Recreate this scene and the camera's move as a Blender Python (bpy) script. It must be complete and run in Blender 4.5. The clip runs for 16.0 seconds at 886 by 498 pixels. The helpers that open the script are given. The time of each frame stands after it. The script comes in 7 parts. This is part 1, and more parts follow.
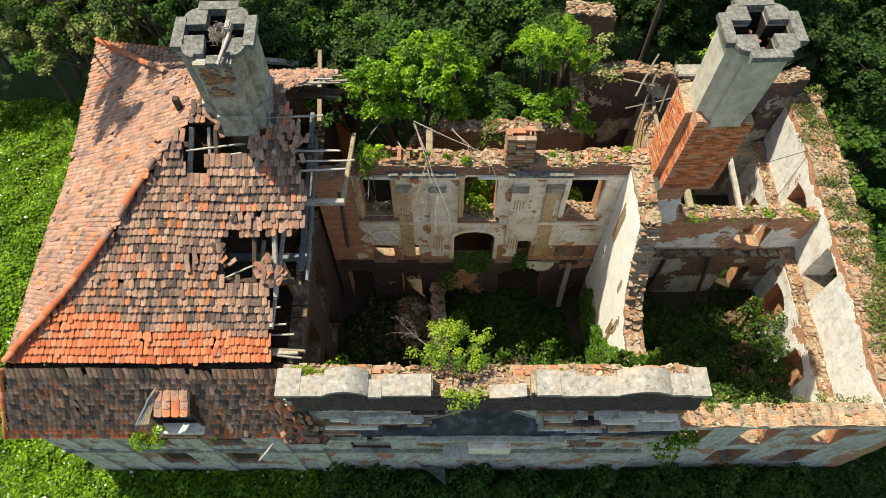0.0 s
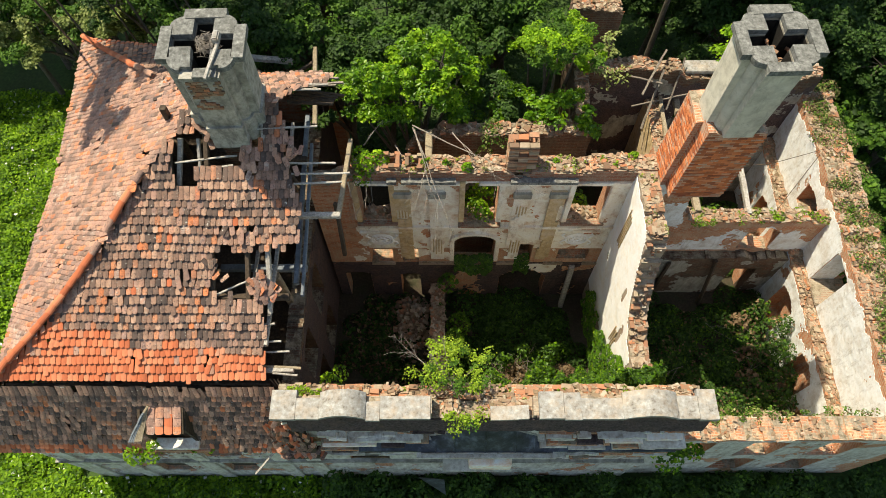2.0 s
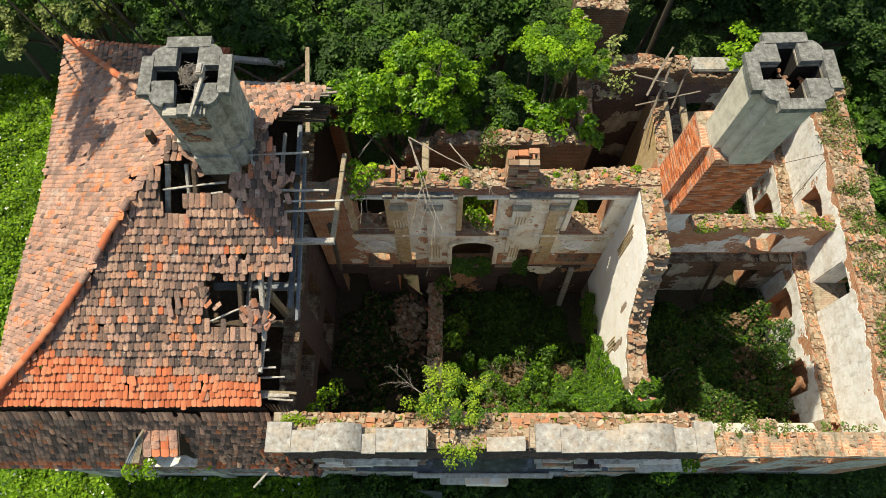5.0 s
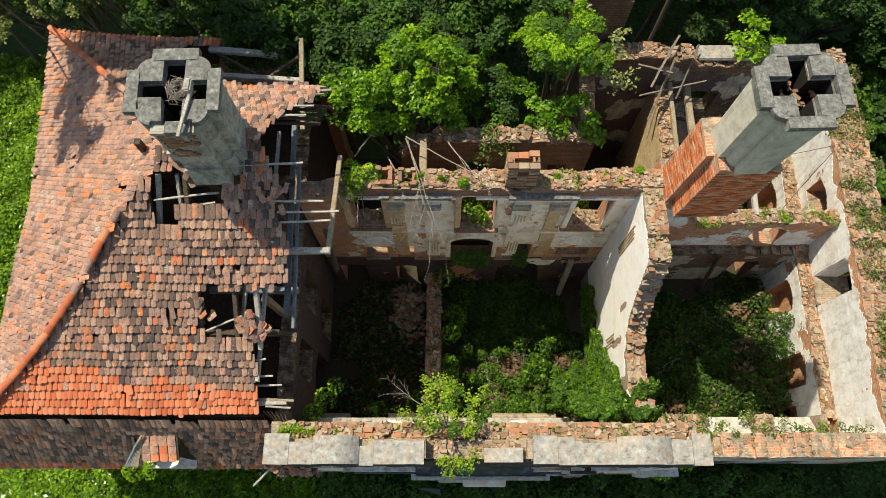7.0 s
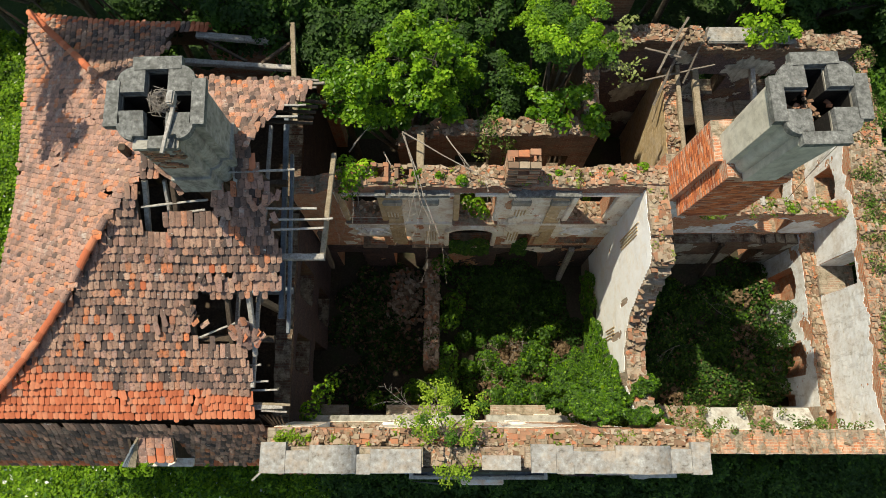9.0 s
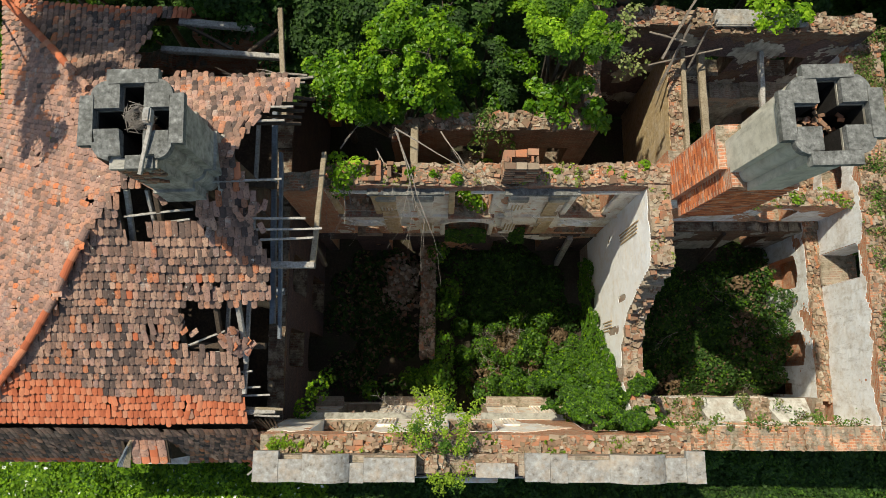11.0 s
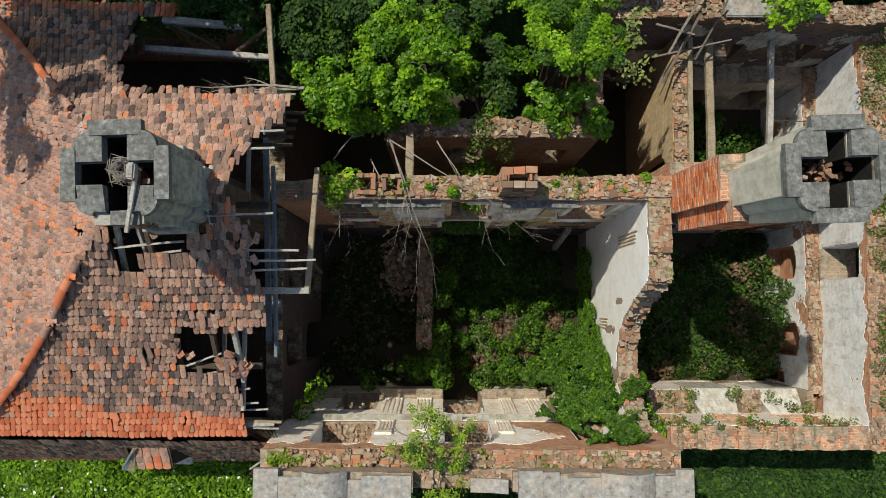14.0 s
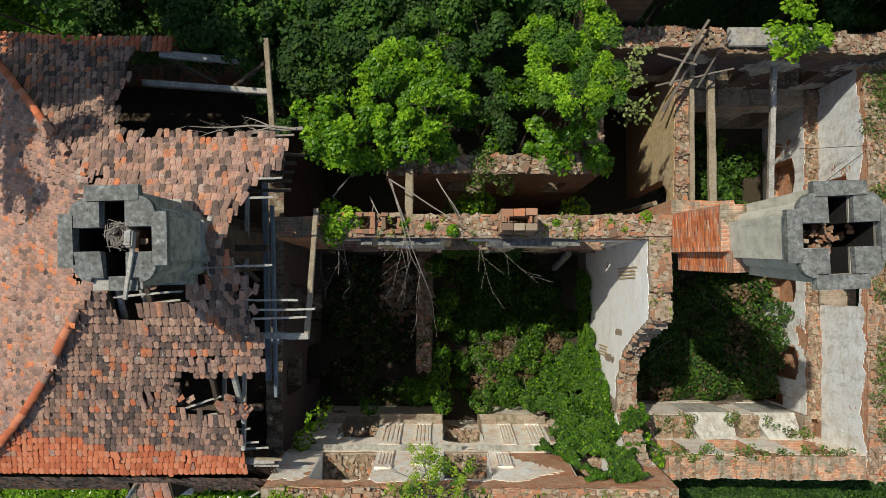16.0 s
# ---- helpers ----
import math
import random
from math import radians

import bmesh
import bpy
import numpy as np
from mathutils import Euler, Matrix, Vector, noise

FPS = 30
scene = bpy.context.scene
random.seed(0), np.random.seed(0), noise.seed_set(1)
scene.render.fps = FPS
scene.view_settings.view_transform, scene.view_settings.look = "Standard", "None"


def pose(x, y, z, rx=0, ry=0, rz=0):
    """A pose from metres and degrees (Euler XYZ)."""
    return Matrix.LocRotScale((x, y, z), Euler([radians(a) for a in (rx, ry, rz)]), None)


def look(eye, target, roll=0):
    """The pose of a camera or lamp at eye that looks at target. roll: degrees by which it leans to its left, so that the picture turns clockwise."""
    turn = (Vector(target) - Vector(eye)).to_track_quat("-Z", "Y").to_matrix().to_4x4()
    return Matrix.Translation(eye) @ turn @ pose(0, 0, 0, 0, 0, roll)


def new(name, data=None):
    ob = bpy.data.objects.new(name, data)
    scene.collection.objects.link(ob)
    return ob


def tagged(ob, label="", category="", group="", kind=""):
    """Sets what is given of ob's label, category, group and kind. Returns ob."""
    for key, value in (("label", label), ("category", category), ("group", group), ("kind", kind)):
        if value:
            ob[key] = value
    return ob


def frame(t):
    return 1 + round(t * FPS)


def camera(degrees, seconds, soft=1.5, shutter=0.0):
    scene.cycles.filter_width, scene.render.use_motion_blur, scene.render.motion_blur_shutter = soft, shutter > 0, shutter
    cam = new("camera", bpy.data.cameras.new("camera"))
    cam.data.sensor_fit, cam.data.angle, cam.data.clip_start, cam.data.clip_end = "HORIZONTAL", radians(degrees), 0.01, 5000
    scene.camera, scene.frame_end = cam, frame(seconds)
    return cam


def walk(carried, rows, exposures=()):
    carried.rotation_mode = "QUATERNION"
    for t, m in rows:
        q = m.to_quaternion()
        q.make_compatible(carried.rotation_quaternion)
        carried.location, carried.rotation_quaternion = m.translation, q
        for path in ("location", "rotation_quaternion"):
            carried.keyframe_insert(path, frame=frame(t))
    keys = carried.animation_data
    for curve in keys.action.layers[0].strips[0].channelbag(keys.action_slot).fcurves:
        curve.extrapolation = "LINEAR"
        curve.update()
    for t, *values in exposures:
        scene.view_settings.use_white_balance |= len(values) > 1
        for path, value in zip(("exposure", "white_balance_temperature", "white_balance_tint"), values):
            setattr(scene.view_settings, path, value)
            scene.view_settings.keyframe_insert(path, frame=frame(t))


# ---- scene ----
cam = camera(67.5, 16.0, soft=0.75)
METRES, EYE, TILT, LEAN, TURN = 11.5, 26.3, -60.0, 0.0, 0.0
ROWS = [
    (0.0, 0.0, 0.0, 0.0, 0.0, 0.0, -0.0),
    (0.5, 0.0004, 0.0158, 0.0234, 0.01, -0.56, -0.01),
    (1.0, 0.0004, 0.0321, 0.047, -0.01, -1.14, -0.02),
    (1.5, 0.0003, 0.0459, 0.0709, 0.0, -1.71, -0.02),
    (2.0, 0.0007, 0.057, 0.0961, 0.01, -2.28, -0.02),
    (2.5, 0.0016, 0.0658, 0.1229, 0.02, -2.85, -0.02),
    (3.0, 0.0033, 0.0734, 0.1499, 0.03, -3.45, -0.03),
    (3.5, 0.0041, 0.0797, 0.1784, 0.03, -4.12, -0.03),
    (4.0, 0.005, 0.0866, 0.2072, 0.02, -4.88, -0.05),
    (6.5, 0.014, 0.1354, 0.3529, 0.05, -9.29, -0.1),
    (7.0, 0.0141, 0.1473, 0.3797, 0.05, -10.28, -0.11),
    (7.5, 0.0141, 0.1625, 0.4061, 0.04, -11.27, -0.12),
    (8.0, 0.0148, 0.179, 0.433, 0.04, -12.29, -0.12),
    (8.5, 0.0156, 0.1949, 0.4604, 0.03, -13.35, -0.12),
    (9.0, 0.0185, 0.212, 0.4862, 0.03, -14.41, -0.13),
    (11.5, 0.0361, 0.3022, 0.6198, 0.1, -19.68, -0.14),
    (12.0, 0.0382, 0.3187, 0.6519, 0.1, -20.73, -0.14),
    (12.5, 0.0398, 0.3342, 0.6837, 0.11, -21.78, -0.16),
    (13.0, 0.0408, 0.3489, 0.7145, 0.13, -22.83, -0.18),
    (13.5, 0.041, 0.3627, 0.7456, 0.12, -23.92, -0.18),
    (14.0, 0.042, 0.3773, 0.7775, 0.12, -25.03, -0.18),
    (14.5, 0.0435, 0.3926, 0.8096, 0.13, -26.18, -0.19),
    (15.0, 0.0446, 0.409, 0.8397, 0.13, -26.31, -0.19),
    (15.5, 0.0443, 0.4241, 0.8695, 0.15, -26.35, -0.18),
    (16.0, 0.0427, 0.4356, 0.8909, 0.14, -26.4, -0.2),
]
walk(cam, [(t, pose(0, 0, EYE, TILT, LEAN, TURN) @ pose(METRES * x, METRES * y, METRES * z, 90 + pitch, roll, yaw)) for t, x, y, z, yaw, pitch, roll in ROWS],
     exposures=((0.0, 0.54, 7600, 4), (4.0, 0.46, 7600, 4), (9.0, 0.14, 7200, 4), (12.0, -0.09, 6900, 4), (16.0, -0.25, 6600, 4)))

# ---- light ----
SUN = Vector((-0.42, 0.335, 1.0)).normalized()
world = bpy.data.worlds.new("world")
scene.world = world
world.use_nodes = True
wn, wl = world.node_tree.nodes, world.node_tree.links
sky = wn.new("ShaderNodeTexSky")
sky.sky_type, sky.sun_disc = "NISHITA", False
sky.sun_elevation = math.asin(SUN.z)
sky.sun_rotation = math.atan2(SUN.x, SUN.y)
wn["Background"].inputs["Strength"].default_value = 0.132
wl.new(sky.outputs[0], wn["Background"].inputs["Color"])
sun = new("sun", bpy.data.lights.new("sun", "SUN"))
sun.data.energy, sun.data.angle, sun.data.color = 4.7, radians(0.6), (1.0, 0.94, 0.84)
sun.matrix_world = look(SUN * 60, (0, 0, 0))


# ---- materials ----
def material(name, rough=0.9):
    m = bpy.data.materials.new(name)
    m.use_nodes = True
    b = m.node_tree.nodes["Principled BSDF"]
    b.inputs["Roughness"].default_value = rough
    b.inputs["Specular IOR Level"].default_value = 0.25
    return m, m.node_tree.nodes, m.node_tree.links, b


def ramp(n, stops):
    r = n.new("ShaderNodeValToRGB")
    e = r.color_ramp.elements
    while len(e) < len(stops):
        e.new(0.5)
    for k, (at, c) in zip(e, stops):
        k.position, k.color = at, (*c, 1)
    return r


def tex(n, l, scale, detail=6, rough=0.6, vector=None, stretch=None):
    t = n.new("ShaderNodeTexNoise")
    t.inputs["Scale"].default_value, t.inputs["Detail"].default_value, t.inputs["Roughness"].default_value = scale, detail, rough
    if vector is None:
        vector = n.new("ShaderNodeNewGeometry").outputs["Position"]
    if stretch:
        mp = n.new("ShaderNodeMapping")
        mp.inputs["Scale"].default_value = stretch
        l.new(vector, mp.inputs[0])
        vector = mp.outputs[0]
    l.new(vector, t.inputs["Vector"])
    return t.outputs["Fac"]


def mix(n, l, fac, a, b, mode="MIX"):
    m = n.new("ShaderNodeMix")
    m.data_type, m.blend_type = "RGBA", mode
    for s, v in ((m.inputs[0], fac), (m.inputs[6], a), (m.inputs[7], b)):
        if isinstance(v, (int, float)):
            s.default_value = v
        elif isinstance(v, tuple):
            s.default_value = (*v, 1)
        else:
            l.new(v, s)
    return m.outputs[2]


def step(n, l, v, lo, hi):
    m = n.new("ShaderNodeMapRange")
    m.inputs[1].default_value, m.inputs[2].default_value = lo, hi
    l.new(v, m.inputs[0])
    return m.outputs[0]


def bump(n, l, b, height, strength=0.5, distance=0.02):
    k = n.new("ShaderNodeBump")
    k.inputs["Strength"].default_value, k.inputs["Distance"].default_value = strength, distance
    l.new(height, k.inputs["Height"])
    l.new(k.outputs[0], b.inputs["Normal"])


def mottled(name, stops, stain, rough=0.9, fine=14.0, wide=1.1, amount=0.7, stretch=None, relief=0.02, drips=0.0):
    """Grain from stops at a fine scale, and stain in wide patches."""
    m, n, l, b = material(name, rough)
    g = ramp(n, stops)
    l.new(tex(n, l, fine, 8, 0.65, stretch=stretch), g.inputs[0])
    w = step(n, l, tex(n, l, wide, 8, 0.7), 0.48, 0.66)
    s = n.new("ShaderNodeMath")
    s.operation = "MULTIPLY"
    s.inputs[1].default_value = amount
    l.new(w, s.inputs[0])
    c = mix(n, l, s.outputs[0], g.outputs[0], stain)
    if drips:
        d = n.new("ShaderNodeMath")
        d.operation = "MULTIPLY"
        d.inputs[1].default_value = drips
        l.new(step(n, l, tex(n, l, 3.4, 8, 0.75, stretch=(1, 1, 0.28)), 0.52, 0.66), d.inputs[0])
        c = mix(n, l, d.outputs[0], c, tuple(k * 0.55 for k in stain))
        e = n.new("ShaderNodeMath")
        e.operation = "MULTIPLY"
        e.inputs[1].default_value = drips * 0.9
        l.new(step(n, l, tex(n, l, 8.5, 6, 0.7), 0.62, 0.70), e.inputs[0])
        c = mix(n, l, e.outputs[0], c, (0.16, 0.12, 0.085))
    l.new(c, b.inputs["Base Color"])
    bump(n, l, b, tex(n, l, fine * 2, 8, 0.7), 0.6, relief)
    return m


def island_colour(name, stops, rough=0.85, lichen=None, by_object=False, grime=(0.06, 0.05, 0.045), grimy=0.35, sheen=0.25, broad=False):
    """Each piece takes its own colour; grime and lichen lie over all of them."""
    m, n, l, b = material(name, rough)
    b.inputs["Specular IOR Level"].default_value = sheen
    r = ramp(n, stops)
    r.color_ramp.interpolation = "LINEAR"
    if by_object:
        l.new(n.new("ShaderNodeObjectInfo").outputs["Random"], r.inputs[0])
    else:
        l.new(n.new("ShaderNodeNewGeometry").outputs["Random Per Island"], r.inputs[0])
    c = r.outputs[0]
    f = step(n, l, tex(n, l, 5.0, 8, 0.7), 0.42, 0.72)
    k = n.new("ShaderNodeMath")
    k.operation = "MULTIPLY"
    k.inputs[1].default_value = grimy
    l.new(f, k.inputs[0])
    c = mix(n, l, k.outputs[0], c, grime)
    if broad:
        c = mix(n, l, step(n, l, tex(n, l, 0.7, 10, 0.78), 0.53, 0.66), c, (0.20, 0.14, 0.13))
        c = mix(n, l, step(n, l, tex(n, l, 1.1, 10, 0.78), 0.55, 0.66), c, (0.47, 0.40, 0.34))
    if lichen:
        c = mix(n, l, step(n, l, tex(n, l, 16.0, 5, 0.6), 0.63, 0.70), c, lichen)
        c = mix(n, l, step(n, l, tex(n, l, 5.5, 7, 0.75), 0.655, 0.68), c, tuple(min(0.7, k * 1.5) for k in lichen))
        c = mix(n, l, step(n, l, tex(n, l, 1.0, 6, 0.7), 0.5, 0.8), c, (0.17, 0.115, 0.095))
        c = mix(n, l, step(n, l, tex(n, l, 21.0, 7, 0.75), 0.54, 0.64), c, tuple(k * 0.75 for k in grime))
        c = mix(n, l, step(n, l, tex(n, l, 34.0, 4, 0.6), 0.69, 0.73), c, tuple(min(0.8, k * 1.7) for k in lichen))
    l.new(c, b.inputs["Base Color"])
    bump(n, l, b, tex(n, l, 60.0, 6, 0.7), 0.4, 0.006)
    return m


def brickwork(name, stops, mortar, stain, amount=0.6):
    """Brick courses: 26 cm by 8 cm, with sunken mortar, on walls that run along x or y."""
    m, n, l, b = material(name, 0.92)
    b.inputs["Specular IOR Level"].default_value = 0.15
    sep, com, add = n.new("ShaderNodeSeparateXYZ"), n.new("ShaderNodeCombineXYZ"), n.new("ShaderNodeMath")
    l.new(n.new("ShaderNodeNewGeometry").outputs["Position"], sep.inputs[0])
    l.new(sep.outputs[0], add.inputs[0])
    l.new(sep.outputs[1], add.inputs[1])
    l.new(add.outputs[0], com.inputs[0])
    l.new(sep.outputs[2], com.inputs[1])
    geo, nz, az = n.new("ShaderNodeNewGeometry"), n.new("ShaderNodeSeparateXYZ"), n.new("ShaderNodeMath")
    az.operation = "ABSOLUTE"
    l.new(geo.outputs["True Normal"], nz.inputs[0])
    l.new(nz.outputs[2], az.inputs[0])
    pick = n.new("ShaderNodeMix")
    pick.data_type = "VECTOR"
    l.new(step(n, l, az.outputs[0], 0.6, 0.75), pick.inputs[0])
    l.new(com.outputs[0], pick.inputs[4])
    l.new(geo.outputs["Position"], pick.inputs[5])
    bt = n.new("ShaderNodeTexBrick")
    for key, v in (("Scale", 1.0), ("Mortar Size", 0.016), ("Mortar Smooth", 0.3), ("Bias", 0.0), ("Brick Width", 0.26), ("Row Height", 0.085)):
        bt.inputs[key].default_value = v
    bt.inputs["Color1"].default_value, bt.inputs["Color2"].default_value, bt.inputs["Mortar"].default_value = (*stops[0], 1), (*stops[1], 1), (*mortar, 1)
    l.new(pick.outputs[1], bt.inputs["Vector"])
    c = mix(n, l, step(n, l, tex(n, l, 4.0, 8, 0.75), 0.47, 0.62), bt.outputs["Color"], mortar)
    c = mix(n, l, step(n, l, tex(n, l, 11.0, 6, 0.7), 0.6, 0.7), c, tuple(k * 0.45 for k in mortar))
    s = n.new("ShaderNodeMath")
    s.operation = "MULTIPLY"
    s.inputs[1].default_value = amount
    l.new(step(n, l, tex(n, l, 1.2, 8, 0.7), 0.45, 0.65), s.inputs[0])
    c = mix(n, l, s.outputs[0], c, stain)
    earth = ramp(n, ((0.28, (0.10, 0.085, 0.05)), (0.42, (0.21, 0.17, 0.115)), (0.55, (0.34, 0.285, 0.21)), (0.68, (0.42, 0.36, 0.28))))
    l.new(tex(n, l, 6.0, 10, 0.75), earth.inputs[0])
    e = n.new("ShaderNodeMath")
    e.operation = "MULTIPLY"
    l.new(step(n, l, az.outputs[0], 0.6, 0.75), e.inputs[0])
    l.new(step(n, l, tex(n, l, 2.2, 8, 0.7), 0.45, 0.54), e.inputs[1])
    c = mix(n, l, e.outputs[0], c, earth.outputs[0])
    l.new(c, b.inputs["Base Color"])
    h = n.new("ShaderNodeMath")
    h.operation = "SUBTRACT"
    l.new(tex(n, l, 22.0, 8, 0.7), h.inputs[0])
    l.new(bt.outputs["Fac"], h.inputs[1])
    bump(n, l, b, h.outputs[0], 0.8, 0.02)
    return m


def foliage(name, stops, through_light=0.35, rough=0.6):
    m, n, l, b = material(name, rough)
    r = ramp(n, stops)
    l.new(n.new("ShaderNodeNewGeometry").outputs["Random Per Island"], r.inputs[0])
    c = mix(n, l, step(n, l, tex(n, l, 1.3, 6, 0.7), 0.44, 0.68), r.outputs[0], tuple(k * 0.8 for k in stops[0][1]))
    l.new(c, b.inputs["Base Color"])
    t = n.new("ShaderNodeBsdfTranslucent")
    l.new(c, t.inputs["Color"])
    k = n.new("ShaderNodeMixShader")
    k.inputs[0].default_value = through_light
    l.new(b.outputs[0], k.inputs[1])
    l.new(t.outputs[0], k.inputs[2])
    l.new(k.outputs[0], n["Material Output"].inputs["Surface"])
    return m


OLD_TILE = ((0.0, (0.07, 0.05, 0.045)), (0.2, (0.15, 0.10, 0.08)), (0.45, (0.28, 0.16, 0.115)), (0.7, (0.40, 0.235, 0.165)), (0.87, (0.50, 0.31, 0.22)), (0.95, (0.50, 0.20, 0.10)), (1.0, (0.58, 0.19, 0.08)))
NEW_TILE = ((0.0, (0.40, 0.11, 0.05)), (0.5, (0.55, 0.155, 0.07)), (0.9, (0.62, 0.23, 0.12)), (1.0, (0.40, 0.22, 0.15)))
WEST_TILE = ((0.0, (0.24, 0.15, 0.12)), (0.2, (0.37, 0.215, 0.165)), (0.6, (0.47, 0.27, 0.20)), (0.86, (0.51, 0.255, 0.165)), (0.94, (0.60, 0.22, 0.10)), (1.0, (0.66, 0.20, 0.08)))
tile_old = island_colour("old_roof_tile", OLD_TILE, lichen=(0.46, 0.43, 0.37), grimy=0.6)
tile_new = island_colour("new_roof_tile", NEW_TILE, grimy=0.15)
tile_west = island_colour("salmon_roof_tile", WEST_TILE, lichen=(0.45, 0.42, 0.36), grimy=0.4, broad=True)
tile_old_piece = island_colour("old_roof_tile_piece", OLD_TILE, lichen=(0.46, 0.43, 0.37), by_object=True, grimy=0.6)
tile_new_piece = island_colour("new_roof_tile_piece", NEW_TILE, by_object=True, grimy=0.15)
tile_west_piece = island_colour("salmon_roof_tile_piece", WEST_TILE, by_object=True, lichen=(0.45, 0.42, 0.36), grimy=0.4, broad=True)
brick_piece = island_colour("loose_brick", ((0.0, (0.17, 0.11, 0.075)), (0.25, (0.31, 0.15, 0.09)), (0.45, (0.43, 0.19, 0.105)), (0.6, (0.36, 0.28, 0.20)), (0.78, (0.42, 0.32, 0.235)), (0.88, (0.24, 0.17, 0.115)), (1.0, (0.52, 0.19, 0.09))), by_object=True, grimy=0.75, grime=(0.19, 0.155, 0.10))
# Damp court brick; on other walls its darkness stands in for shade.
brick_dark = brickwork("damp_and_shade_brickwork", ((0.17, 0.075, 0.045), (0.11, 0.06, 0.042)), (0.18, 0.14, 0.10), (0.06, 0.05, 0.038), 0.65)
rubble_stone = island_colour("rubble_stone", ((0.0, (0.17, 0.12, 0.08)), (0.3, (0.30, 0.19, 0.13)), (0.55, (0.38, 0.255, 0.18)), (0.8, (0.43, 0.34, 0.25)), (0.89, (0.50, 0.42, 0.33)), (0.94, (0.42, 0.18, 0.10)), (1.0, (0.48, 0.18, 0.09))), grimy=0.8, grime=(0.15, 0.13, 0.065))
brick_old = brickwork("old_brickwork", ((0.60, 0.225, 0.105), (0.47, 0.17, 0.085)), (0.58, 0.40, 0.27), (0.28, 0.165, 0.10), 0.35)
masonry = brickwork("crumbling_masonry", ((0.36, 0.20, 0.13), (0.28, 0.20, 0.15)), (0.42, 0.35, 0.27), (0.40, 0.34, 0.26), 0.75)
brick_frieze = brickwork("frieze_brickwork", ((0.36, 0.13, 0.075), (0.25, 0.10, 0.065)), (0.34, 0.24, 0.175), (0.17, 0.105, 0.075), 0.5)
brick_red = brickwork("red_chimney_brickwork", ((0.58, 0.22, 0.11), (0.48, 0.18, 0.095)), (0.60, 0.42, 0.31), (0.26, 0.15, 0.10), 0.4)
plaster_cream = mottled("cream_plaster", ((0.3, (0.70, 0.57, 0.41)), (0.42, (0.86, 0.80, 0.68)), (0.6, (0.90, 0.87, 0.80)), (0.75, (0.88, 0.88, 0.88))), (0.58, 0.36, 0.17), wide=2.0, amount=0.8, fine=4.0, drips=0.45)
plaster_hall = mottled("stained_hall_plaster", ((0.3, (0.80, 0.60, 0.42)), (0.40, (0.91, 0.80, 0.66)), (0.55, (0.93, 0.88, 0.79)), (0.75, (0.91, 0.90, 0.88))), (0.82, 0.48, 0.25), wide=2.6, amount=0.7, fine=4.5, drips=0.22)
plaster_white = mottled("white_plaster", ((0.28, (0.86, 0.80, 0.70)), (0.38, (0.93, 0.91, 0.87)), (0.65, (0.95, 0.95, 0.94))), (0.80, 0.66, 0.48), wide=1.5, amount=0.4, fine=3.5, drips=0.08)
plaster_east = mottled("dull_white_plaster", ((0.28, (0.58, 0.53, 0.45)), (0.42, (0.79, 0.78, 0.75)), (0.65, (0.87, 0.88, 0.88))), (0.50, 0.41, 0.31), wide=1.6, amount=0.55, fine=4.5, drips=0.5)
# Paler than the grey plaster, to stand in for light bounced onto the front.
plaster_front = mottled("bounce_light_front_plaster", ((0.3, (0.40, 0.37, 0.31)), (0.48, (0.58, 0.56, 0.50)), (0.66, (0.72, 0.70, 0.64))), (0.34, 0.24, 0.16), wide=2.2, amount=0.6, fine=6.0, stretch=(1, 1, 0.35), drips=0.6)
plaster_grey = mottled("grey_facade_plaster", ((0.3, (0.26, 0.25, 0.21)), (0.55, (0.40, 0.385, 0.33)), (0.8, (0.54, 0.51, 0.44))), (0.17, 0.155, 0.125), wide=1.6, amount=0.8, fine=6.0, stretch=(1, 1, 0.35), drips=0.7)
# Soot on the parapet; on inner walls its dark stops stand in for shade.
plaster_soot_shade = mottled("soot_and_shade_render", ((0.3, (0.035, 0.027, 0.027)), (0.5, (0.085, 0.062, 0.06)), (0.7, (0.15, 0.11, 0.105))), (0.17, 0.105, 0.085), wide=2.6, amount=0.6, fine=16.0, relief=0.05)
render_pale = mottled("pale_chimney_render", ((0.3, (0.46, 0.42, 0.34)), (0.5, (0.60, 0.555, 0.46)), (0.75, (0.68, 0.64, 0.55))), (0.34, 0.31, 0.26), wide=1.5, amount=0.6, fine=3.5, drips=0.4)
render_grey = mottled("grey_chimney_render", ((0.34, (0.23, 0.215, 0.185)), (0.47, (0.37, 0.35, 0.30)), (0.6, (0.46, 0.43, 0.37)), (0.75, (0.52, 0.485, 0.42))), (0.20, 0.185, 0.155), wide=2.0, amount=0.75, fine=5.0, drips=0.6)
cap_concrete = mottled("weathered_cap_concrete", ((0.32, (0.08, 0.08, 0.072)), (0.46, (0.17, 0.17, 0.158)), (0.58, (0.235, 0.235, 0.218)), (0.72, (0.40, 0.40, 0.37))), (0.09, 0.09, 0.08), wide=2.8, amount=0.8, fine=11.0, relief=0.04, drips=0.4)
coping_stone = mottled("pale_coping_stone", ((0.32, (0.13, 0.115, 0.095)), (0.43, (0.27, 0.25, 0.225)), (0.56, (0.33, 0.325, 0.305)), (0.68, (0.46, 0.45, 0.425))), (0.46, 0.37, 0.28), wide=2.2, amount=0.65, fine=8.0, relief=0.03, drips=0.6)
wood_grey = mottled("weathered_grey_wood", ((0.3, (0.22, 0.20, 0.17)), (0.5, (0.40, 0.37, 0.33)), (0.7, (0.54, 0.51, 0.46))), (0.10, 0.08, 0.06), wide=3.0, amount=0.5, fine=18.0)
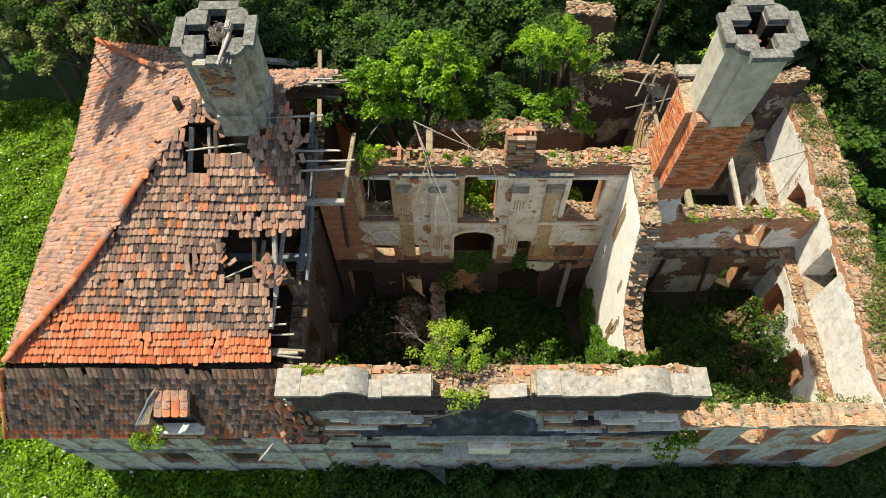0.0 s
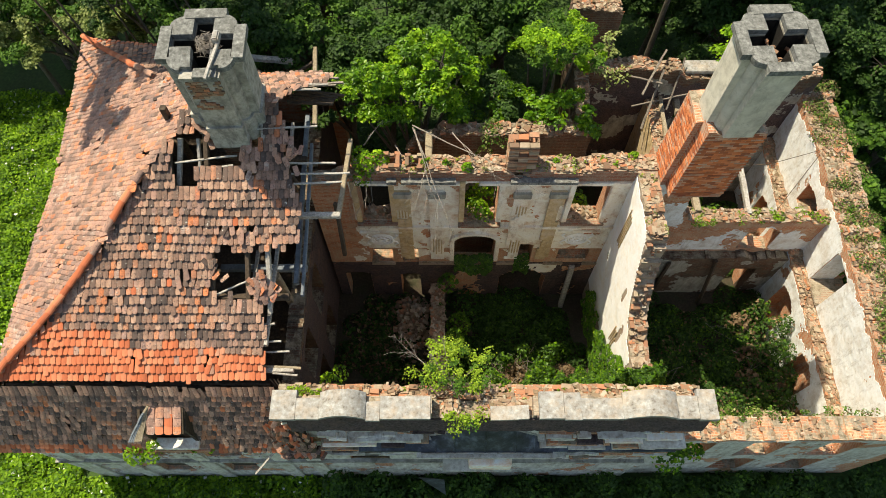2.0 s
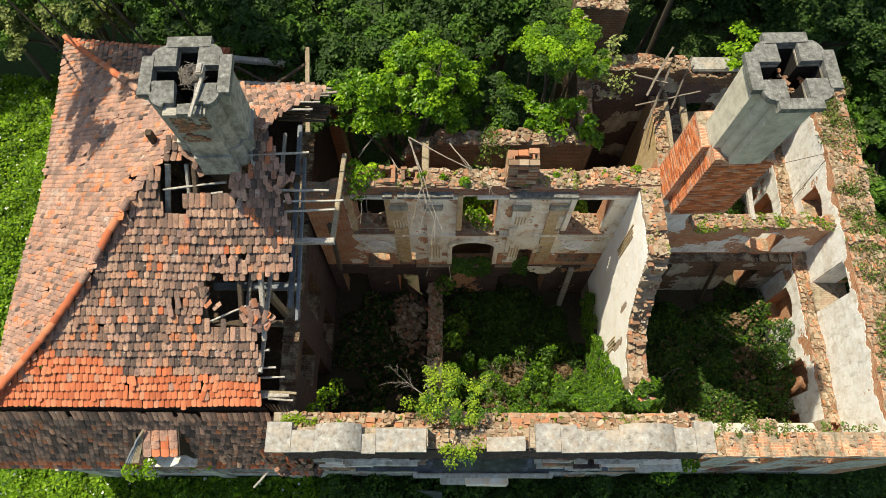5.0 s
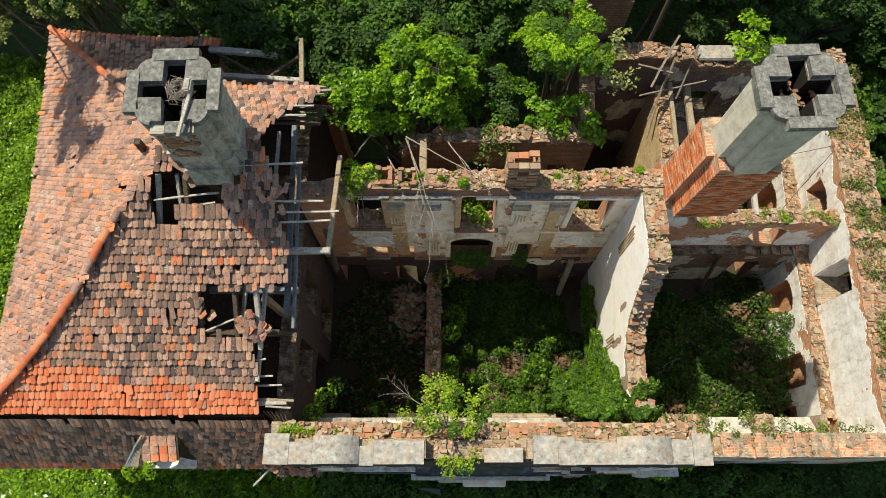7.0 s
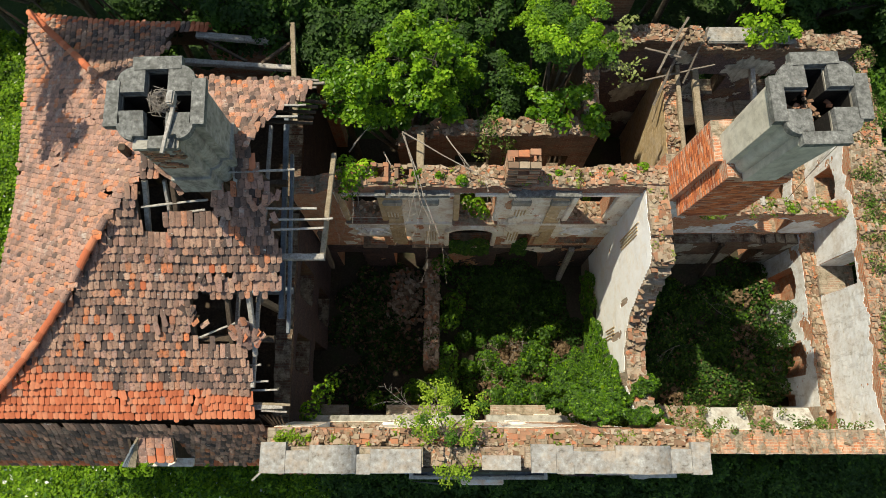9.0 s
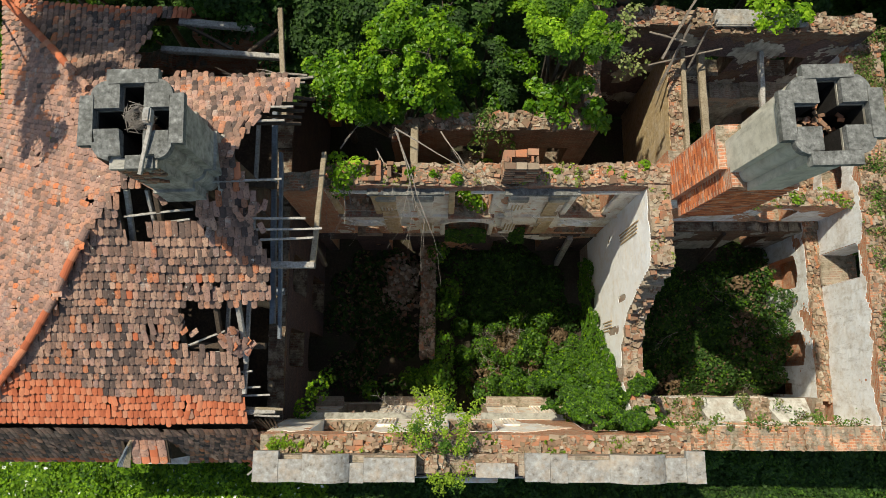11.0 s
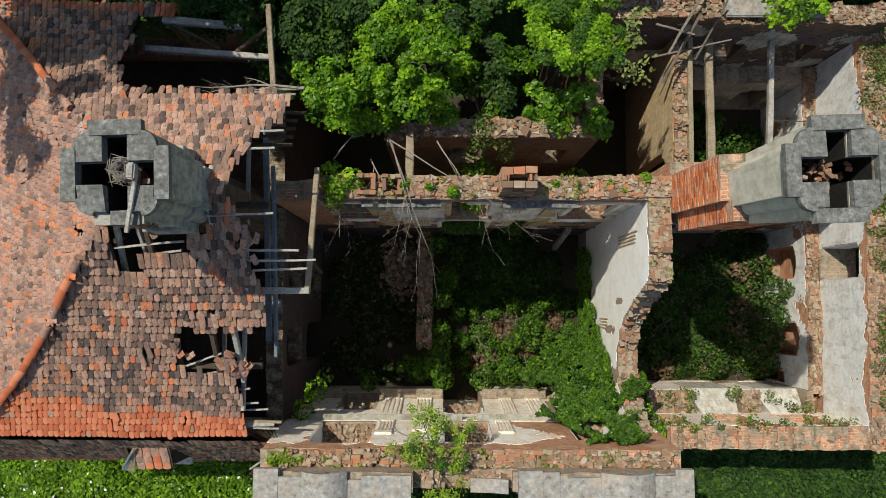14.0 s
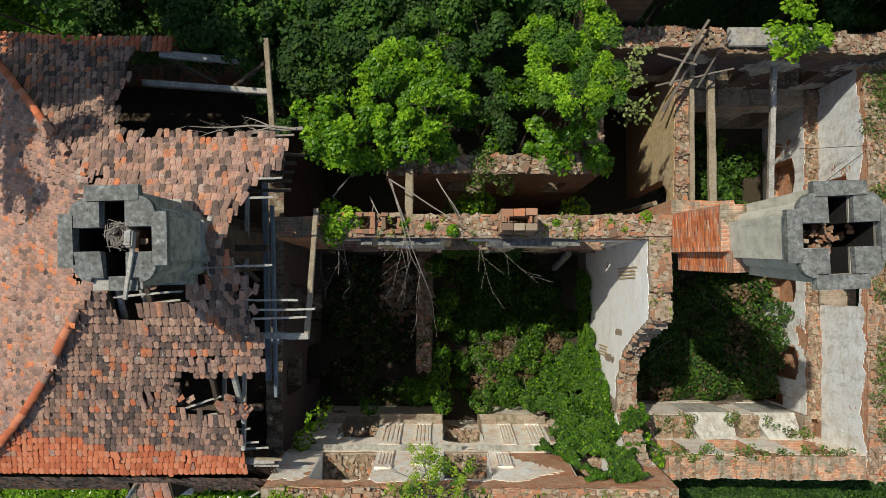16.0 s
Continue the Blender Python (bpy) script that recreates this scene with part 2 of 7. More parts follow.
wood_blue = mottled("blue_grey_rafter_wood", ((0.3, (0.12, 0.135, 0.15)), (0.55, (0.20, 0.225, 0.25)), (0.8, (0.28, 0.30, 0.33))), (0.08, 0.075, 0.07), wide=2.0, amount=0.5, fine=16.0)
wood_dark = mottled("dark_old_wood", ((0.3, (0.045, 0.032, 0.022)), (0.55, (0.09, 0.065, 0.045)), (0.8, (0.15, 0.11, 0.08))), (0.03, 0.025, 0.02), wide=2.0, amount=0.5)
wood_yellow = mottled("split_yellow_wood", ((0.3, (0.20, 0.155, 0.10)), (0.55, (0.33, 0.27, 0.19)), (0.8, (0.46, 0.40, 0.31))), (0.16, 0.12, 0.07), wide=2.5, amount=0.5, fine=18.0)
metal_dark = mottled("dark_sheet_metal", ((0.3, (0.012, 0.015, 0.022)), (0.5, (0.035, 0.042, 0.06)), (0.66, (0.12, 0.14, 0.175))), (0.05, 0.04, 0.04), rough=0.5, wide=2.2, amount=0.4, fine=3.0)
metal_dark.node_tree.nodes["Principled BSDF"].inputs["Specular IOR Level"].default_value = 0.45
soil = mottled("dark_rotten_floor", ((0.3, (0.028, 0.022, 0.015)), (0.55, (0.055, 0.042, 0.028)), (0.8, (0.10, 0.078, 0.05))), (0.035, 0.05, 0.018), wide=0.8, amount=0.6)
grass_ground = mottled("meadow_ground", ((0.3, (0.025, 0.05, 0.012)), (0.55, (0.045, 0.085, 0.02)), (0.8, (0.075, 0.12, 0.03))), (0.045, 0.05, 0.022), wide=0.3, amount=0.5, fine=6.0, relief=0.05)
bark = mottled("bark", ((0.3, (0.06, 0.05, 0.04)), (0.55, (0.12, 0.10, 0.08)), (0.8, (0.2, 0.18, 0.15))), (0.05, 0.06, 0.03), wide=3.0)
twig_grey = mottled("dry_twig", ((0.3, (0.20, 0.17, 0.14)), (0.55, (0.32, 0.28, 0.24)), (0.8, (0.42, 0.38, 0.33))), (0.16, 0.13, 0.1), wide=4.0)
dead_leaf = foliage("dry_stalks", ((0.0, (0.10, 0.065, 0.035)), (0.5, (0.20, 0.13, 0.07)), (1.0, (0.30, 0.21, 0.12))), 0.2)
leaf_bright = foliage("bright_maple_leaf", ((0.0, (0.11, 0.24, 0.007)), (0.4, (0.20, 0.39, 0.012)), (0.75, (0.32, 0.54, 0.022)), (1.0, (0.48, 0.68, 0.045))), 0.4)
leaf_ivy = foliage("ivy_leaf", ((0.0, (0.055, 0.14, 0.008)), (0.5, (0.11, 0.25, 0.010)), (0.85, (0.18, 0.34, 0.014)), (1.0, (0.27, 0.42, 0.02))), 0.35, 0.35)
leaf_olive = foliage("olive_leaf", ((0.0, (0.17, 0.28, 0.02)), (0.5, (0.30, 0.44, 0.03)), (1.0, (0.46, 0.60, 0.07))), 0.4)
leaf_mid = foliage("green_leaf", ((0.0, (0.042, 0.105, 0.012)), (0.5, (0.085, 0.19, 0.02)), (1.0, (0.15, 0.28, 0.03))), 0.38)
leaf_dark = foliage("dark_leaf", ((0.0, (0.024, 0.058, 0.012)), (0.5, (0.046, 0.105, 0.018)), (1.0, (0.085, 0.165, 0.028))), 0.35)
leaf_pale = foliage("pale_grey_leaf", ((0.0, (0.14, 0.19, 0.045)), (0.5, (0.27, 0.32, 0.09)), (1.0, (0.42, 0.45, 0.18))), 0.35)
leaf_grass = foliage("meadow_leaf", ((0.0, (0.12, 0.24, 0.010)), (0.5, (0.21, 0.38, 0.018)), (1.0, (0.32, 0.50, 0.04))), 0.4)
petal = material("white_petal", 0.7)[0]
petal.node_tree.nodes["Principled BSDF"].inputs["Base Color"].default_value = (0.75, 0.75, 0.68, 1)


brick_face = island_colour("red_face_brick", ((0.0, (0.30, 0.085, 0.042)), (0.3, (0.56, 0.155, 0.055)), (0.7, (0.74, 0.235, 0.085)), (0.88, (0.70, 0.36, 0.22)), (1.0, (0.36, 0.22, 0.16))), by_object=True, grimy=0.4, grime=(0.24, 0.15, 0.105))


# ---- building helpers ----
def mesh_of(name, verts, faces, mats):
    me = bpy.data.meshes.new(name)
    me.from_pydata([tuple(v) for v in verts], [], faces)
    for m in mats if isinstance(mats, (list, tuple)) else (mats,):
        me.materials.append(m)
    me.update()
    return me


def piece(name, me, parent=None, m=None, label=""):
    ob = new(name, me)
    if m is not None:
        ob.matrix_basis = m
    ob.parent = parent
    return tagged(ob, label)


def part(name, verts, faces, mat, parent=None, label=""):
    return piece(name, mesh_of(name, verts, faces, mat), parent, None, label)


def rnd(a, b):
    return random.uniform(a, b)


def grain(p, amount, scale=1.7):
    """A steady small shift of a corner, so that neighbouring pieces of one wall stay joined."""
    v = Vector(p)
    return noise.noise_vector(v * scale) * amount + noise.noise_vector(v * scale * 4.3) * amount * 0.5


class Wall:
    """A wall that runs along x or y, with openings and a ragged top; solid() tells where it stands."""

    def __init__(self, axis, start, end, near, far, bottom, top, openings=()):
        self.axis, self.start, self.end, self.near, self.far, self.bottom, self.top, self.openings = axis, start, end, near, far, bottom, top, openings

    def height(self, u):
        pts = self.top
        if isinstance(pts, (int, float)):
            return pts
        return float(np.interp(u, [p[0] for p in pts], [p[1] for p in pts]))

    def solid(self, u, z, ragged=0.12):
        if not (self.start < u < self.end) or z < self.bottom:
            return False
        if z > self.height(u) + ragged * 2 * noise.noise(Vector((u * 2.1, self.near * 3, 5.0))):
            return False
        for u0, u1, z0, z1, rise in self.openings:
            if u0 < u < u1 and z0 < z < z1 - rise * ((2 * u - u0 - u1) / (u1 - u0)) ** 2:
                return False
        return True

    def skin(self, near, far, du=0.17, dz=0.14, mask=None, shift=0.013, ragged=0.12, low=None, high=None):
        """The faces of the wall, or of a layer on it where mask(u, z) holds."""
        low = self.bottom if low is None else low
        tops = [self.top] if isinstance(self.top, (int, float)) else [p[1] for p in self.top]
        high = max(tops) + 0.25 if high is None else high

        def lines(a, b, d, marks):
            out = sorted({a, b, *(v for v in marks if a < v < b)})
            full = []
            for p, q in zip(out, out[1:]):
                k = max(1, round((q - p) / d))
                full += [p + (q - p) * i / k for i in range(k)]
            return full + [b]

        us = lines(self.start, self.end, du, [v for o in self.openings for v in o[:2]])
        zs = lines(low, high, dz, [v for o in self.openings for v in o[2:4]])
        on = [[self.solid((a + b) / 2, (c + d) / 2, ragged) and (mask is None or mask((a + b) / 2, (c + d) / 2)) for c, d in zip(zs, zs[1:])] for a, b in zip(us, us[1:])]
        verts, faces, seen = [], [], {}

        def lit(i, j):
            return 0 <= i < len(us) - 1 and 0 <= j < len(zs) - 1 and on[i][j]

        def v(i, j, s):
            key = (i, j, s)
            if key not in seen:
                f = far if s else near
                z = zs[j]
                if mask is None and ragged and (lit(i, j - 1) or lit(i - 1, j - 1)) and not (lit(i, j) or lit(i - 1, j)):
                    crest = self.height(us[i]) + ragged * 2 * noise.noise(Vector((us[i] * 2.1, self.near * 3, 5.0)))
                    z = crest if abs(crest - z) < dz * 1.3 else z
                p = (us[i], f, z) if self.axis == "x" else (f, us[i], z)
                seen[key] = len(verts)
                k = grain(p, shift)
                if low >= zs[j]:
                    k = Vector()
                verts.append(Vector(p) + k)
            return seen[key]

        nu, nz = len(us) - 1, len(zs) - 1
        flip = (self.axis == "x") != (far > near)

        def face(*q):
            faces.append(q[::-1] if flip else q)

        for i in range(nu):
            for j in range(nz):
                if not on[i][j]:
                    continue
                face(v(i, j, 0), v(i, j + 1, 0), v(i + 1, j + 1, 0), v(i + 1, j, 0))
                face(v(i, j, 1), v(i + 1, j, 1), v(i + 1, j + 1, 1), v(i, j + 1, 1))
                if i == 0 or not on[i - 1][j]:
                    face(v(i, j, 0), v(i, j, 1), v(i, j + 1, 1), v(i, j + 1, 0))
                if i == nu - 1 or not on[i + 1][j]:
                    face(v(i + 1, j, 0), v(i + 1, j + 1, 0), v(i + 1, j + 1, 1), v(i + 1, j, 1))
                if j == 0 or not on[i][j - 1]:
                    face(v(i, j, 0), v(i + 1, j, 0), v(i + 1, j, 1), v(i, j, 1))
                if j == nz - 1 or not on[i][j + 1]:
                    face(v(i, j + 1, 0), v(i, j + 1, 1), v(i + 1, j + 1, 1), v(i + 1, j + 1, 0))
        return verts, faces

    def build(self, name, label, mat):
        ob = part(name, *self.skin(self.near, self.far), mat)
        return tagged(ob, label, "wall", "", "structure")

    def plaster(self, parent, side, mat, cover=0.0, scale=0.9, crest=0.5, name="plaster", thick=0.011, low=None, high=None, seed=0.0, bare=None):
        """Plaster on the near (0) or far (1) face; bare near the top by crest metres and in patches."""
        f = self.far if side else self.near
        out = f + thick * (1 if (self.far > self.near) == bool(side) else -1)

        def mask(u, z):
            k = noise.fractal(Vector((u * scale * 0.7, z * scale * 0.7, seed + side * 7.0)), 0.9, 2.3, 4) + 0.2 * noise.noise(Vector((u * 6.5, z * 6.5, seed))) + 0.16 * noise.noise(Vector((u * 17.0, z * 13.0, seed)))
            k += cover - max(0.0, 1.0 - (self.height(u) - z) / (crest * (1.0 + 0.9 * noise.noise(Vector((u * 1.7, seed, 4.0)))))) * 1.5
            if bare:
                k -= bare(u, z)
            return k > 0
        inset = 0.004 if out > f else -0.004
        vs, fs = self.skin(f - inset, out, 0.06, 0.06, mask, 0.013, low=low, high=high)
        if not fs:
            return
        # round off the torn outline
        p = np.array([tuple(v) for v in vs])
        e = np.array([(q[i], q[(i + 1) % 4]) for q in fs for i in range(4)])
        deep = 1 if self.axis == "x" else 0
        a, b = np.concatenate((e[:, 0], e[:, 1])), np.concatenate((e[:, 1], e[:, 0]))
        count = np.bincount(a, minlength=len(p))
        total = np.stack([np.bincount(a, p[b, k], len(p)) for k in range(3)], 1)
        soft = p * 0.35 + total / count[:, None] * 0.65
        soft[:, deep] = p[:, deep]
        p = soft
        part(name, p, fs, mat, parent)

    def place(self, u, f, z):
        return Vector((u, f, z)) if self.axis == "x" else Vector((f, u, z))


def box(x0, x1, y0, y1, z0, z1, jitter=0.0):
    vs = [Vector((x, y, z)) for x in (x0, x1) for y in (y0, y1) for z in (z0, z1)]
    if jitter:
        vs = [p + Vector((rnd(-1, 1), rnd(-1, 1), rnd(-1, 1))) * jitter for p in vs]
    return vs, [(0, 1, 3, 2), (4, 6, 7, 5), (0, 4, 5, 1), (2, 3, 7, 6), (0, 2, 6, 4), (1, 5, 7, 3)]


def join(*sets):
    vs, fs = [], []
    for v, f in sets:
        k = len(vs)
        vs += v
        fs += [tuple(i + k for i in q) for q in f]
    return vs, fs


def chamfered(x0, x1, y0, y1, z0, z1, c=0.02):
    """A block whose upper edges are worn off."""
    bm = bmesh.new()
    vs, fs = box(x0, x1, y0, y1, z0, z1)
    bv = [bm.verts.new(p) for p in vs]
    for q in fs:
        bm.faces.new([bv[i] for i in q])
    bmesh.ops.bevel(bm, geom=list(bm.edges), offset=c, segments=2, affect="EDGES")
    bm.verts.index_update()
    out = [Vector(p.co) + grain(p.co, c * 0.5, 3.0) for p in bm.verts], [tuple(p.index for p in f.verts) for f in bm.faces]
    bm.free()
    return out


def beam_mesh(p, q, w, h, wear=0.012, segs=7, sag=0.0):
    """A worn, slightly crooked timber from p to q, w across and h high."""
    p, q = Vector(p), Vector(q)
    d = (q - p).normalized()
    side = d.cross(Vector((0, 0, 1)))
    side = side.normalized() if side.length > 1e-3 else Vector((1, 0, 0))
    up = side.cross(d).normalized()
    vs, fs = [], []
    corner = [(-0.5, -0.38), (-0.38, -0.5), (0.38, -0.5), (0.5, -0.38), (0.5, 0.38), (0.38, 0.5), (-0.38, 0.5), (-0.5, 0.38)]
    for i in range(segs + 1):
        t = i / segs
        c = p.lerp(q, t) - Vector((0, 0, 1)) * sag * 4 * t * (1 - t)
        for a, b in corner:
            k = c + side * a * w + up * b * h
            vs.append(k + grain(k, wear, 3.1))
    for i in range(segs):
        for j in range(8):
            a, b = i * 8 + j, i * 8 + (j + 1) % 8
            fs.append((a, b, b + 8, a + 8))
    fs += [tuple(range(8))[::-1], tuple(range(segs * 8, segs * 8 + 8))]
    return vs, fs


def tube(points, radii, sides=6):
    """A round limb through points."""
    pts = [Vector(p) for p in points]
    vs, fs = [], []
    for i, p in enumerate(pts):
        d = (pts[min(i + 1, len(pts) - 1)] - pts[max(i - 1, 0)]).normalized()
        a = d.cross(Vector((0.3, 0.9, 0.2))).normalized()
        b = d.cross(a)
        for j in range(sides):
            w = 2 * math.pi * j / sides
            vs.append(p + (a * math.cos(w) + b * math.sin(w)) * radii[i])
    for i in range(len(pts) - 1):
        for j in range(sides):
            a, b = i * sides + j, i * sides + (j + 1) % sides
            fs.append((a, b, b + sides, a + sides))
    fs += [tuple(range(sides))[::-1], tuple(range((len(pts) - 1) * sides, len(pts) * sides))]
    return vs, fs


def prism(outline, z0, z1, hole=None):
    """An upright block with the given plan; hole is a second outline with as many corners."""
    n = len(outline)
    vs = [Vector((x, y, z)) for z in (z0, z1) for x, y in outline]
    fs = [(i, (i + 1) % n, (i + 1) % n + n, i + n) for i in range(n)]
    if hole is None:
        return vs, fs + [tuple(range(n))[::-1], tuple(range(n, 2 * n))]
    vs += [Vector((x, y, z)) for z in (z0, z1) for x, y in hole]
    for i in range(n):
        j = (i + 1) % n
        fs += [(2 * n + j, 2 * n + i, 3 * n + i, 3 * n + j), (n + i, n + j, 3 * n + j, 3 * n + i), (j, i, 2 * n + i, 2 * n + j)]
    return vs, fs


# ---- leaves ----
RNG = np.random.default_rng(7)


def leaf_mesh(name, centres, normals, sizes, mats, slots=None, long=1.25):
    """One folded, pointed leaf of four corners at each centre, its face towards its normal."""
    n = len(centres)
    nor = normals / np.linalg.norm(normals, axis=1, keepdims=True)
    a = np.cross(nor, RNG.normal(size=(n, 3)))
    a /= np.linalg.norm(a, axis=1, keepdims=True) + 1e-9
    b = np.cross(nor, a)
    s = sizes[:, None]
    v = np.empty((n, 4, 3))
    v[:, 0] = centres - a * s * 0.5 * long
    v[:, 1] = centres + b * s * 0.42 + nor * s * 0.14 - a * s * 0.05
    v[:, 2] = centres + a * s * 0.5 * long
    v[:, 3] = centres - b * s * 0.42 + nor * s * 0.14 - a * s * 0.05
    me = bpy.data.meshes.new(name)
    me.vertices.add(n * 4)
    me.vertices.foreach_set("co", v.ravel())
    tri = (np.arange(n)[:, None] * 4 + np.array([0, 1, 2, 0, 2, 3])).ravel()
    me.loops.add(len(tri))
    me.loops.foreach_set("vertex_index", tri)
    me.polygons.add(n * 2)
    me.polygons.foreach_set("loop_start", np.arange(n * 2) * 3)
    me.polygons.foreach_set("loop_total", np.full(n * 2, 3))
    for m in mats:
        me.materials.append(m)
    if slots is not None:
        me.polygons.foreach_set("material_index", np.repeat(slots, 2))
    me.update(calc_edges=True)
    me.validate()
    return me


def clump_leaves(clumps, per, size, upward=1.1):
    """Leaves in rosettes: clumps are rows of x, y, z, radius."""
    c = np.repeat(clumps, per, axis=0)
    d = RNG.normal(size=(len(c), 3))
    d /= np.linalg.norm(d, axis=1, keepdims=True)
    d[:, 2] = np.abs(d[:, 2]) * 0.95 - 0.15
    r = c[:, 3:4] * (0.35 + 0.85 * RNG.random((len(c), 1)))
    where = c[:, :3] + d * r * np.array([1, 1, 0.75])
    return where, d + np.array([0, 0, upward]) + RNG.normal(size=(len(c), 3)) * 0.6, size * (0.6 + 0.7 * RNG.random(len(c)))


def tree(name, base, lobes, mat, label, leaf=0.13, per=70, clump=0.33, dense=11.0, trunk=0.14, category="tree", second=None, limbs=True, share=0.3, forked=0.45):
    """A tree or bush from its base; lobes are rows of x, y, z, radius in the world. Limbs run to the lobes, each lobe carries clumps of leaves."""
    thing = tagged(new(name), label, category)
    thing.location = base
    base = Vector(base)
    rows, wood = [], []
    mean = sum((Vector(q[:3]) for q in lobes), Vector()) / len(lobes)
    fork = base.lerp(mean, forked)
    if limbs:
        wood.append(tube([base - base, (fork - base) * 0.5 + Vector((rnd(-0.1, 0.1), rnd(-0.1, 0.1), 0)), fork - base], [trunk, trunk * 0.8, trunk * 0.65], 8))
    for x, y, z, r in lobes:
        c = Vector((x, y, z))
        if limbs:
            mid = fork.lerp(c, 0.5) + Vector((rnd(-0.2, 0.2), rnd(-0.2, 0.2), rnd(0, 0.2)))
            wood.append(tube([fork - base, mid - base, c - base], [trunk * 0.6, trunk * 0.4, trunk * 0.15], 6))
        k = max(4, int(dense * r * r))
        for _ in range(k):
            d = Vector((random.gauss(0, 1), random.gauss(0, 1), random.gauss(0, 1))).normalized()
            if d.z < -0.35:
                d.z = -d.z
            p = c + Vector((d.x, d.y, d.z * 0.85)) * r * rnd(0.55, 1.08)
            rows.append((*(p - base), clump * rnd(0.6, 1.25)))
            if limbs and random.random() < 0.35:
                wood.append(tube([c - base, (c - base).lerp(p - base, 0.6) + Vector((0, 0, 0.06)), p - base], [trunk * 0.16, trunk * 0.1, trunk * 0.05], 4))
    if wood:
        part("trunk", *join(*wood), bark, thing)
    w, nrm, s = clump_leaves(np.array(rows), per, leaf)
    mats = [mat] + ([second] if second else [])
    slots = np.repeat((RNG.random(len(rows)) < share).astype(int), per) if second else None
    piece("crown", leaf_mesh("crown", w, nrm, s, mats, slots), thing)
    return thing


def cover(name, label, spots, size, mats, shares, category, height=0.35, upright=0.5):
    """Ground cover: leaves over rows of x0, x1, y0, y1, z, count, in drifts."""
    where, slots = [], []
    for x0, x1, y0, y1, z, count in spots:
        p = np.empty((count, 3))
        p[:, 0], p[:, 1] = RNG.uniform(x0, x1, count), RNG.uniform(y0, y1, count)
        w = np.sin(p[:, 0] * 2.3 + 1.3 * np.sin(p[:, 1] * 1.7)) * np.cos(p[:, 1] * 2.1 + np.sin(p[:, 0] * 1.1)) * 0.5 + 0.5
        h = height * (0.35 + 0.9 * w)
        p[:, 2] = z + h * RNG.random(count) ** 0.6
        where.append(p)
        slots.append(RNG.choice(len(mats), count, p=shares))
    where = np.concatenate(where)
    nrm = RNG.normal(size=where.shape) * upright + np.array([0, 0, 1.0])
    me = leaf_mesh(name, where, nrm, size * (0.5 + RNG.random(len(where))), mats, np.concatenate(slots))
    return tagged(piece(name, me), label, category, "", "stuff")


def mound(name, label, rows, size, mats, shares, category, per=160):
    """Creeper or scrub heaped over masonry: rows of x, y, z, radius across, height, thinning out at the rim."""
    where, nrm = [], []
    for x, y, z, r, h in rows:
        k = int(per * r * r * 3.2)
        a, q = RNG.uniform(0, 2 * math.pi, k), np.sqrt(RNG.random(k))
        p = np.stack([x + np.cos(a) * q * r, y + np.sin(a) * q * r, z + h * (1 - q**2) * (0.6 + 0.5 * RNG.random(k))], 1)
        where.append(p)
        nrm.append(np.stack([np.cos(a) * q, np.sin(a) * q, np.full(k, 0.9)], 1) + RNG.normal(size=(k, 3)) * 0.45)
    where, nrm = np.concatenate(where), np.concatenate(nrm)
    me = leaf_mesh(name, where, nrm, size * (0.5 + RNG.random(len(where))), mats, RNG.choice(len(mats), len(where), p=shares))
    return tagged(piece(name, me), label, category, "", "stuff")


def dead_branch(name, label, start, way, length, group="dry branches", parent=None, thick=0.022, forks=6):
    """A bare branch with forking twigs."""
    sets = []

    def grow(p, d, size, r, depth):
        pts, rad = [p], [r]
        for i in range(5):
            d = (d + Vector((rnd(-1, 1), rnd(-1, 1), rnd(-0.8, 0.6))) * 0.14).normalized()
            pts.append(pts[-1] + d * size / 5)
            rad.append(max(0.003, r * (1 - (i + 1) / 6.2)))
            if depth and random.random() < 0.62:
                grow(pts[-1], (d + Vector((rnd(-1, 1), rnd(-1, 1), rnd(-0.6, 0.6))) * 0.75).normalized(), size * rnd(0.3, 0.55), rad[-1] * 0.7, depth - 1)
        sets.append(tube(pts, rad, 5))

    grow(Vector((0, 0, 0)), Vector(way).normalized(), length, thick, 2)
    ob = part(name, *join(*sets), twig_grey, parent)
    ob.location = start
    return tagged(ob, label, "branch", group)


# ---- bricks to lay on wall tops ----
def brick_shape(w, d, h):
    return mesh_of("brick", *box(-w / 2, w / 2, -d / 2, d / 2, 0, h, 0.008), brick_piece)


BRICKS = [brick_shape(0.26, 0.13, 0.075), brick_shape(0.24, 0.125, 0.07), brick_shape(0.16, 0.13, 0.08), brick_shape(0.2, 0.13, 0.075), brick_shape(0.12, 0.12, 0.09)]
STONES = [mesh_of("stone", *box(-w / 2, w / 2, -d / 2, d / 2, 0, h, 0.035), brick_piece) for w, d, h in ((0.26, 0.2, 0.12), (0.18, 0.15, 0.1), (0.3, 0.2, 0.1))]


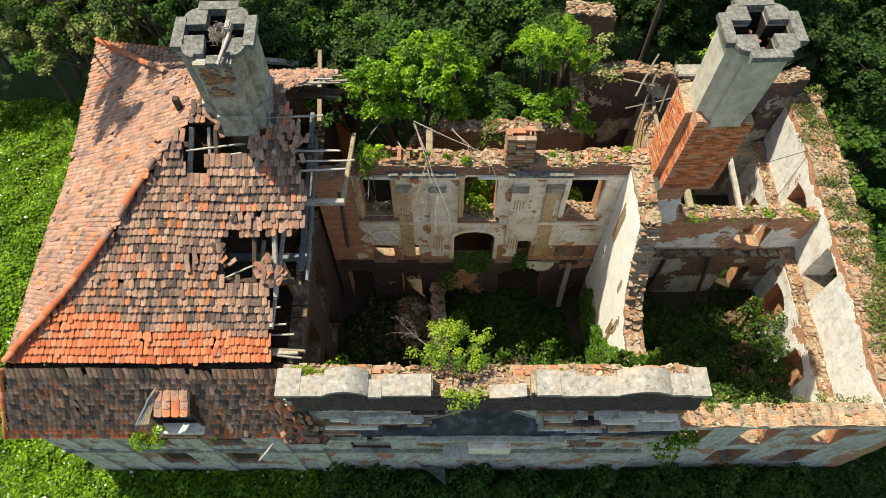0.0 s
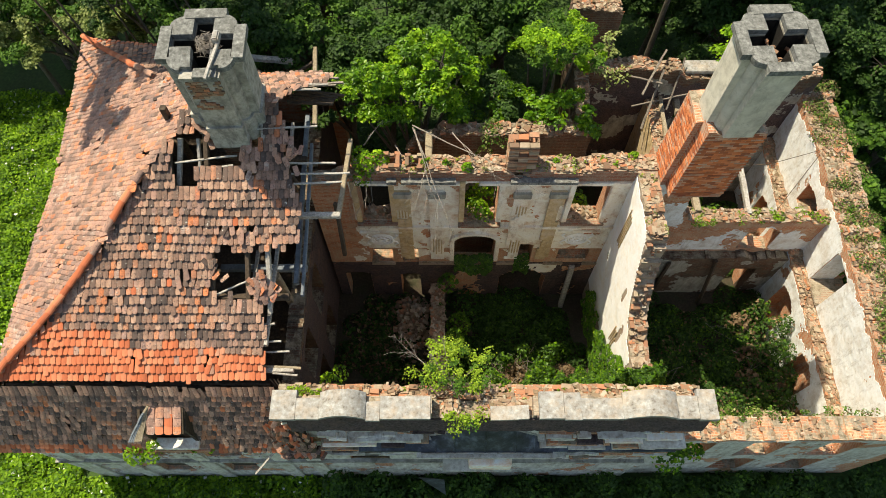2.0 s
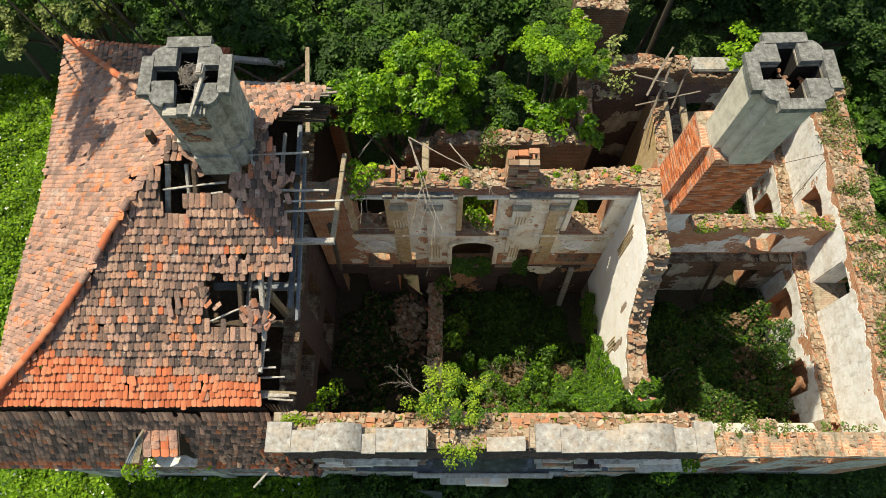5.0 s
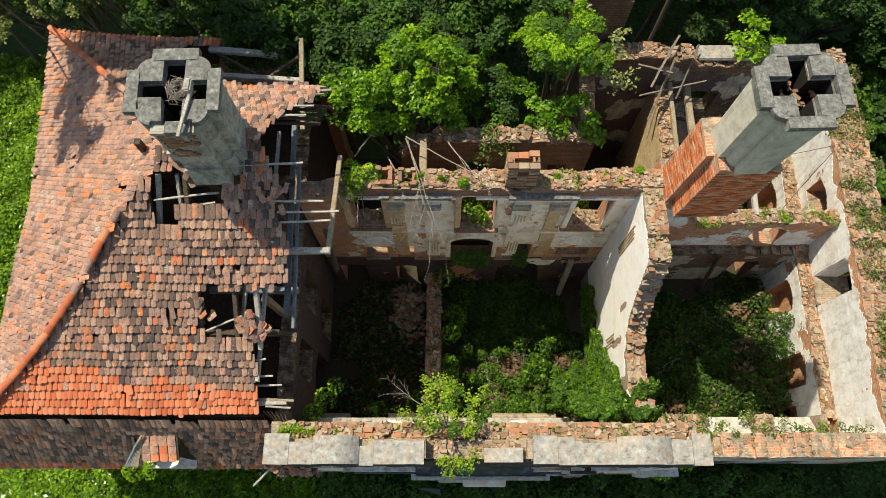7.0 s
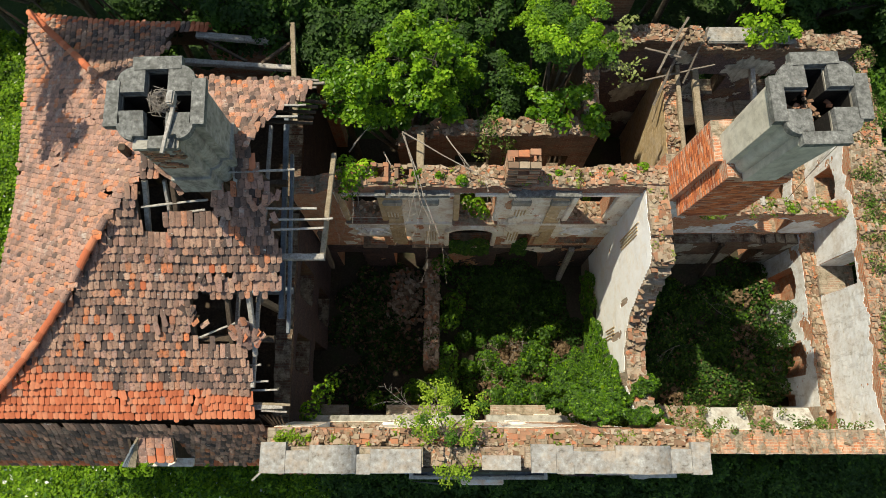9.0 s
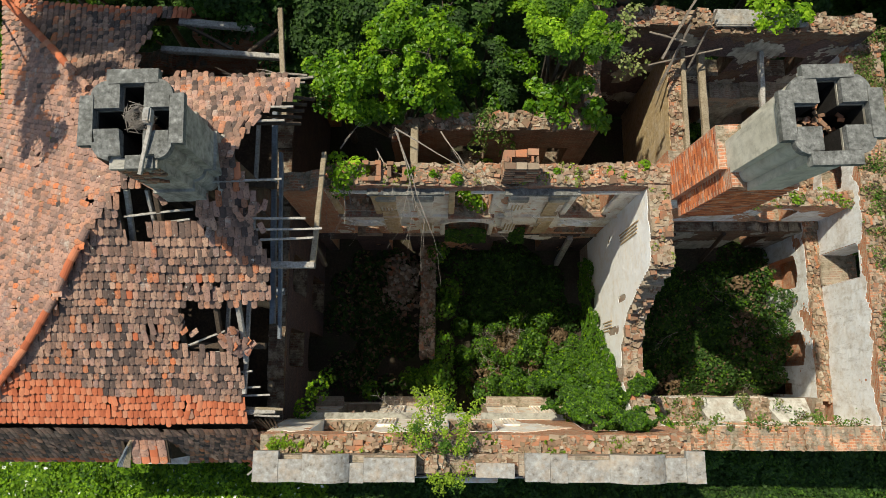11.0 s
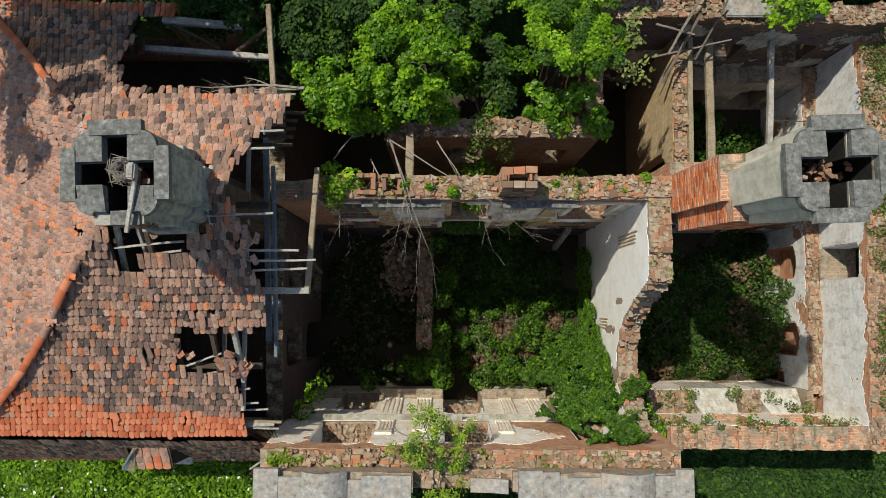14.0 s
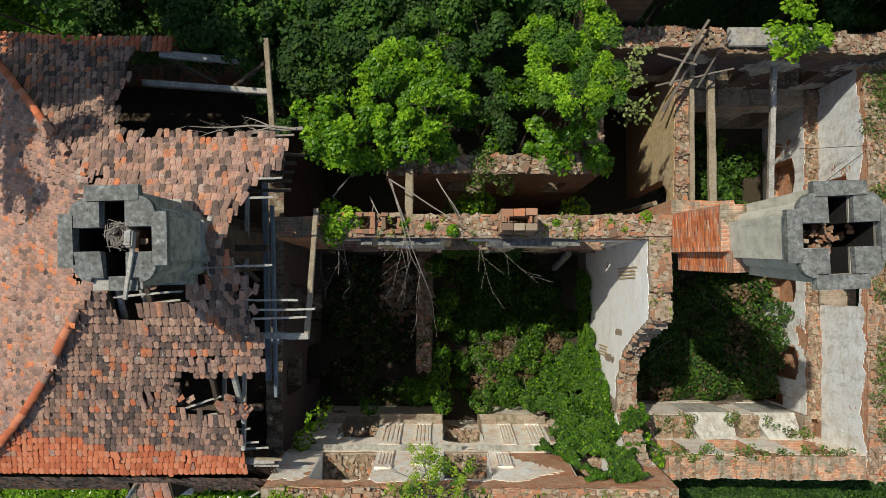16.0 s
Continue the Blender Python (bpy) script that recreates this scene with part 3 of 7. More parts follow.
def lay_bricks(wall, parent, count, near=None, far=None, lift=0.0, tidy=0.3, start=None, end=None, stones=0.2, edges=0.5, dense=150):
    """The broken top of a wall: mortar and small rubble in the middle, courses of bricks along both faces, loose pieces over all."""
    near, far = wall.near if near is None else near, wall.far if far is None else far
    lo, hi = min(near, far) + 0.06, max(near, far) - 0.06
    small = []
    a, b = wall.start if start is None else start, wall.end if end is None else end

    def crest(u):
        return wall.height(u) + 0.24 * noise.noise(Vector((u * 2.1, wall.near * 3, 5.0)))

    for _ in range(int((b - a) * (hi - lo) * dense)):
        u, f = rnd(a, b), rnd(lo - 0.03, hi + 0.03)
        z = crest(u)
        if not wall.solid(u, z - 0.2):
            continue
        w, d, h = rnd(0.025, 0.10), rnd(0.02, 0.055), rnd(0.02, 0.045)
        vs, fs = box(-w, w, -d, d, -h, h, 0.016)
        yaw = (0 if wall.axis == "x" else 90) + (random.gauss(0, 14) if random.random() < 0.6 else rnd(0, 180))
        m = Matrix.Translation(wall.place(u, f, z + lift + rnd(-0.045, 0.03))) @ pose(0, 0, 0, random.gauss(0, 9), random.gauss(0, 9), yaw)
        small.append(([m @ p for p in vs], fs))
    if small:
        tagged(part("rubble_crown", *join(*small), rubble_stone, parent), "", "", "", "stuff")
    side = 0 if wall.axis == "x" else 90
    for f in (lo + 0.02, hi - 0.02):
        u = a + 0.14
        while u < b - 0.1:
            z = crest(u)
            if random.random() < edges and wall.solid(u, z - 0.2):
                across = random.random() < 0.25
                m = pose(*wall.place(u, f + (0.0 if not across else (0.05 if f < (lo + hi) / 2 else -0.05)), z - 0.055 + lift + rnd(-0.03, 0.03)), random.gauss(0, 5), random.gauss(0, 5), side + (90 if across else 0) + random.gauss(0, 7))
                piece("brick", random.choice(BRICKS[:4]), parent, m)
            u += rnd(0.2, 0.3)
    for _ in range(int(count * 0.35)):
        u, f = rnd(a, b), rnd(lo, hi)
        z = crest(u)
        if not wall.solid(u, z - 0.2):
            continue
        yaw = side + (random.choice((0, 90)) + random.gauss(0, 8) if random.random() < tidy else rnd(0, 180))
        p = wall.place(u, f, z - 0.07 + lift)
        me = random.choice(STONES) if random.random() < stones else random.choice(BRICKS)
        piece("stone" if me.name.startswith("stone") else "brick", me, parent, pose(*p, rnd(-9, 9), rnd(-9, 9), yaw))


def drape(name, label, count, spot, size, mats, shares, category, loose=0.35, swell=0.16):
    """Leaves that hug a surface: spot() gives a place on it and its outward direction."""
    where, nrm = [], []
    while len(where) < count:
        got = spot()
        if got is None:
            continue
        p, n = got
        k = noise.noise(p * 1.9) + 0.6 * noise.noise(p * 4.7)
        if k < -0.55:
            continue
        where.append(p + n * (max(0.0, k + 0.35) * swell + rnd(0, 0.05)))
        nrm.append(n + Vector((0, 0, 0.5)))
    where = np.array([tuple(p) for p in where])
    nrm = np.array([tuple(p) for p in nrm]) + RNG.normal(size=where.shape) * loose
    me = leaf_mesh(name, where, nrm, size * (0.55 + 0.8 * RNG.random(len(where))), mats, RNG.choice(len(mats), len(where), p=shares))
    return tagged(piece(name, me), label, category, "", "stuff")


# ---- ground and walls ----
gv, gf = [], []
for i in range(41):
    for j in range(41):
        x, y = [math.copysign(abs(t) ** 2.2, t) * 700 for t in ((i - 20) / 20, (j - 20) / 20)]
        gv.append(Vector((x, y + 10, -0.02 + (0.12 * noise.noise(Vector((x * 0.15, y * 0.15, 0))) if abs(x) < 100 else 0))))
gf = [(i * 41 + j, (i + 1) * 41 + j, (i + 1) * 41 + j + 1, i * 41 + j + 1) for i in range(40) for j in range(40)]
tagged(part("ground", gv, gf, grass_ground), "overgrown green meadow round the ruined manor", "ground", "", "structure")
tagged(part("floor", *box(-12.5, 14.0, 6.0, 18.6, -0.1, 0.12), soil), "rotten dark earth floor strewn with debris", "floor", "", "structure")

south = Wall("x", -12.9, 6.72, 5.4, 6.2, 0, ((-12.9, 5.6), (-4.35, 5.6), (-4.3, 9.3), (6.72, 9.3)),
             ((-3.2, -1.5, 6.25, 8.7, 0.06), (0.52, 1.88, 6.2, 8.65, 0.06), (4.2, 5.35, 6.45, 8.5, 0.12),
              (-3.05, -1.75, 3.2, 4.95, 0.04), (0.5, 1.85, 3.2, 5.45, 0.3), (4.2, 5.3, 3.6, 5.3, 0.2), (-10.0, -8.9, 1.2, 3.2, 0.0), (-7.6, -6.5, 1.2, 3.2, 0.0), (-10.0, -8.9, 3.9, 5.1, 0.0), (-7.6, -6.5, 3.9, 5.1, 0.0)))
wall_south = south.build("wall_south", "ruined brick and plaster front wall of the great hall", brick_old)
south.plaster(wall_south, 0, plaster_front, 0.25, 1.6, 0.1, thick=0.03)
south.plaster(wall_south, 1, plaster_hall, 0.75, 0.8, 0.75, seed=2.0, bare=lambda u, z: 1.2 * (1 / (1 + math.exp((2.75 - u) * 7))) * (z > 6.3) + 0.55 * max(0.0, z - 8.0))
# thicker lower storey with its ledge
storey = Wall("x", -4.0, 6.0, 6.2, 6.4, 3.3, 6.05, ((-3.05, -1.75, 3.3, 4.85, 0.04), (0.5, 1.85, 3.3, 5.35, 0.3), (4.2, 5.35, 3.3, 5.0, 0.1)))
part("lower_storey", *storey.skin(6.205, 6.4, ragged=0.0), masonry, wall_south)
storey.plaster(wall_south, 1, plaster_hall, 0.9, 0.9, 0.05, seed=6.0, bare=lambda u, z: 0.5 * (u > 4.0))
base_south = Wall("x", -4.0, 6.0, 6.2, 6.74, 0, ((-4, 3.32), (6, 3.32)), ((-3.05, -1.75, 2.2, 3.6, 0), (0.5, 1.85, 0, 3.6, 0.0), (3.9, 5.0, 0.6, 2.6, 0.2)))
part("wall_base", *base_south.skin(6.205, 6.74, ragged=0.03), masonry, wall_south)
base_south.plaster(wall_south, 1, plaster_hall, 0.3, 1.0, 0.05)
for x0, x1 in ((-3.98, -3.07), (-1.73, 0.48), (1.87, 4.1)):
    part("ledge_render", *chamfered(x0, x1, 6.43, 6.76, 3.32, 3.36, 0.012), masonry, wall_south)
for x0, x1, z in ((-3.2, -1.5, 6.3), (0.52, 1.88, 6.25), (4.2, 5.35, 6.5), (-3.03, -1.77, 3.25), (0.52, 1.83, 3.25)):
    # window sills, with plastered reveals at both sides
    up = z > 6
    part("window_sill", *chamfered(x0 + 0.01, x1 - 0.01, 5.45, 6.19 if up else 6.38, z - 0.05, z + 0.03, 0.012), masonry, wall_south)
    part("inner_apron", *chamfered(x0 + 0.02, x1 - 0.02, 5.5, 5.58, z + 0.03, z + (0.55 if up else 0.7), 0.01), plaster_grey, wall_south)
    for x in (x0 + 0.012, x1 - 0.012):
        part("reveal", *box(x - 0.01, x + 0.01, 5.6, 6.2 if up else 6.39, z + 0.03, z + (2.2 if up else 1.3)), plaster_white, wall_south)

attic = Wall("x", -4.15, 6.65, 5.28, 5.75, 9.25, ((-4.15, 9.9), (-0.32, 9.9), (-0.28, 9.55), (0.9, 9.45), (2.3, 9.6), (2.35, 9.9), (6.65, 9.9)))
parapet = attic.build("wall_parapet", "attic parapet of crumbling brick with pale stone coping", masonry)
attic.plaster(parapet, 0, plaster_soot_shade, 0.5, 1.2, 0.05, "sooty_band", 0.05)
lay_bricks(attic, parapet, 45, tidy=0.5, start=-0.25, end=2.3)


def coping(x0, x1, z, lift=0.0, y0=5.16, y1=5.8):
    w = Wall("x", x0, x1, y0, y1, z, z + 0.13 + lift)
    vs, fs = w.skin(y0, y1, 0.3, 0.2, None, 0.02, 0.0, high=z + 0.13 + lift)
    part("coping_stone", vs, fs, coping_stone, parapet)


for x0, x1, dy in ((-4.25, -3.62, 0.1), (-3.62, -3.05, -0.1), (-1.9, -1.55, -0.18), (-1.55, -0.3, -0.06), (2.38, 3.0, 0.06), (3.0, 3.42, 0.03), (3.42, 4.45, -0.1), (5.8, 6.3, -0.04), (6.3, 6.76, 0.12)):
    coping(x0 + 0.004, x1 - 0.004, 9.88 + rnd(-0.025, 0.02), 0.03 if dy > 0.05 else 0, 5.16 - rnd(0, 0.06), 5.76 + dy)
for x0, x1 in ((-3.05, -1.9), (4.45, 5.8)):
    # a low segmental arch over the parapet
    vs, fs = [], []
    for i in range(13):
        t = i / 12
        x, z = x0 + (x1 - x0) * t, 9.9 + 0.30 * math.sin(math.pi * t) ** 0.8
        for y, dz in ((5.14, 0), (5.8, 0.0), (5.8, 0.13), (5.14, 0.13)):
            vs.append(Vector((x, y, z + dz)) + grain((x, y, z), 0.008, 3))
    for i in range(12):
        for j in range(4):
            a, b = i * 4 + j, i * 4 + (j + 1) % 4
            fs.append((a, a + 4, b + 4, b))
    fs += [(0, 1, 2, 3), (48, 51, 50, 49)]
    part("arched_coping", vs, fs, coping_stone, parapet, "weathered arched coping piece")
    part("arch_infill", *prism([(x0 + 0.05, 5.3), (x1 - 0.05, 5.3), (x1 - 0.05, 5.74), (x0 + 0.05, 5.74)], 9.7, 9.97), plaster_soot_shade, parapet)
vs, fs = [], []
for i in range(9):
    t = i / 8
    x, z = 1.2 + 0.95 * t, 9.55 + 0.16 * t * t
    for y, dz in ((5.2, 0), (5.55, 0.0), (5.55, 0.1), (5.2, 0.1)):
        vs.append(Vector((x, y, z + dz)))
for i in range(8):
    for j in range(4):
        a, b = i * 4 + j, i * 4 + (j + 1) % 4
        fs.append((a, a + 4, b + 4, b))
fs += [(0, 1, 2, 3), (32, 35, 34, 33)]
part("swept_coping", vs, fs, coping_stone, parapet, "broken swept coping fragment")
for row in range(3):
    # brick courses laid bare on the ledge behind the parapet
    u = -4.15
    while u < 6.5:
        w = rnd(0.2, 0.27)
        if random.random() < 0.42:
            piece("brick", random.choice(BRICKS[:2]), wall_south, pose(u, 5.87 + 0.135 * row + rnd(-0.015, 0.015), 9.29 + rnd(-0.02, 0.02) + 0.12 * noise.noise(Vector((u * 0.9, row, 3))), random.gauss(0, 2), random.gauss(0, 2), random.gauss(0, 2.5)))
        u += w
lay_bricks(Wall("x", -4.2, 6.6, 5.75, 6.2, 0, 9.33), wall_south, 170, tidy=0.7, edges=0.0, dense=170, stones=0.1)


def string_course(z, h, out, x0, x1, mat, gaps=0.35, parent=wall_south, label=""):
    w = Wall("x", x0, x1, 5.41, 5.4 - out, z, z + h)
    vs, fs = w.skin(5.41, 5.4 - out, 0.14, 0.1, lambda u, q: noise.noise(Vector((u * 1.3, z, 2.0))) < gaps, 0.03, 0.0, high=z + h)
    part("string_course", vs, fs, mat, parent, label)


string_course(3.3, 0.16, 0.14, -12.9, 6.7, plaster_grey, 0.5)
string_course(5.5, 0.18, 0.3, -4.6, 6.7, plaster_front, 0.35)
# sloping dark weathering under the parapet, ragged along its foot
vs, fs = [], []
cols = [(-3.95 + 10.7 * i / 110) for i in range(111)]
for x in cols:
    cut = 0.16 * noise.noise(Vector((x * 1.4, 2, 9))) + 0.08 * noise.noise(Vector((x * 6.0, 2, 9)))
    for k in range(5):
        t = k / 4
        p = Vector((x, 5.24 - 0.13 * t, 9.55 - (0.72 + cut) * t))
        vs.append(p + grain(p, 0.035, 4.0))
    vs.append(Vector((x, 5.42, 8.72 - cut)))
for i in range(110):
    for k in range(5):
        a = i * 6 + k
        fs.append((a, a + 1, a + 7, a + 6))
part("weathering", vs, fs, plaster_soot_shade, parapet, "dark sooty sloping weathering below the coping")
# stepped, broken mouldings of the front
steps = ((8.62, 0.12, 0.2, plaster_front), (8.47, 0.12, 0.13, brick_old), (8.32, 0.10, 0.16, plaster_front), (8.18, 0.12, 0.22, masonry), (8.02, 0.10, 0.17, brick_old), (7.86, 0.13, 0.25, plaster_hall), (7.7, 0.11, 0.2, brick_old), (7.54, 0.13, 0.28, plaster_front), (7.38, 0.12, 0.22, plaster_soot_shade), (7.2, 0.14, 0.3, brick_old), (7.02, 0.13, 0.24, plaster_front), (6.55, 0.13, 0.22, plaster_hall), (6.38, 0.12, 0.3, masonry), (6.2, 0.12, 0.26, plaster_front), (6.02, 0.12, 0.33, brick_old))
for n, (z, h, out, mat) in enumerate(steps):
    x = -3.55 + rnd(0, 0.5)
    while x < 6.5:
        w = rnd(0.5, 2.0)
        if random.random() < 0.85 and not (-0.3 < x + w / 2 < 2.9 and z > 6.9):
            e = min(x + w, 6.68)
            c = Wall("x", x, e, 5.41, 5.4 - out, z, z + h)
            vs, fs = c.skin(5.41, 5.4 - out * rnd(0.7, 1.8), 0.09, 0.06, lambda u, q: noise.noise(Vector((u * 2.6, q * 5.0, n))) < 0.3, 0.05, 0.0, high=z + h)
            if fs:
                part("string_course", vs, fs, random.choice((mat, mat, plaster_soot_shade, brick_old, plaster_hall, plaster_front)), wall_south)
        x += w + rnd(0.02, 0.22)
for x0, x1 in ((-2.4, -0.4), (3.05, 6.65)):
    # metal-covered cornice
    vs, fs = [], []
    k = 24
    for i in range(k + 1):
        x = x0 + (x1 - x0) * i / k
        dent = 0.05 * noise.noise(Vector((x * 2.6, 1, 1)))
        vs += [Vector((x, 5.42, 7.02)), Vector((x, 4.98 + dent, 6.84 + dent)), Vector((x, 4.97 + dent, 6.76)), Vector((x, 5.42, 6.72))]
    for i in range(k):
        for q in range(4):
            a, b = i * 4 + q, i * 4 + (q + 1) % 4
            fs.append((a, b, b + 4, a + 4))
    part("metal_cornice", vs, fs, metal_dark, wall_south, "dented blue-black metal cornice cover")

# hooded pediment over the middle of the front: a curved metal cover
vs, fs = [], []
for i in range(33):
    x = -0.62 + 3.75 * i / 32
    arc = math.cos(math.pi * (x - 1.2) / 3.9) ** 2
    for q in range(6):
        t = q / 5
        z = (7.05 + 1.3 * arc) * (1 - t) + (6.88 + 0.1 * arc) * t + 0.14 * arc * math.sin(math.pi * t)
        vs.append(Vector((x, 5.38 - 0.46 * t, z + 0.05 * noise.noise(Vector((x * 3, t * 3, 2))))))
    vs += [Vector((x, 4.92, 6.8 + 0.1 * arc)), Vector((x, 5.38, 6.78 + 0.1 * arc))]
for i in range(32):
    for q in range(8):
        a, b = i * 8 + q, i * 8 + (q + 1) % 8
        fs.append((a, b, b + 8, a + 8))
fs += [tuple(range(8))[::-1], tuple(range(256, 264))]
part("pediment_hood", vs, fs, metal_dark, wall_south, "curved blue-black sheet-metal pediment hood")
for x in (-0.2, 0.35, 2.05, 2.6):
    arc = math.cos(math.pi * (x - 1.2) / 3.9) ** 2
    part("pediment_rib", *tube([(x, 5.375, 7.07 + 1.3 * arc), (x, 5.15, 6.98 + 0.82 * arc), (x, 4.915, 6.9 + 0.12 * arc)], [0.02, 0.02, 0.02], 6), metal_dark, wall_south)
part("pediment_rib", *tube([(1.2, 5.37, 8.37), (1.2, 5.15, 7.83), (1.2, 4.92, 7.02)], [0.025, 0.025, 0.025], 6), metal_dark, wall_south)
vs, fs = [], []
for i in range(25):
    x = -0.75 + 4.0 * i / 24
    arc = math.cos(math.pi * (x - 1.2) / 4.1) ** 2
    vs += [Vector((x, y, z + 0.08 * arc)) for y, z in ((5.4, 6.76), (4.8, 6.76), (4.8, 6.6), (5.4, 6.6))]
for i in range(24):
    for q in range(4):
        a, b = i * 4 + q, i * 4 + (q + 1) % 4
        fs.append((a, b, b + 4, a + 4))
fs += [(0, 3, 2, 1), (96, 97, 98, 99)]
part("pediment_cornice", vs, fs, plaster_front, wall_south, "pale curved cornice under the hood")
# Pale rims along both arcs; the upper one paints the crest's highlight.
for y, zo, r in ((5.36, 0.03, 0.045), (4.9, 0.0, 0.03)):
    pts = []
    for i in range(17):
        x = -0.62 + 3.75 * i / 16
        arc = math.cos(math.pi * (x - 1.2) / 3.9) ** 2
        pts.append((x, y, (7.07 + 1.3 * arc if y > 5 else 6.9 + 0.1 * arc) + zo))
    part("hood_rim", *tube(pts, [r] * 17, 6), coping_stone, wall_south, "pale dented rim of the hood")
# Added cream block that paints a patch of sunlight on the front.
part("pediment_panel", *chamfered(0.75, 2.0, 4.62, 4.98, 5.9, 6.5, 0.03), plaster_hall, wall_south, "broken cream plaster panel under the hood")
part("pediment_face", *prism([(-0.2, 5.0), (2.7, 5.0), (2.7, 5.4), (-0.2, 5.4)], 5.6, 6.57), plaster_grey, wall_south)
part("balcony_slab", *chamfered(0.0, 2.15, 4.75, 5.4, 4.7, 4.88, 0.03), plaster_front, wall_south)
part("hanging_sheet", [Vector(p) for p in ((-0.75, 4.6, 4.6), (0.05, 4.55, 4.5), (0.1, 4.35, 2.6), (-0.75, 4.62, 4.57), (0.05, 4.57, 4.47), (0.1, 4.37, 2.57))], [(0, 1, 2), (5, 4, 3), (0, 3, 4, 1), (1, 4, 5, 2), (2, 5, 3, 0)], metal_dark, wall_south)
for x in (-9.45, -7.05):
    for z0, z1 in ((1.2, 3.2), (3.9, 5.1)):
        part("boarded_window", *box(x - 0.54, x + 0.54, 5.55, 5.6, z0 + 0.01, z1 - 0.01), wood_dark, wall_south, "brown boarded-up window")
for x in (-12.4, -11.0, -8.2, -5.6, -4.5):
    part("lesene", *Wall("x", x, x + 0.45, 5.41, 5.32, 0, 5.5).skin(5.41, 5.3, 0.2, 0.3), plaster_front, wall_south)


def pilaster(parent, x, y, z0, z1, w, facing, mat, flutes=4):
    """A fluted pilaster on a wall along x, with plinth and capital; facing is +1 or -1 in y."""
    d = 0.05 * facing
    prof = [(-w / 2, 0), (-w / 2, d)]
    for i in range(flutes):
        a = -w / 2 + w * (i + 0.28) / flutes
        b = -w / 2 + w * (i + 0.72) / flutes
        prof += [(a, d), (a + 0.008, d * 0.35), (b - 0.008, d * 0.35), (b, d)]
    prof += [(w / 2, d), (w / 2, 0)]
    if facing > 0:
        prof = prof[::-1]
    vs, fs = prism([(x + a, y + b) for a, b in prof], z0 + 0.18, z1 - 0.3)
    for p in vs:
        p += grain(p, 0.012)
    ob = part("pilaster", vs, fs, mat, parent, "fluted plaster pilaster")
    ys = sorted((y, y + d * 1.08))
    part("pilaster_plinth", *chamfered(x - w * 0.53, x + w * 0.53, *ys, z0, z0 + 0.18, 0.01), mat, ob)
    part("capital", *chamfered(x - w * 0.62, x + w * 0.56, ys[0], ys[1] + 0.012, z1 - 0.3, z1, 0.02), mat, ob)


ochre = mottled("ochre_stained_plaster", ((0.3, (0.42, 0.28, 0.13)), (0.55, (0.60, 0.45, 0.26)), (0.8, (0.70, 0.60, 0.44))), (0.62, 0.52, 0.40), wide=1.2, amount=0.6, fine=6.0, drips=0.5)
for x, w in ((-1.2, 0.6), (-0.15, 0.5), (2.66, 0.42), (3.6, 0.5)):
    pilaster(wall_south, x, 6.415, 3.37, 5.7, w, 1, plaster_hall)
for x, z0, z1 in ((-1.2, 6.3, 7.9), (-0.15, 6.3, 7.6), (2.3, 6.3, 7.8)):
    pilaster(wall_south, x, 6.215, z0, z1, 0.42, 1, plaster_hall)
for z0, z1, out in ((5.92, 6.06, 6.45), (6.06, 6.2, 6.4)):
    inner = Wall("x", -3.9, 4.4, 6.19, out, z0, z1)
    part("cornice", *inner.skin(6.19, out, 0.15, 0.1, lambda u, z: noise.noise(Vector((u * 1.2, 3, 3))) < 0.45, 0.015, 0, high=z1), plaster_grey, wall_south)

# the inner face leans: thicker towards the foot of each storey
for ob in [wall_south] + list(wall_south.children_recursive):
    for v in ob.data.vertices:
        x, y, z = v.co
        if y > 6.02 and 6.07 < z < 9.4:
            v.co.y += 0.22 * max(0.0, 1 - (z - 6.1) / 3.1)
        elif y > 6.15 and 3.3 < z <= 6.07:
            v.co.y += 0.28 * (1 - (z - 3.3) / 2.77)

# spine wall behind the hall
spine = Wall("x", -4.3, 6.6, 12.85, 13.42, 0, ((-4.3, 8.6), (-3.1, 8.9), (-2.8, 9.35), (-1.82, 9.38), (-1.8, 8.85), (-1.4, 8.85), (-1.38, 9.38), (-1.16, 9.38), (-1.14, 8.6), (-0.7, 8.6), (-0.68, 9.4), (1.9, 9.4), (2.14, 9.4), (2.16, 8.9), (2.64, 8.9), (2.66, 9.4), (6.6, 9.5)),
             ((-2.75, -1.75, 6.45, 8.8, 0.04), (0.72, 1.82, 6.32, 8.75, 0.04), (4.25, 5.35, 6.45, 8.9, 0.04), (0.42, 1.93, 2.95, 5.45, 0.22), (-2.75, -1.9, 3.15, 4.3, 0.06),
              (-1.55, -0.92, 3.2, 4.42, 0.1), (2.75, 3.36, 3.15, 4.68, 0.08), (4.35, 5.5, 3.5, 4.25, 0.05), (2.3, 4.15, 0, 2.55, 0.55), (-3.9, -2.9, 0, 2.3, 0.1), (-1.7, -0.9, 0, 2.2, 0.1)))
wall_spine = spine.build("wall_spine", "tall spine wall with empty windows and peeling stucco", brick_old)
spine.plaster(wall_spine, 0, plaster_cream, 0.4, 1.5, 0.3, low=4.35, high=8.88, seed=3.0, bare=lambda u, z: 1.3 * (u < -3.0 + 0.3 * noise.noise(Vector((z * 2, 1, 1)))))
spine.plaster(wall_spine, 0, plaster_cream, -0.3, 1.6, 0.5, low=3.3, high=4.35, seed=8.0)
frieze = Wall("x", -2.9, 6.0, 12.86, 12.79, 8.93, ((-2.9, 9.2), (-1.9, 9.36), (6.0, 9.42)))
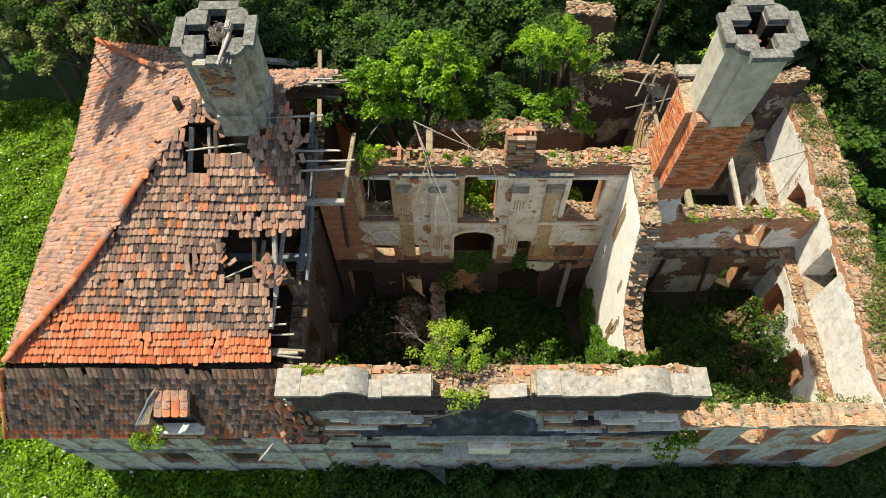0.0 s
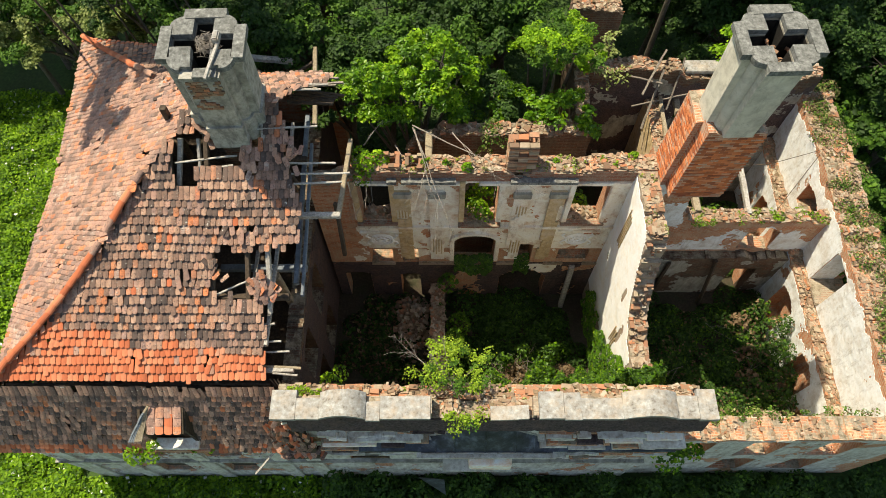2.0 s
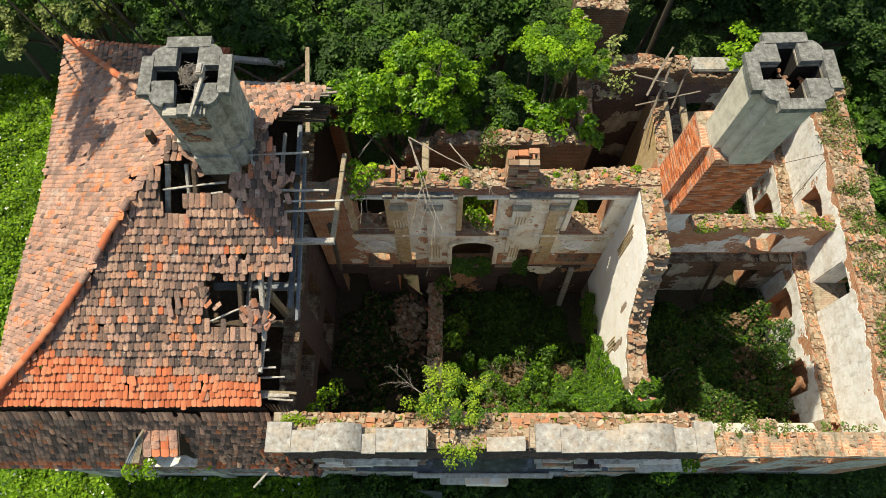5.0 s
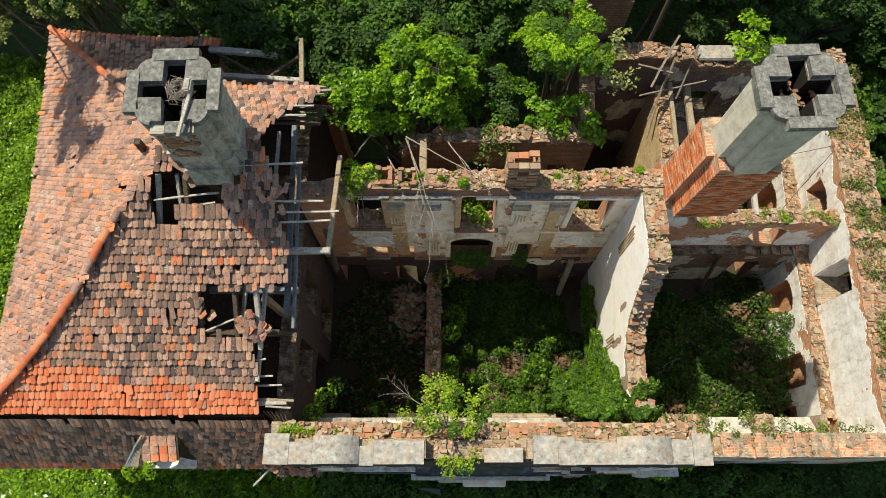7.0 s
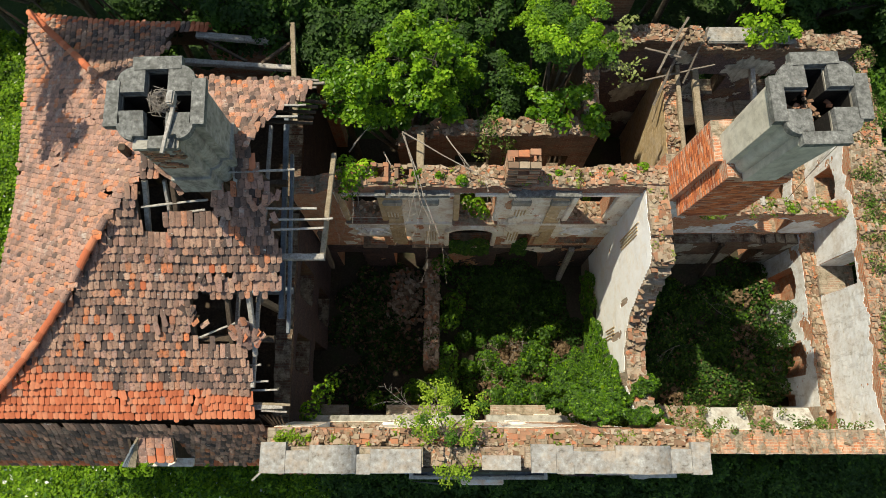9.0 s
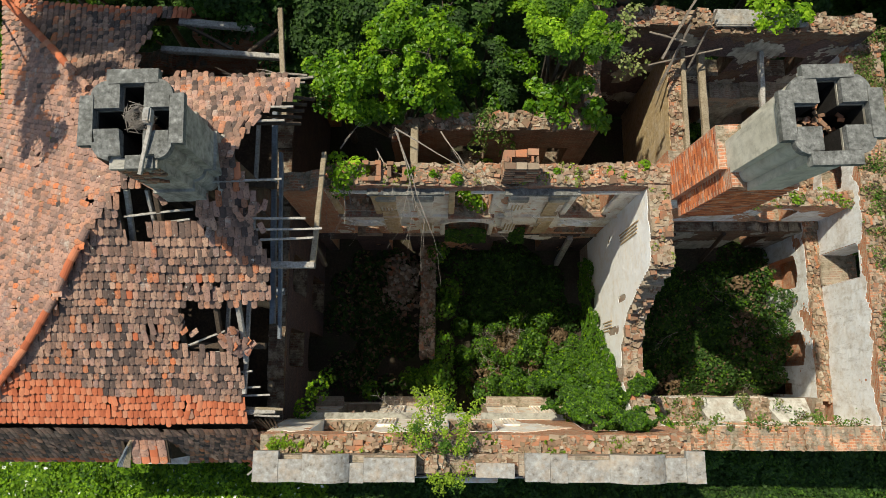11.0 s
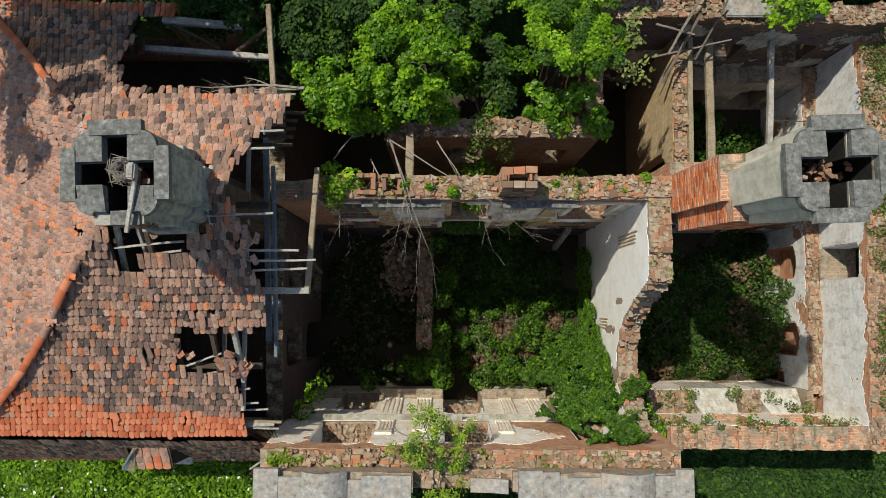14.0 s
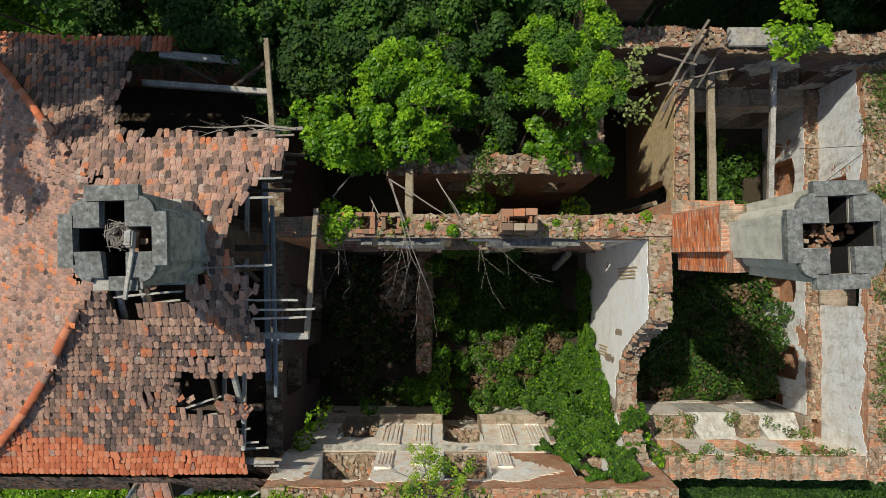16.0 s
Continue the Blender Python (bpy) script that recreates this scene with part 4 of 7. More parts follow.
part("brick_frieze", *frieze.skin(12.86, 12.79, 0.13, 0.08, lambda u, z: noise.noise(Vector((u * 1.7, z * 2.0, 4))) < 0.4, 0.02), brick_frieze, wall_spine, "band of bare dark red brick under the wall top")
spine.plaster(wall_spine, 0, plaster_cream, -0.1, 0.9, 0.3, "plaster", 0.026, low=2.3, high=3.1, seed=5.0, bare=lambda u, z: 0.8 * (u < 0.8))
# Dark layer low on the wall, painting the shade deep in the hall.
spine.plaster(wall_spine, 0, plaster_soot_shade, 0.5, 0.7, 0.3, "sooty_foot", 0.02, low=0, high=3.2, seed=9.0)
spine.plaster(wall_spine, 1, plaster_grey, -0.05, 0.8, 0.6)
for x in (-1.32, -0.2, 2.58, 3.75):
    part("pilaster", *Wall("x", x - 0.25, x + 0.25, 12.83, 12.78, 3.6, 8.35).skin(12.83, 12.775, 0.12, 0.14, lambda u, z: noise.noise(Vector((u * 1.6, z * 1.1, 7))) < 0.3, 0.012, 0, high=8.35), ochre if x in (-1.32, 3.75) else plaster_cream, wall_spine)
    part("capital", *chamfered(x - 0.3, x + 0.3, 12.7, 12.84, 8.0, 8.32, 0.03), plaster_grey, wall_spine)
for x, z0, z1 in ((-0.2, 4.0, 5.35), (-1.32, 6.5, 7.5), (2.62, 4.0, 5.2), (3.75, 4.1, 5.2), (2.62, 6.8, 7.6), (-1.3, 4.5, 5.5)):
    for k in range(4):
        part("flute", *chamfered(x - 0.17 + 0.1 * k, x - 0.12 + 0.1 * k, 12.755, 12.79, z0 + rnd(0, 0.2), z1 - rnd(0, 0.25), 0.012), ochre, wall_spine)
for x0, x1 in ((-2.95, -1.55), (0.52, 2.0), (4.05, 5.55)):
    part("window_sill", *chamfered(x0, x1, 12.66, 12.95, 6.2 if x0 > 0 and x0 < 3 else 6.33, 6.32 if x0 > 0 and x0 < 3 else 6.44, 0.02), brick_frieze, wall_spine)
    for x in (x0 + 0.1, x1 - 0.1):
        part("window_architrave", *chamfered(x - 0.09, x + 0.09, 12.74, 12.85, 6.45, 8.9, 0.02), ochre if x < 1.0 else plaster_cream, wall_spine)
for z, out, lo, hi in ((3.12, 0.09, -2.9, 6.0), (5.95, 0.1, -2.9, 6.0), (8.72, 0.1, -2.9, 5.95), (9.0, 0.24, -1.75, 0.4), (9.0, 0.24, 2.1, 4.2)):
    w = Wall("x", lo, hi, 12.86, 12.85 - out, z, z + 0.13)
    part("cornice", *w.skin(12.86, 12.85 - out, 0.15, 0.13, lambda u, q: noise.noise(Vector((u * 1.1, z, 8))) < (0.4 if z > 4 else 0.0), 0.02, 0, high=z + 0.13), cap_concrete if z > 8.8 else (plaster_cream if z > 4 else masonry), wall_spine)
vs, fs = [], []
for i in range(17):
    a = math.pi * i / 16
    for r, y in ((0.78, 12.72), (0.92, 12.72), (0.92, 12.86), (0.78, 12.86)):
        vs.append(Vector((1.175 - math.cos(a) * r, y, 4.98 + math.sin(a) * (r - 0.26))))
for i in range(16):
    for j in range(4):
        a, b = i * 4 + j, i * 4 + (j + 1) % 4
        fs.append((a, a + 4, b + 4, b))
part("door_arch", vs, fs, plaster_cream, wall_spine, "moulded plaster arch over the doorway")
for x in (0.34, 2.01):
    part("door_jamb", *chamfered(x - 0.08, x + 0.08, 12.73, 12.86, 3.5, 5.05, 0.02), plaster_cream, wall_spine)


def medallion(x, z, parent):
    """A stucco wreath panel with a rosette."""
    sets = []
    for r, t in ((0.36, 0.035), (0.27, 0.025), (0.12, 0.04)):
        pts = [(x + math.cos(a) * r * 1.1, 12.8, z + math.sin(a) * r) for a in np.linspace(0, 2 * math.pi, 21)]
        sets.append(tube(pts, [t] * 21, 6))
    for i in range(10):
        a = 2 * math.pi * i / 10
        sets.append(tube([(x + math.cos(a) * 0.14, 12.79, z + math.sin(a) * 0.13), (x + math.cos(a) * 0.25, 12.8, z + math.sin(a) * 0.23)], [0.035, 0.012], 5))
    for s in (-1, 1):
        pts = [(x + s * (0.45 + 0.12 * math.sin(k * 1.3)), 12.8, z - 0.38 + 0.11 * k) for k in range(8)]
        sets.append(tube(pts, [0.03] * 8, 5))
    part("medallion", *join(*sets), plaster_white, parent, "stucco wreath medallion")
    part("panel_moulding", *chamfered(x - 0.75, x + 0.75, 12.76, 12.86, z + 0.52, z + 0.6, 0.02), plaster_cream, parent)


medallion(-2.2, 5.1, wall_spine)
medallion(4.85, 5.15, wall_spine)
lay_bricks(spine, wall_spine, 260, tidy=0.6, start=-2.9, stones=0.1)
# flue stumps on top of the spine wall
for x0, x1, z1 in ((1.95, 2.85, 10.6), (-1.85, -1.32, 9.62), (-1.18, -0.62, 9.6)):
    sets = []
    w = 0.2 if z1 > 10 else 0.13
    base = 9.3 if z1 > 10 else 8.8
    for k in range(int((z1 - base) / 0.09)):
        z = base + k * 0.09
        e = 0.02 * (k % 2)
        for a, b, c, d in ((x0, x1, 12.88, 12.88 + w), (x0, x1, 13.46 - w, 13.46), (x0, x0 + w, 12.88 + w, 13.46 - w), (x1 - w, x1, 12.88 + w, 13.46 - w)):
            long = b - a > d - c
            cuts = np.linspace(a if long else c, b if long else d, 4 if long else 2)
            for p, q in zip(cuts, cuts[1:]):
                if random.random() < 0.93 - 0.3 * (z > z1 - 0.2):
                    sets.append(box(p + 0.006, q - 0.006, c + e, d - 0.006, z, z + 0.08, 0.008) if long else box(a + e, b - 0.006, p + 0.006, q - 0.006, z, z + 0.08, 0.008))
    for n, s in enumerate(sets):
        part("flue_brick", *s, brick_piece, wall_spine)

# wall between the hall and the east room
middle = Wall("y", 6.25, 12.84, 5.98, 6.58, 0, ((6.25, 7.6), (6.9, 6.6), (7.6, 5.95), (8.6, 6.0), (9.6, 6.8), (10.1, 7.9), (10.5, 9.2), (10.8, 9.4), (12.84, 9.45)), ((7.9, 9.25, 0, 2.95, 0.25), (10.2, 11.2, 0, 2.4, 0.1)))
wall_middle = middle.build("wall_middle", "broken cross wall with sunlit white plaster", masonry)
middle.plaster(wall_middle, 0, plaster_white, 0.8, 0.7, 0.3, low=1.6, seed=11.0, bare=lambda u, z: 1.5 * math.exp(-((u - 10.1) / 0.14) ** 2 - ((z - 6.3) / 0.7) ** 2) + 1.3 * math.exp(-((u - 9.2) / 0.12) ** 2 - ((z - 5.0) / 0.8) ** 2) + 0.9 * math.exp(-((u - 7.6) / 0.6) ** 2 - ((z - 5.4) / 0.5) ** 2))
middle.plaster(wall_middle, 1, plaster_grey, 0.2, 0.7, 0.5, seed=4.0)
lay_bricks(middle, wall_middle, 120, tidy=0.6, stones=0.3, edges=0.45, dense=70)
for y in (11.75, 9.2):
    z0, z1 = (6.3, 8.5) if y > 10 else (3.6, 4.9)
    for k in range(4):
        part("flute", *chamfered(5.935, 5.975, y + k * 0.1, y + k * 0.1 + 0.05, z0 + rnd(0, 0.3), z1 - rnd(0, 0.4), 0.012), ochre, wall_middle)

# east rooms
east_front = Wall("x", 6.72, 14.6, 5.5, 6.22, 0, ((6.72, 6.3), (7.4, 5.8), (14.6, 5.85)), ((9.6, 10.75, 3.5, 5.55, 0.1), (11.95, 13.1, 3.5, 5.55, 0.1), (7.6, 8.5, 3.5, 5.4, 0.1), (9.6, 10.75, 1.0, 2.9, 0.1), (11.95, 13.1, 1.0, 2.9, 0.1)))
wall_front_east = east_front.build("wall_south_east", "low front wall of the roofless east room", brick_old)
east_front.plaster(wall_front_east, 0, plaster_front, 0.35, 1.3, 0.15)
east_front.plaster(wall_front_east, 1, plaster_hall, 0.35, 0.9, 0.2)
lay_bricks(east_front, wall_front_east, 40, tidy=0.9, stones=0.0, edges=0.2, dense=35, lift=-0.02)
front_low = Wall("x", 6.6, 13.45, 6.23, 7.02, 0, 3.35, ((9.3, 11.0, 0.6, 3.6, 0.0), (11.7, 13.3, 0.6, 3.6, 0.0)))
part("wall_base", *front_low.skin(6.225, 7.02), masonry, wall_front_east)
front_low.plaster(wall_front_east, 1, plaster_hall, 0.1, 0.9, 0.2)
for x0, x1 in ((9.3, 11.0), (11.7, 13.3)):
    part("splayed_sill", [Vector(p) for p in ((x0, 7.0, 2.6), (x1, 7.0, 2.6), (x1 - 0.2, 6.2, 3.5), (x0 + 0.25, 6.2, 3.5), (x0, 7.0, 0.6), (x1, 7.0, 0.6), (x1 - 0.2, 6.2, 0.6), (x0 + 0.25, 6.2, 0.6))],
         [(0, 1, 2, 3), (4, 7, 6, 5), (0, 4, 5, 1), (1, 5, 6, 2), (2, 6, 7, 3), (3, 7, 4, 0)], plaster_front, wall_front_east)
lay_bricks(front_low, wall_front_east, 40, tidy=0.6)

east = Wall("y", 5.5, 19.3, 13.98, 15.2, 0, ((5.5, 5.9), (12, 6.0), (16, 6.1), (19.3, 5.9)), ((10.9, 12.05, 3.42, 5.55, 0.05), (14.1, 15.3, 3.9, 5.1, 0.15)))
wall_east = east.build("wall_east", "thick east wall with white plaster and a rubble crown", brick_old)
east.plaster(wall_east, 0, plaster_east, 0.75, 0.8, 0.5, low=3.3, seed=2.0)
east.plaster(wall_east, 1, plaster_grey, 0.2, 0.8, 0.4)
east_low = Wall("y", 6.9, 18.8, 13.5, 13.98, 0, 3.35, ((11.0, 12.2, 0.5, 2.6, 0.2), (8.15, 9.35, 0.3, 2.7, 0.2), (7.1, 7.5, 0.0, 1.6, 0.0), (15.0, 16.4, 0.4, 2.6, 0.2)))
part("wall_base", *east_low.skin(13.5, 13.975), brick_old, wall_east)
east_low.plaster(wall_east, 0, plaster_east, 0.45, 0.8, 0.15)
for y in (10.91, 12.04):
    part("reveal", *box(14.0, 14.85, y - 0.012, y + 0.012, 3.42, 5.5), plaster_east, wall_east)
part("window_sill", *chamfered(13.9, 14.85, 10.93, 12.02, 3.36, 3.46, 0.015), masonry, wall_east)
lay_bricks(east, wall_east, 150, tidy=0.25, stones=0.5, edges=0.25, dense=80)
lay_bricks(east_low, wall_east, 60, tidy=0.8, stones=0.05, edges=0.5)
wall_east.matrix_basis = Matrix.Translation((14.15, 12, 0)) @ Matrix.Rotation(radians(-1.1), 4, "Z") @ Matrix.Translation((-14.15, -12, 0))

cross = Wall("x", 6.58, 14.05, 13.3, 13.83, 0, ((6.58, 9.4), (8.35, 9.3), (8.5, 6.3), (9.0, 5.6), (14.05, 5.5)), ((11.35, 12.55, 3.5, 5.1, 0.35), (11.6, 12.6, 0, 2.4, 0.1)))
wall_cross = cross.build("wall_cross", "mossy cross wall dividing the east rooms", brick_old)
cross.plaster(wall_cross, 0, plaster_east, 0.15, 0.8, 0.9, low=3.4, seed=9.0)
# Shade at the foot of the east room, put in as dark render.
cross.plaster(wall_cross, 0, plaster_soot_shade, 0.35, 0.7, 0.3, "sooty_foot", high=3.2, seed=1.0)
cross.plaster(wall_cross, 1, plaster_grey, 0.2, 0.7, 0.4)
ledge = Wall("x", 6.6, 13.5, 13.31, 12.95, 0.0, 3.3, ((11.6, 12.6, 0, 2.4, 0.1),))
# Dark brick here also paints in the shade.
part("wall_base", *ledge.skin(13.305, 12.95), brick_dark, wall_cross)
ledge.plaster(wall_cross, 1, plaster_grey, 0.05, 0.8, 0.2, seed=3.0)
lay_bricks(cross, wall_cross, 90, tidy=0.7, start=8.6)

north = Wall("x", 5.0, 14.4, 18.75, 19.4, 0, ((5.0, 7.5), (8.9, 7.35), (9.3, 7.0), (14.4, 7.0)), ((9.4, 10.6, 3.9, 5.4, 0.1), (11.9, 13.1, 3.9, 5.4, 0.1)))
# Shade on the south face is painted in with dark brick and render.
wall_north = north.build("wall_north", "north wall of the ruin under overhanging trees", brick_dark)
north.plaster(wall_north, 0, plaster_soot_shade, 0.35, 0.7, 0.8)
north.plaster(wall_north, 0, plaster_grey, -0.25, 1.1, 0.6, "grey_plaster", 0.022, seed=4.0)
north_low = Wall("x", 8.5, 13.6, 18.1, 18.75, 0, 3.35, ((9.4, 10.8, 0.4, 2.6, 0.2), (11.8, 13.0, 0.4, 2.6, 0.2)))
part("wall_base", *north_low.skin(18.1, 18.745), masonry, wall_north)
north_low.plaster(wall_north, 0, plaster_grey, 0.3, 0.7, 0.2)
lay_bricks(north, wall_north, 170, tidy=0.3)
part("coping_slab", *chamfered(9.2, 12.2, 18.9, 19.5, 7.05, 7.2, 0.03), coping_stone, wall_north)

partition = Wall("y", 13.85, 18.74, 8.0, 8.45, 0, ((13.85, 5.6), (15.5, 5.8), (18.74, 5.9)), ((13.95, 15.2, 0, 4.9, 0.5),))
wall_partition = partition.build("wall_partition", "thin partition wall with stained ochre plaster", brick_old)
partition.plaster(wall_partition, 0, ochre, 0.7, 0.6, 0.12)
partition.plaster(wall_partition, 1, plaster_grey, 0.3, 0.6, 0.2)
lay_bricks(partition, wall_partition, 60, tidy=0.6)

court = Wall("x", -1.2, 4.85, 14.62, 15.15, 0, ((-1.2, 8.0), (0, 8.85), (3.6, 8.9), (4.85, 8.85)), ((0.6, 1.7, 5.6, 7.6, 0.2), (3.6, 4.2, 5.6, 7.4, 0.1)))
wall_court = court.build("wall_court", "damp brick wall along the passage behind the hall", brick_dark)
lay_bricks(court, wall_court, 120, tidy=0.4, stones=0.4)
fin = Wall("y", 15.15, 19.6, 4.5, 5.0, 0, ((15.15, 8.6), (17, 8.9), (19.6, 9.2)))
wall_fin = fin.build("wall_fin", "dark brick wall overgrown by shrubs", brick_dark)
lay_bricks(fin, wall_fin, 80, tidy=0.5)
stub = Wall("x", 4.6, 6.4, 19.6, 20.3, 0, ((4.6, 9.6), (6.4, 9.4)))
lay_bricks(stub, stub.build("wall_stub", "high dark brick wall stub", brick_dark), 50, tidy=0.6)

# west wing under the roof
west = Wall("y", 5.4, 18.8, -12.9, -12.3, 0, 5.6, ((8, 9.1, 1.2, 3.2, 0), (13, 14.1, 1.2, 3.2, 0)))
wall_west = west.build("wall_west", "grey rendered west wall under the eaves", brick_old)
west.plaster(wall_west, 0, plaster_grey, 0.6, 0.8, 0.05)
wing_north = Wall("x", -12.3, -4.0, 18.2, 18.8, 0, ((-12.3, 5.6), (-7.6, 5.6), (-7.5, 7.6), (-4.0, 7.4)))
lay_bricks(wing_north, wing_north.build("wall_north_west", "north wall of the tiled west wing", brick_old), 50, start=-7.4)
# Dark brick and render paint the shade under the torn roof's overhang.
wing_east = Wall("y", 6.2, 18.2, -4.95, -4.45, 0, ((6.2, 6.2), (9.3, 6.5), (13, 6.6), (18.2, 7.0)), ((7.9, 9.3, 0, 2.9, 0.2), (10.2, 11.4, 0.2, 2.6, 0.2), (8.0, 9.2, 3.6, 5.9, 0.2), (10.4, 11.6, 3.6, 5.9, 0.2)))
wall_wing = wing_east.build("wall_wing", "west wing wall facing the hall, its shade painted dark", brick_dark)
wing_east.plaster(wall_wing, 1, plaster_soot_shade, 0.75, 0.8, 0.3)
tagged(part("attic_floor", *box(-12.2, -5.0, 6.25, 18.15, 4.9, 5.1), wood_dark), "dark boarded attic floor", "floor", "", "structure")


# ---- tiled mansard roof of the west wing ----
EAVE, RISE, S_EAVE, N_EAVE, W_EAVE, RIDGE = 8.86, 0.723, 6.45, 18.4, -12.15, 12.42
roof = tagged(new("tiled_roof"), "red clay-tiled mansard roof with large holes", "roof")
PITCH = math.degrees(math.atan(RISE))


def tile_verts(w=0.136, length=0.37, thick=0.045):
    """A tongue-shaped tile: arched across, rounded at its lower end."""
    across = (-0.5, -0.37, -0.14, 0.14, 0.37, 0.5)
    n = len(across)
    nose = [0.034, 0.007, 0.0, 0.0, 0.007, 0.034]
    crown = [0.011 * (1 - (2 * k) ** 2) for k in across]
    vs = [(k * w, y, c) for k, y, c in zip(across, nose, crown)] + [(k * w, length, c) for k, c in zip(across, crown)]
    vs += [(k * w, y + 0.006, c - thick) for k, y, c in zip(across, nose, crown)]
    fs = [(i, i + 1, n + i + 1, n + i)[::-1] for i in range(n - 1)]
    fs += [(i + 1, i, 2 * n + i, 2 * n + i + 1)[::-1] for i in range(n - 1)]
    fs += [(0, n, 2 * n)[::-1], (n - 1, 3 * n - 1, 2 * n - 1)[::-1]]
    return np.array(vs), fs


def warp(p):
    """The roof sags and swells: its north-west corner stands higher and further out."""
    n, w = min(1.0, max(0.0, (p.y - 12.5) / 5.9)), min(1.0, max(0.0, (-p.x - 7.5) / 4.7))
    p = p + Vector((-0.27 * n * w, 0, 0.5 * (n * w) ** 1.5))
    if 6.4 < p.y < 11.4 and p.x < hip_x(p.y) + 0.02:
        gap = RISE * ((hip_x(p.y) - W_EAVE) - (p.y - S_EAVE))
        p.z -= max(0.0, gap) * max(0.0, 1 - (hip_x(p.y) - p.x) / 2.5)
    return p


def hip_x(y):
    """Where the south-west hip runs in plan."""
    return float(np.interp(y, (6.45, 7.91, 8.71, 9.57, 10.23, 12.42), (-12.03, -10.36, -9.54, -8.77, -8.28, -6.3)))


TV, TF = tile_verts()
TILE_MESH = {}
for key, mat in (("old", tile_old_piece), ("new", tile_new_piece), ("west", tile_west_piece)):
    TILE_MESH[key] = mesh_of("tile", TV, [f[::-1] for f in TF], mat)


def slope(name, label, origin, along, up, u0, u1, length, inside, zone, near, exposure=0.233, width=0.144, rough=1.0):
    """Courses of tiles over a slope. along and up are unit vectors in its plane; inside(u, v) and zone(u, v) tell where tiles lie and of what kind."""
    origin, along, up = Vector(origin), Vector(along), Vector(up)
    nor = along.cross(up)
    holder = new(name)
    holder.parent = roof
    tagged(holder, label)
    rows = []
    for r in range(int(length / exposure) + 1):
        v = r * exposure
        sag = 0.05
        for c in range(int((u1 - u0) / width) + 1):
            u = u0 + (c + 0.5 * (r % 2)) * width
            if not inside(u, v + 0.1) or random.random() < 0.006:
                continue
            slip = random.gauss(0, 0.007) + 0.07 * noise.noise(Vector((u * 0.45, r * 0.6, 6))) - (rnd(0.03, 0.1) if random.random() < 0.025 else 0)
            turn = random.gauss(0, 1.1) + (rnd(-14, 14) if random.random() < 0.02 else 0)
            lift = 0.05 * noise.noise(Vector((u * 0.7, v * 0.7, 3))) * rough + 0.008 * random.random() + (0.03 if random.random() < 0.015 else 0)
            loose = noise.noise(Vector((u * 0.9, v * 0.9, 11.0 + origin.x)))
            if loose > 0.36 and random.random() < 0.4:
                if random.random() < 0.2:
                    continue
                turn, lift, slip = random.gauss(0, 13), lift + rnd(0.01, 0.05), slip - rnd(0, 0.07)
            p = warp(origin + along * u + up * (v + slip) + nor * (0.055 + lift))
            m = Matrix((along, up, nor)).transposed().to_4x4()
            m = Matrix.Translation(p) @ m @ pose(0, 0, 0, -13.0 * (0.45 + 0.55 * rough) + random.gauss(0, 2.2 * rough), random.gauss(0, 3.4 * rough), turn)
            rows.append((abs(u - near[0]) + abs(v - near[1]), zone(u, v), m))
    rows.sort(key=lambda k: k[0])
    for _, kind, m in rows[:300]:
        piece("tile", TILE_MESH[kind], holder, m)
    rest = rows[300:]
    if rest:
        kinds = ["old", "new", "west"]
        mats = [tile_old, tile_new, tile_west]
        nv = len(TV)
        vs, fs, slots = [], [], []
        for _, kind, m in rest:
            a = np.array(m)
            k = len(vs)
            vs += (TV @ a[:3, :3].T + a[:3, 3]).tolist()
            fs += [tuple(i + k for i in f[::-1]) for f in TF]
            slots += [kinds.index(kind)] * len(TF)
        me = mesh_of("tile_field", vs, fs, mats)
        me.polygons.foreach_set("material_index", slots)
        tagged(piece("tile_field", me, holder), "", "", "", "stuff")
    return holder


C, S = math.cos(math.radians(PITCH)), math.sin(math.radians(PITCH))


def ragged(u, amount=0.15, scale=2.2, seed=0.0):
    return amount * noise.noise(Vector((u * scale, seed, 1.0))) * 2


def in_south(x, v):
    y = S_EAVE + v * C
    if x < hip_x(y) + 0.06 or y > RIDGE:
        return False
    k = ragged(y, 0.12)
    if y < 8.1:
        if x > -4.78 + k:
            return False
    elif y < 9.36 + ragged(x, 0.05):
        if x > -6.05 + ragged(y, 0.18) and not (y < 8.2 + ragged(x, 0.1) and x < -4.85):
            return False
    elif x > np.interp(y, (9.36, 9.9, 10.6, 11.7, 12.4), (-3.75, -3.65, -3.9, -4.05, -4.2)) + k:
        return False
    if 10.6 + ragged(x, 0.05) < y < 11.75 and -7.0 + ragged(y, 0.12) + max(0, y - 11.3) * 0.3 < x < -5.2 and not (x > -6.35 and y < 10.97):
        return False
    if -7.4 < x < -7.05 and 7.5 < y < 7.66:
        return False
    return not (-6.3 < x < -4.55 and y > 11.5)


def zone_south(x, v):
    edge = 1.5 - 0.14 * (x + 11.5) + 0.5 * noise.noise(Vector((x * 0.8, 2, 2))) + 0.2 * noise.noise(Vector((x * 1.6, v * 2, 2)))
    if v < max(0.2, edge):
        return "new" if random.random() < 0.965 else "west"
    return "old" if random.random() < 0.84 - 0.25 * noise.noise(Vector((x * 0.7, v * 0.7, 8))) else ("west" if random.random() < 0.93 else "new")


SLOPE_S = ((0, S_EAVE, EAVE), (1, 0, 0), (0, C, S))
slope("south_slope", "weathered brown tiles above bright orange new courses", *SLOPE_S, W_EAVE, -3.3, 7.4, in_south, zone_south, (-4.8, 2.0))


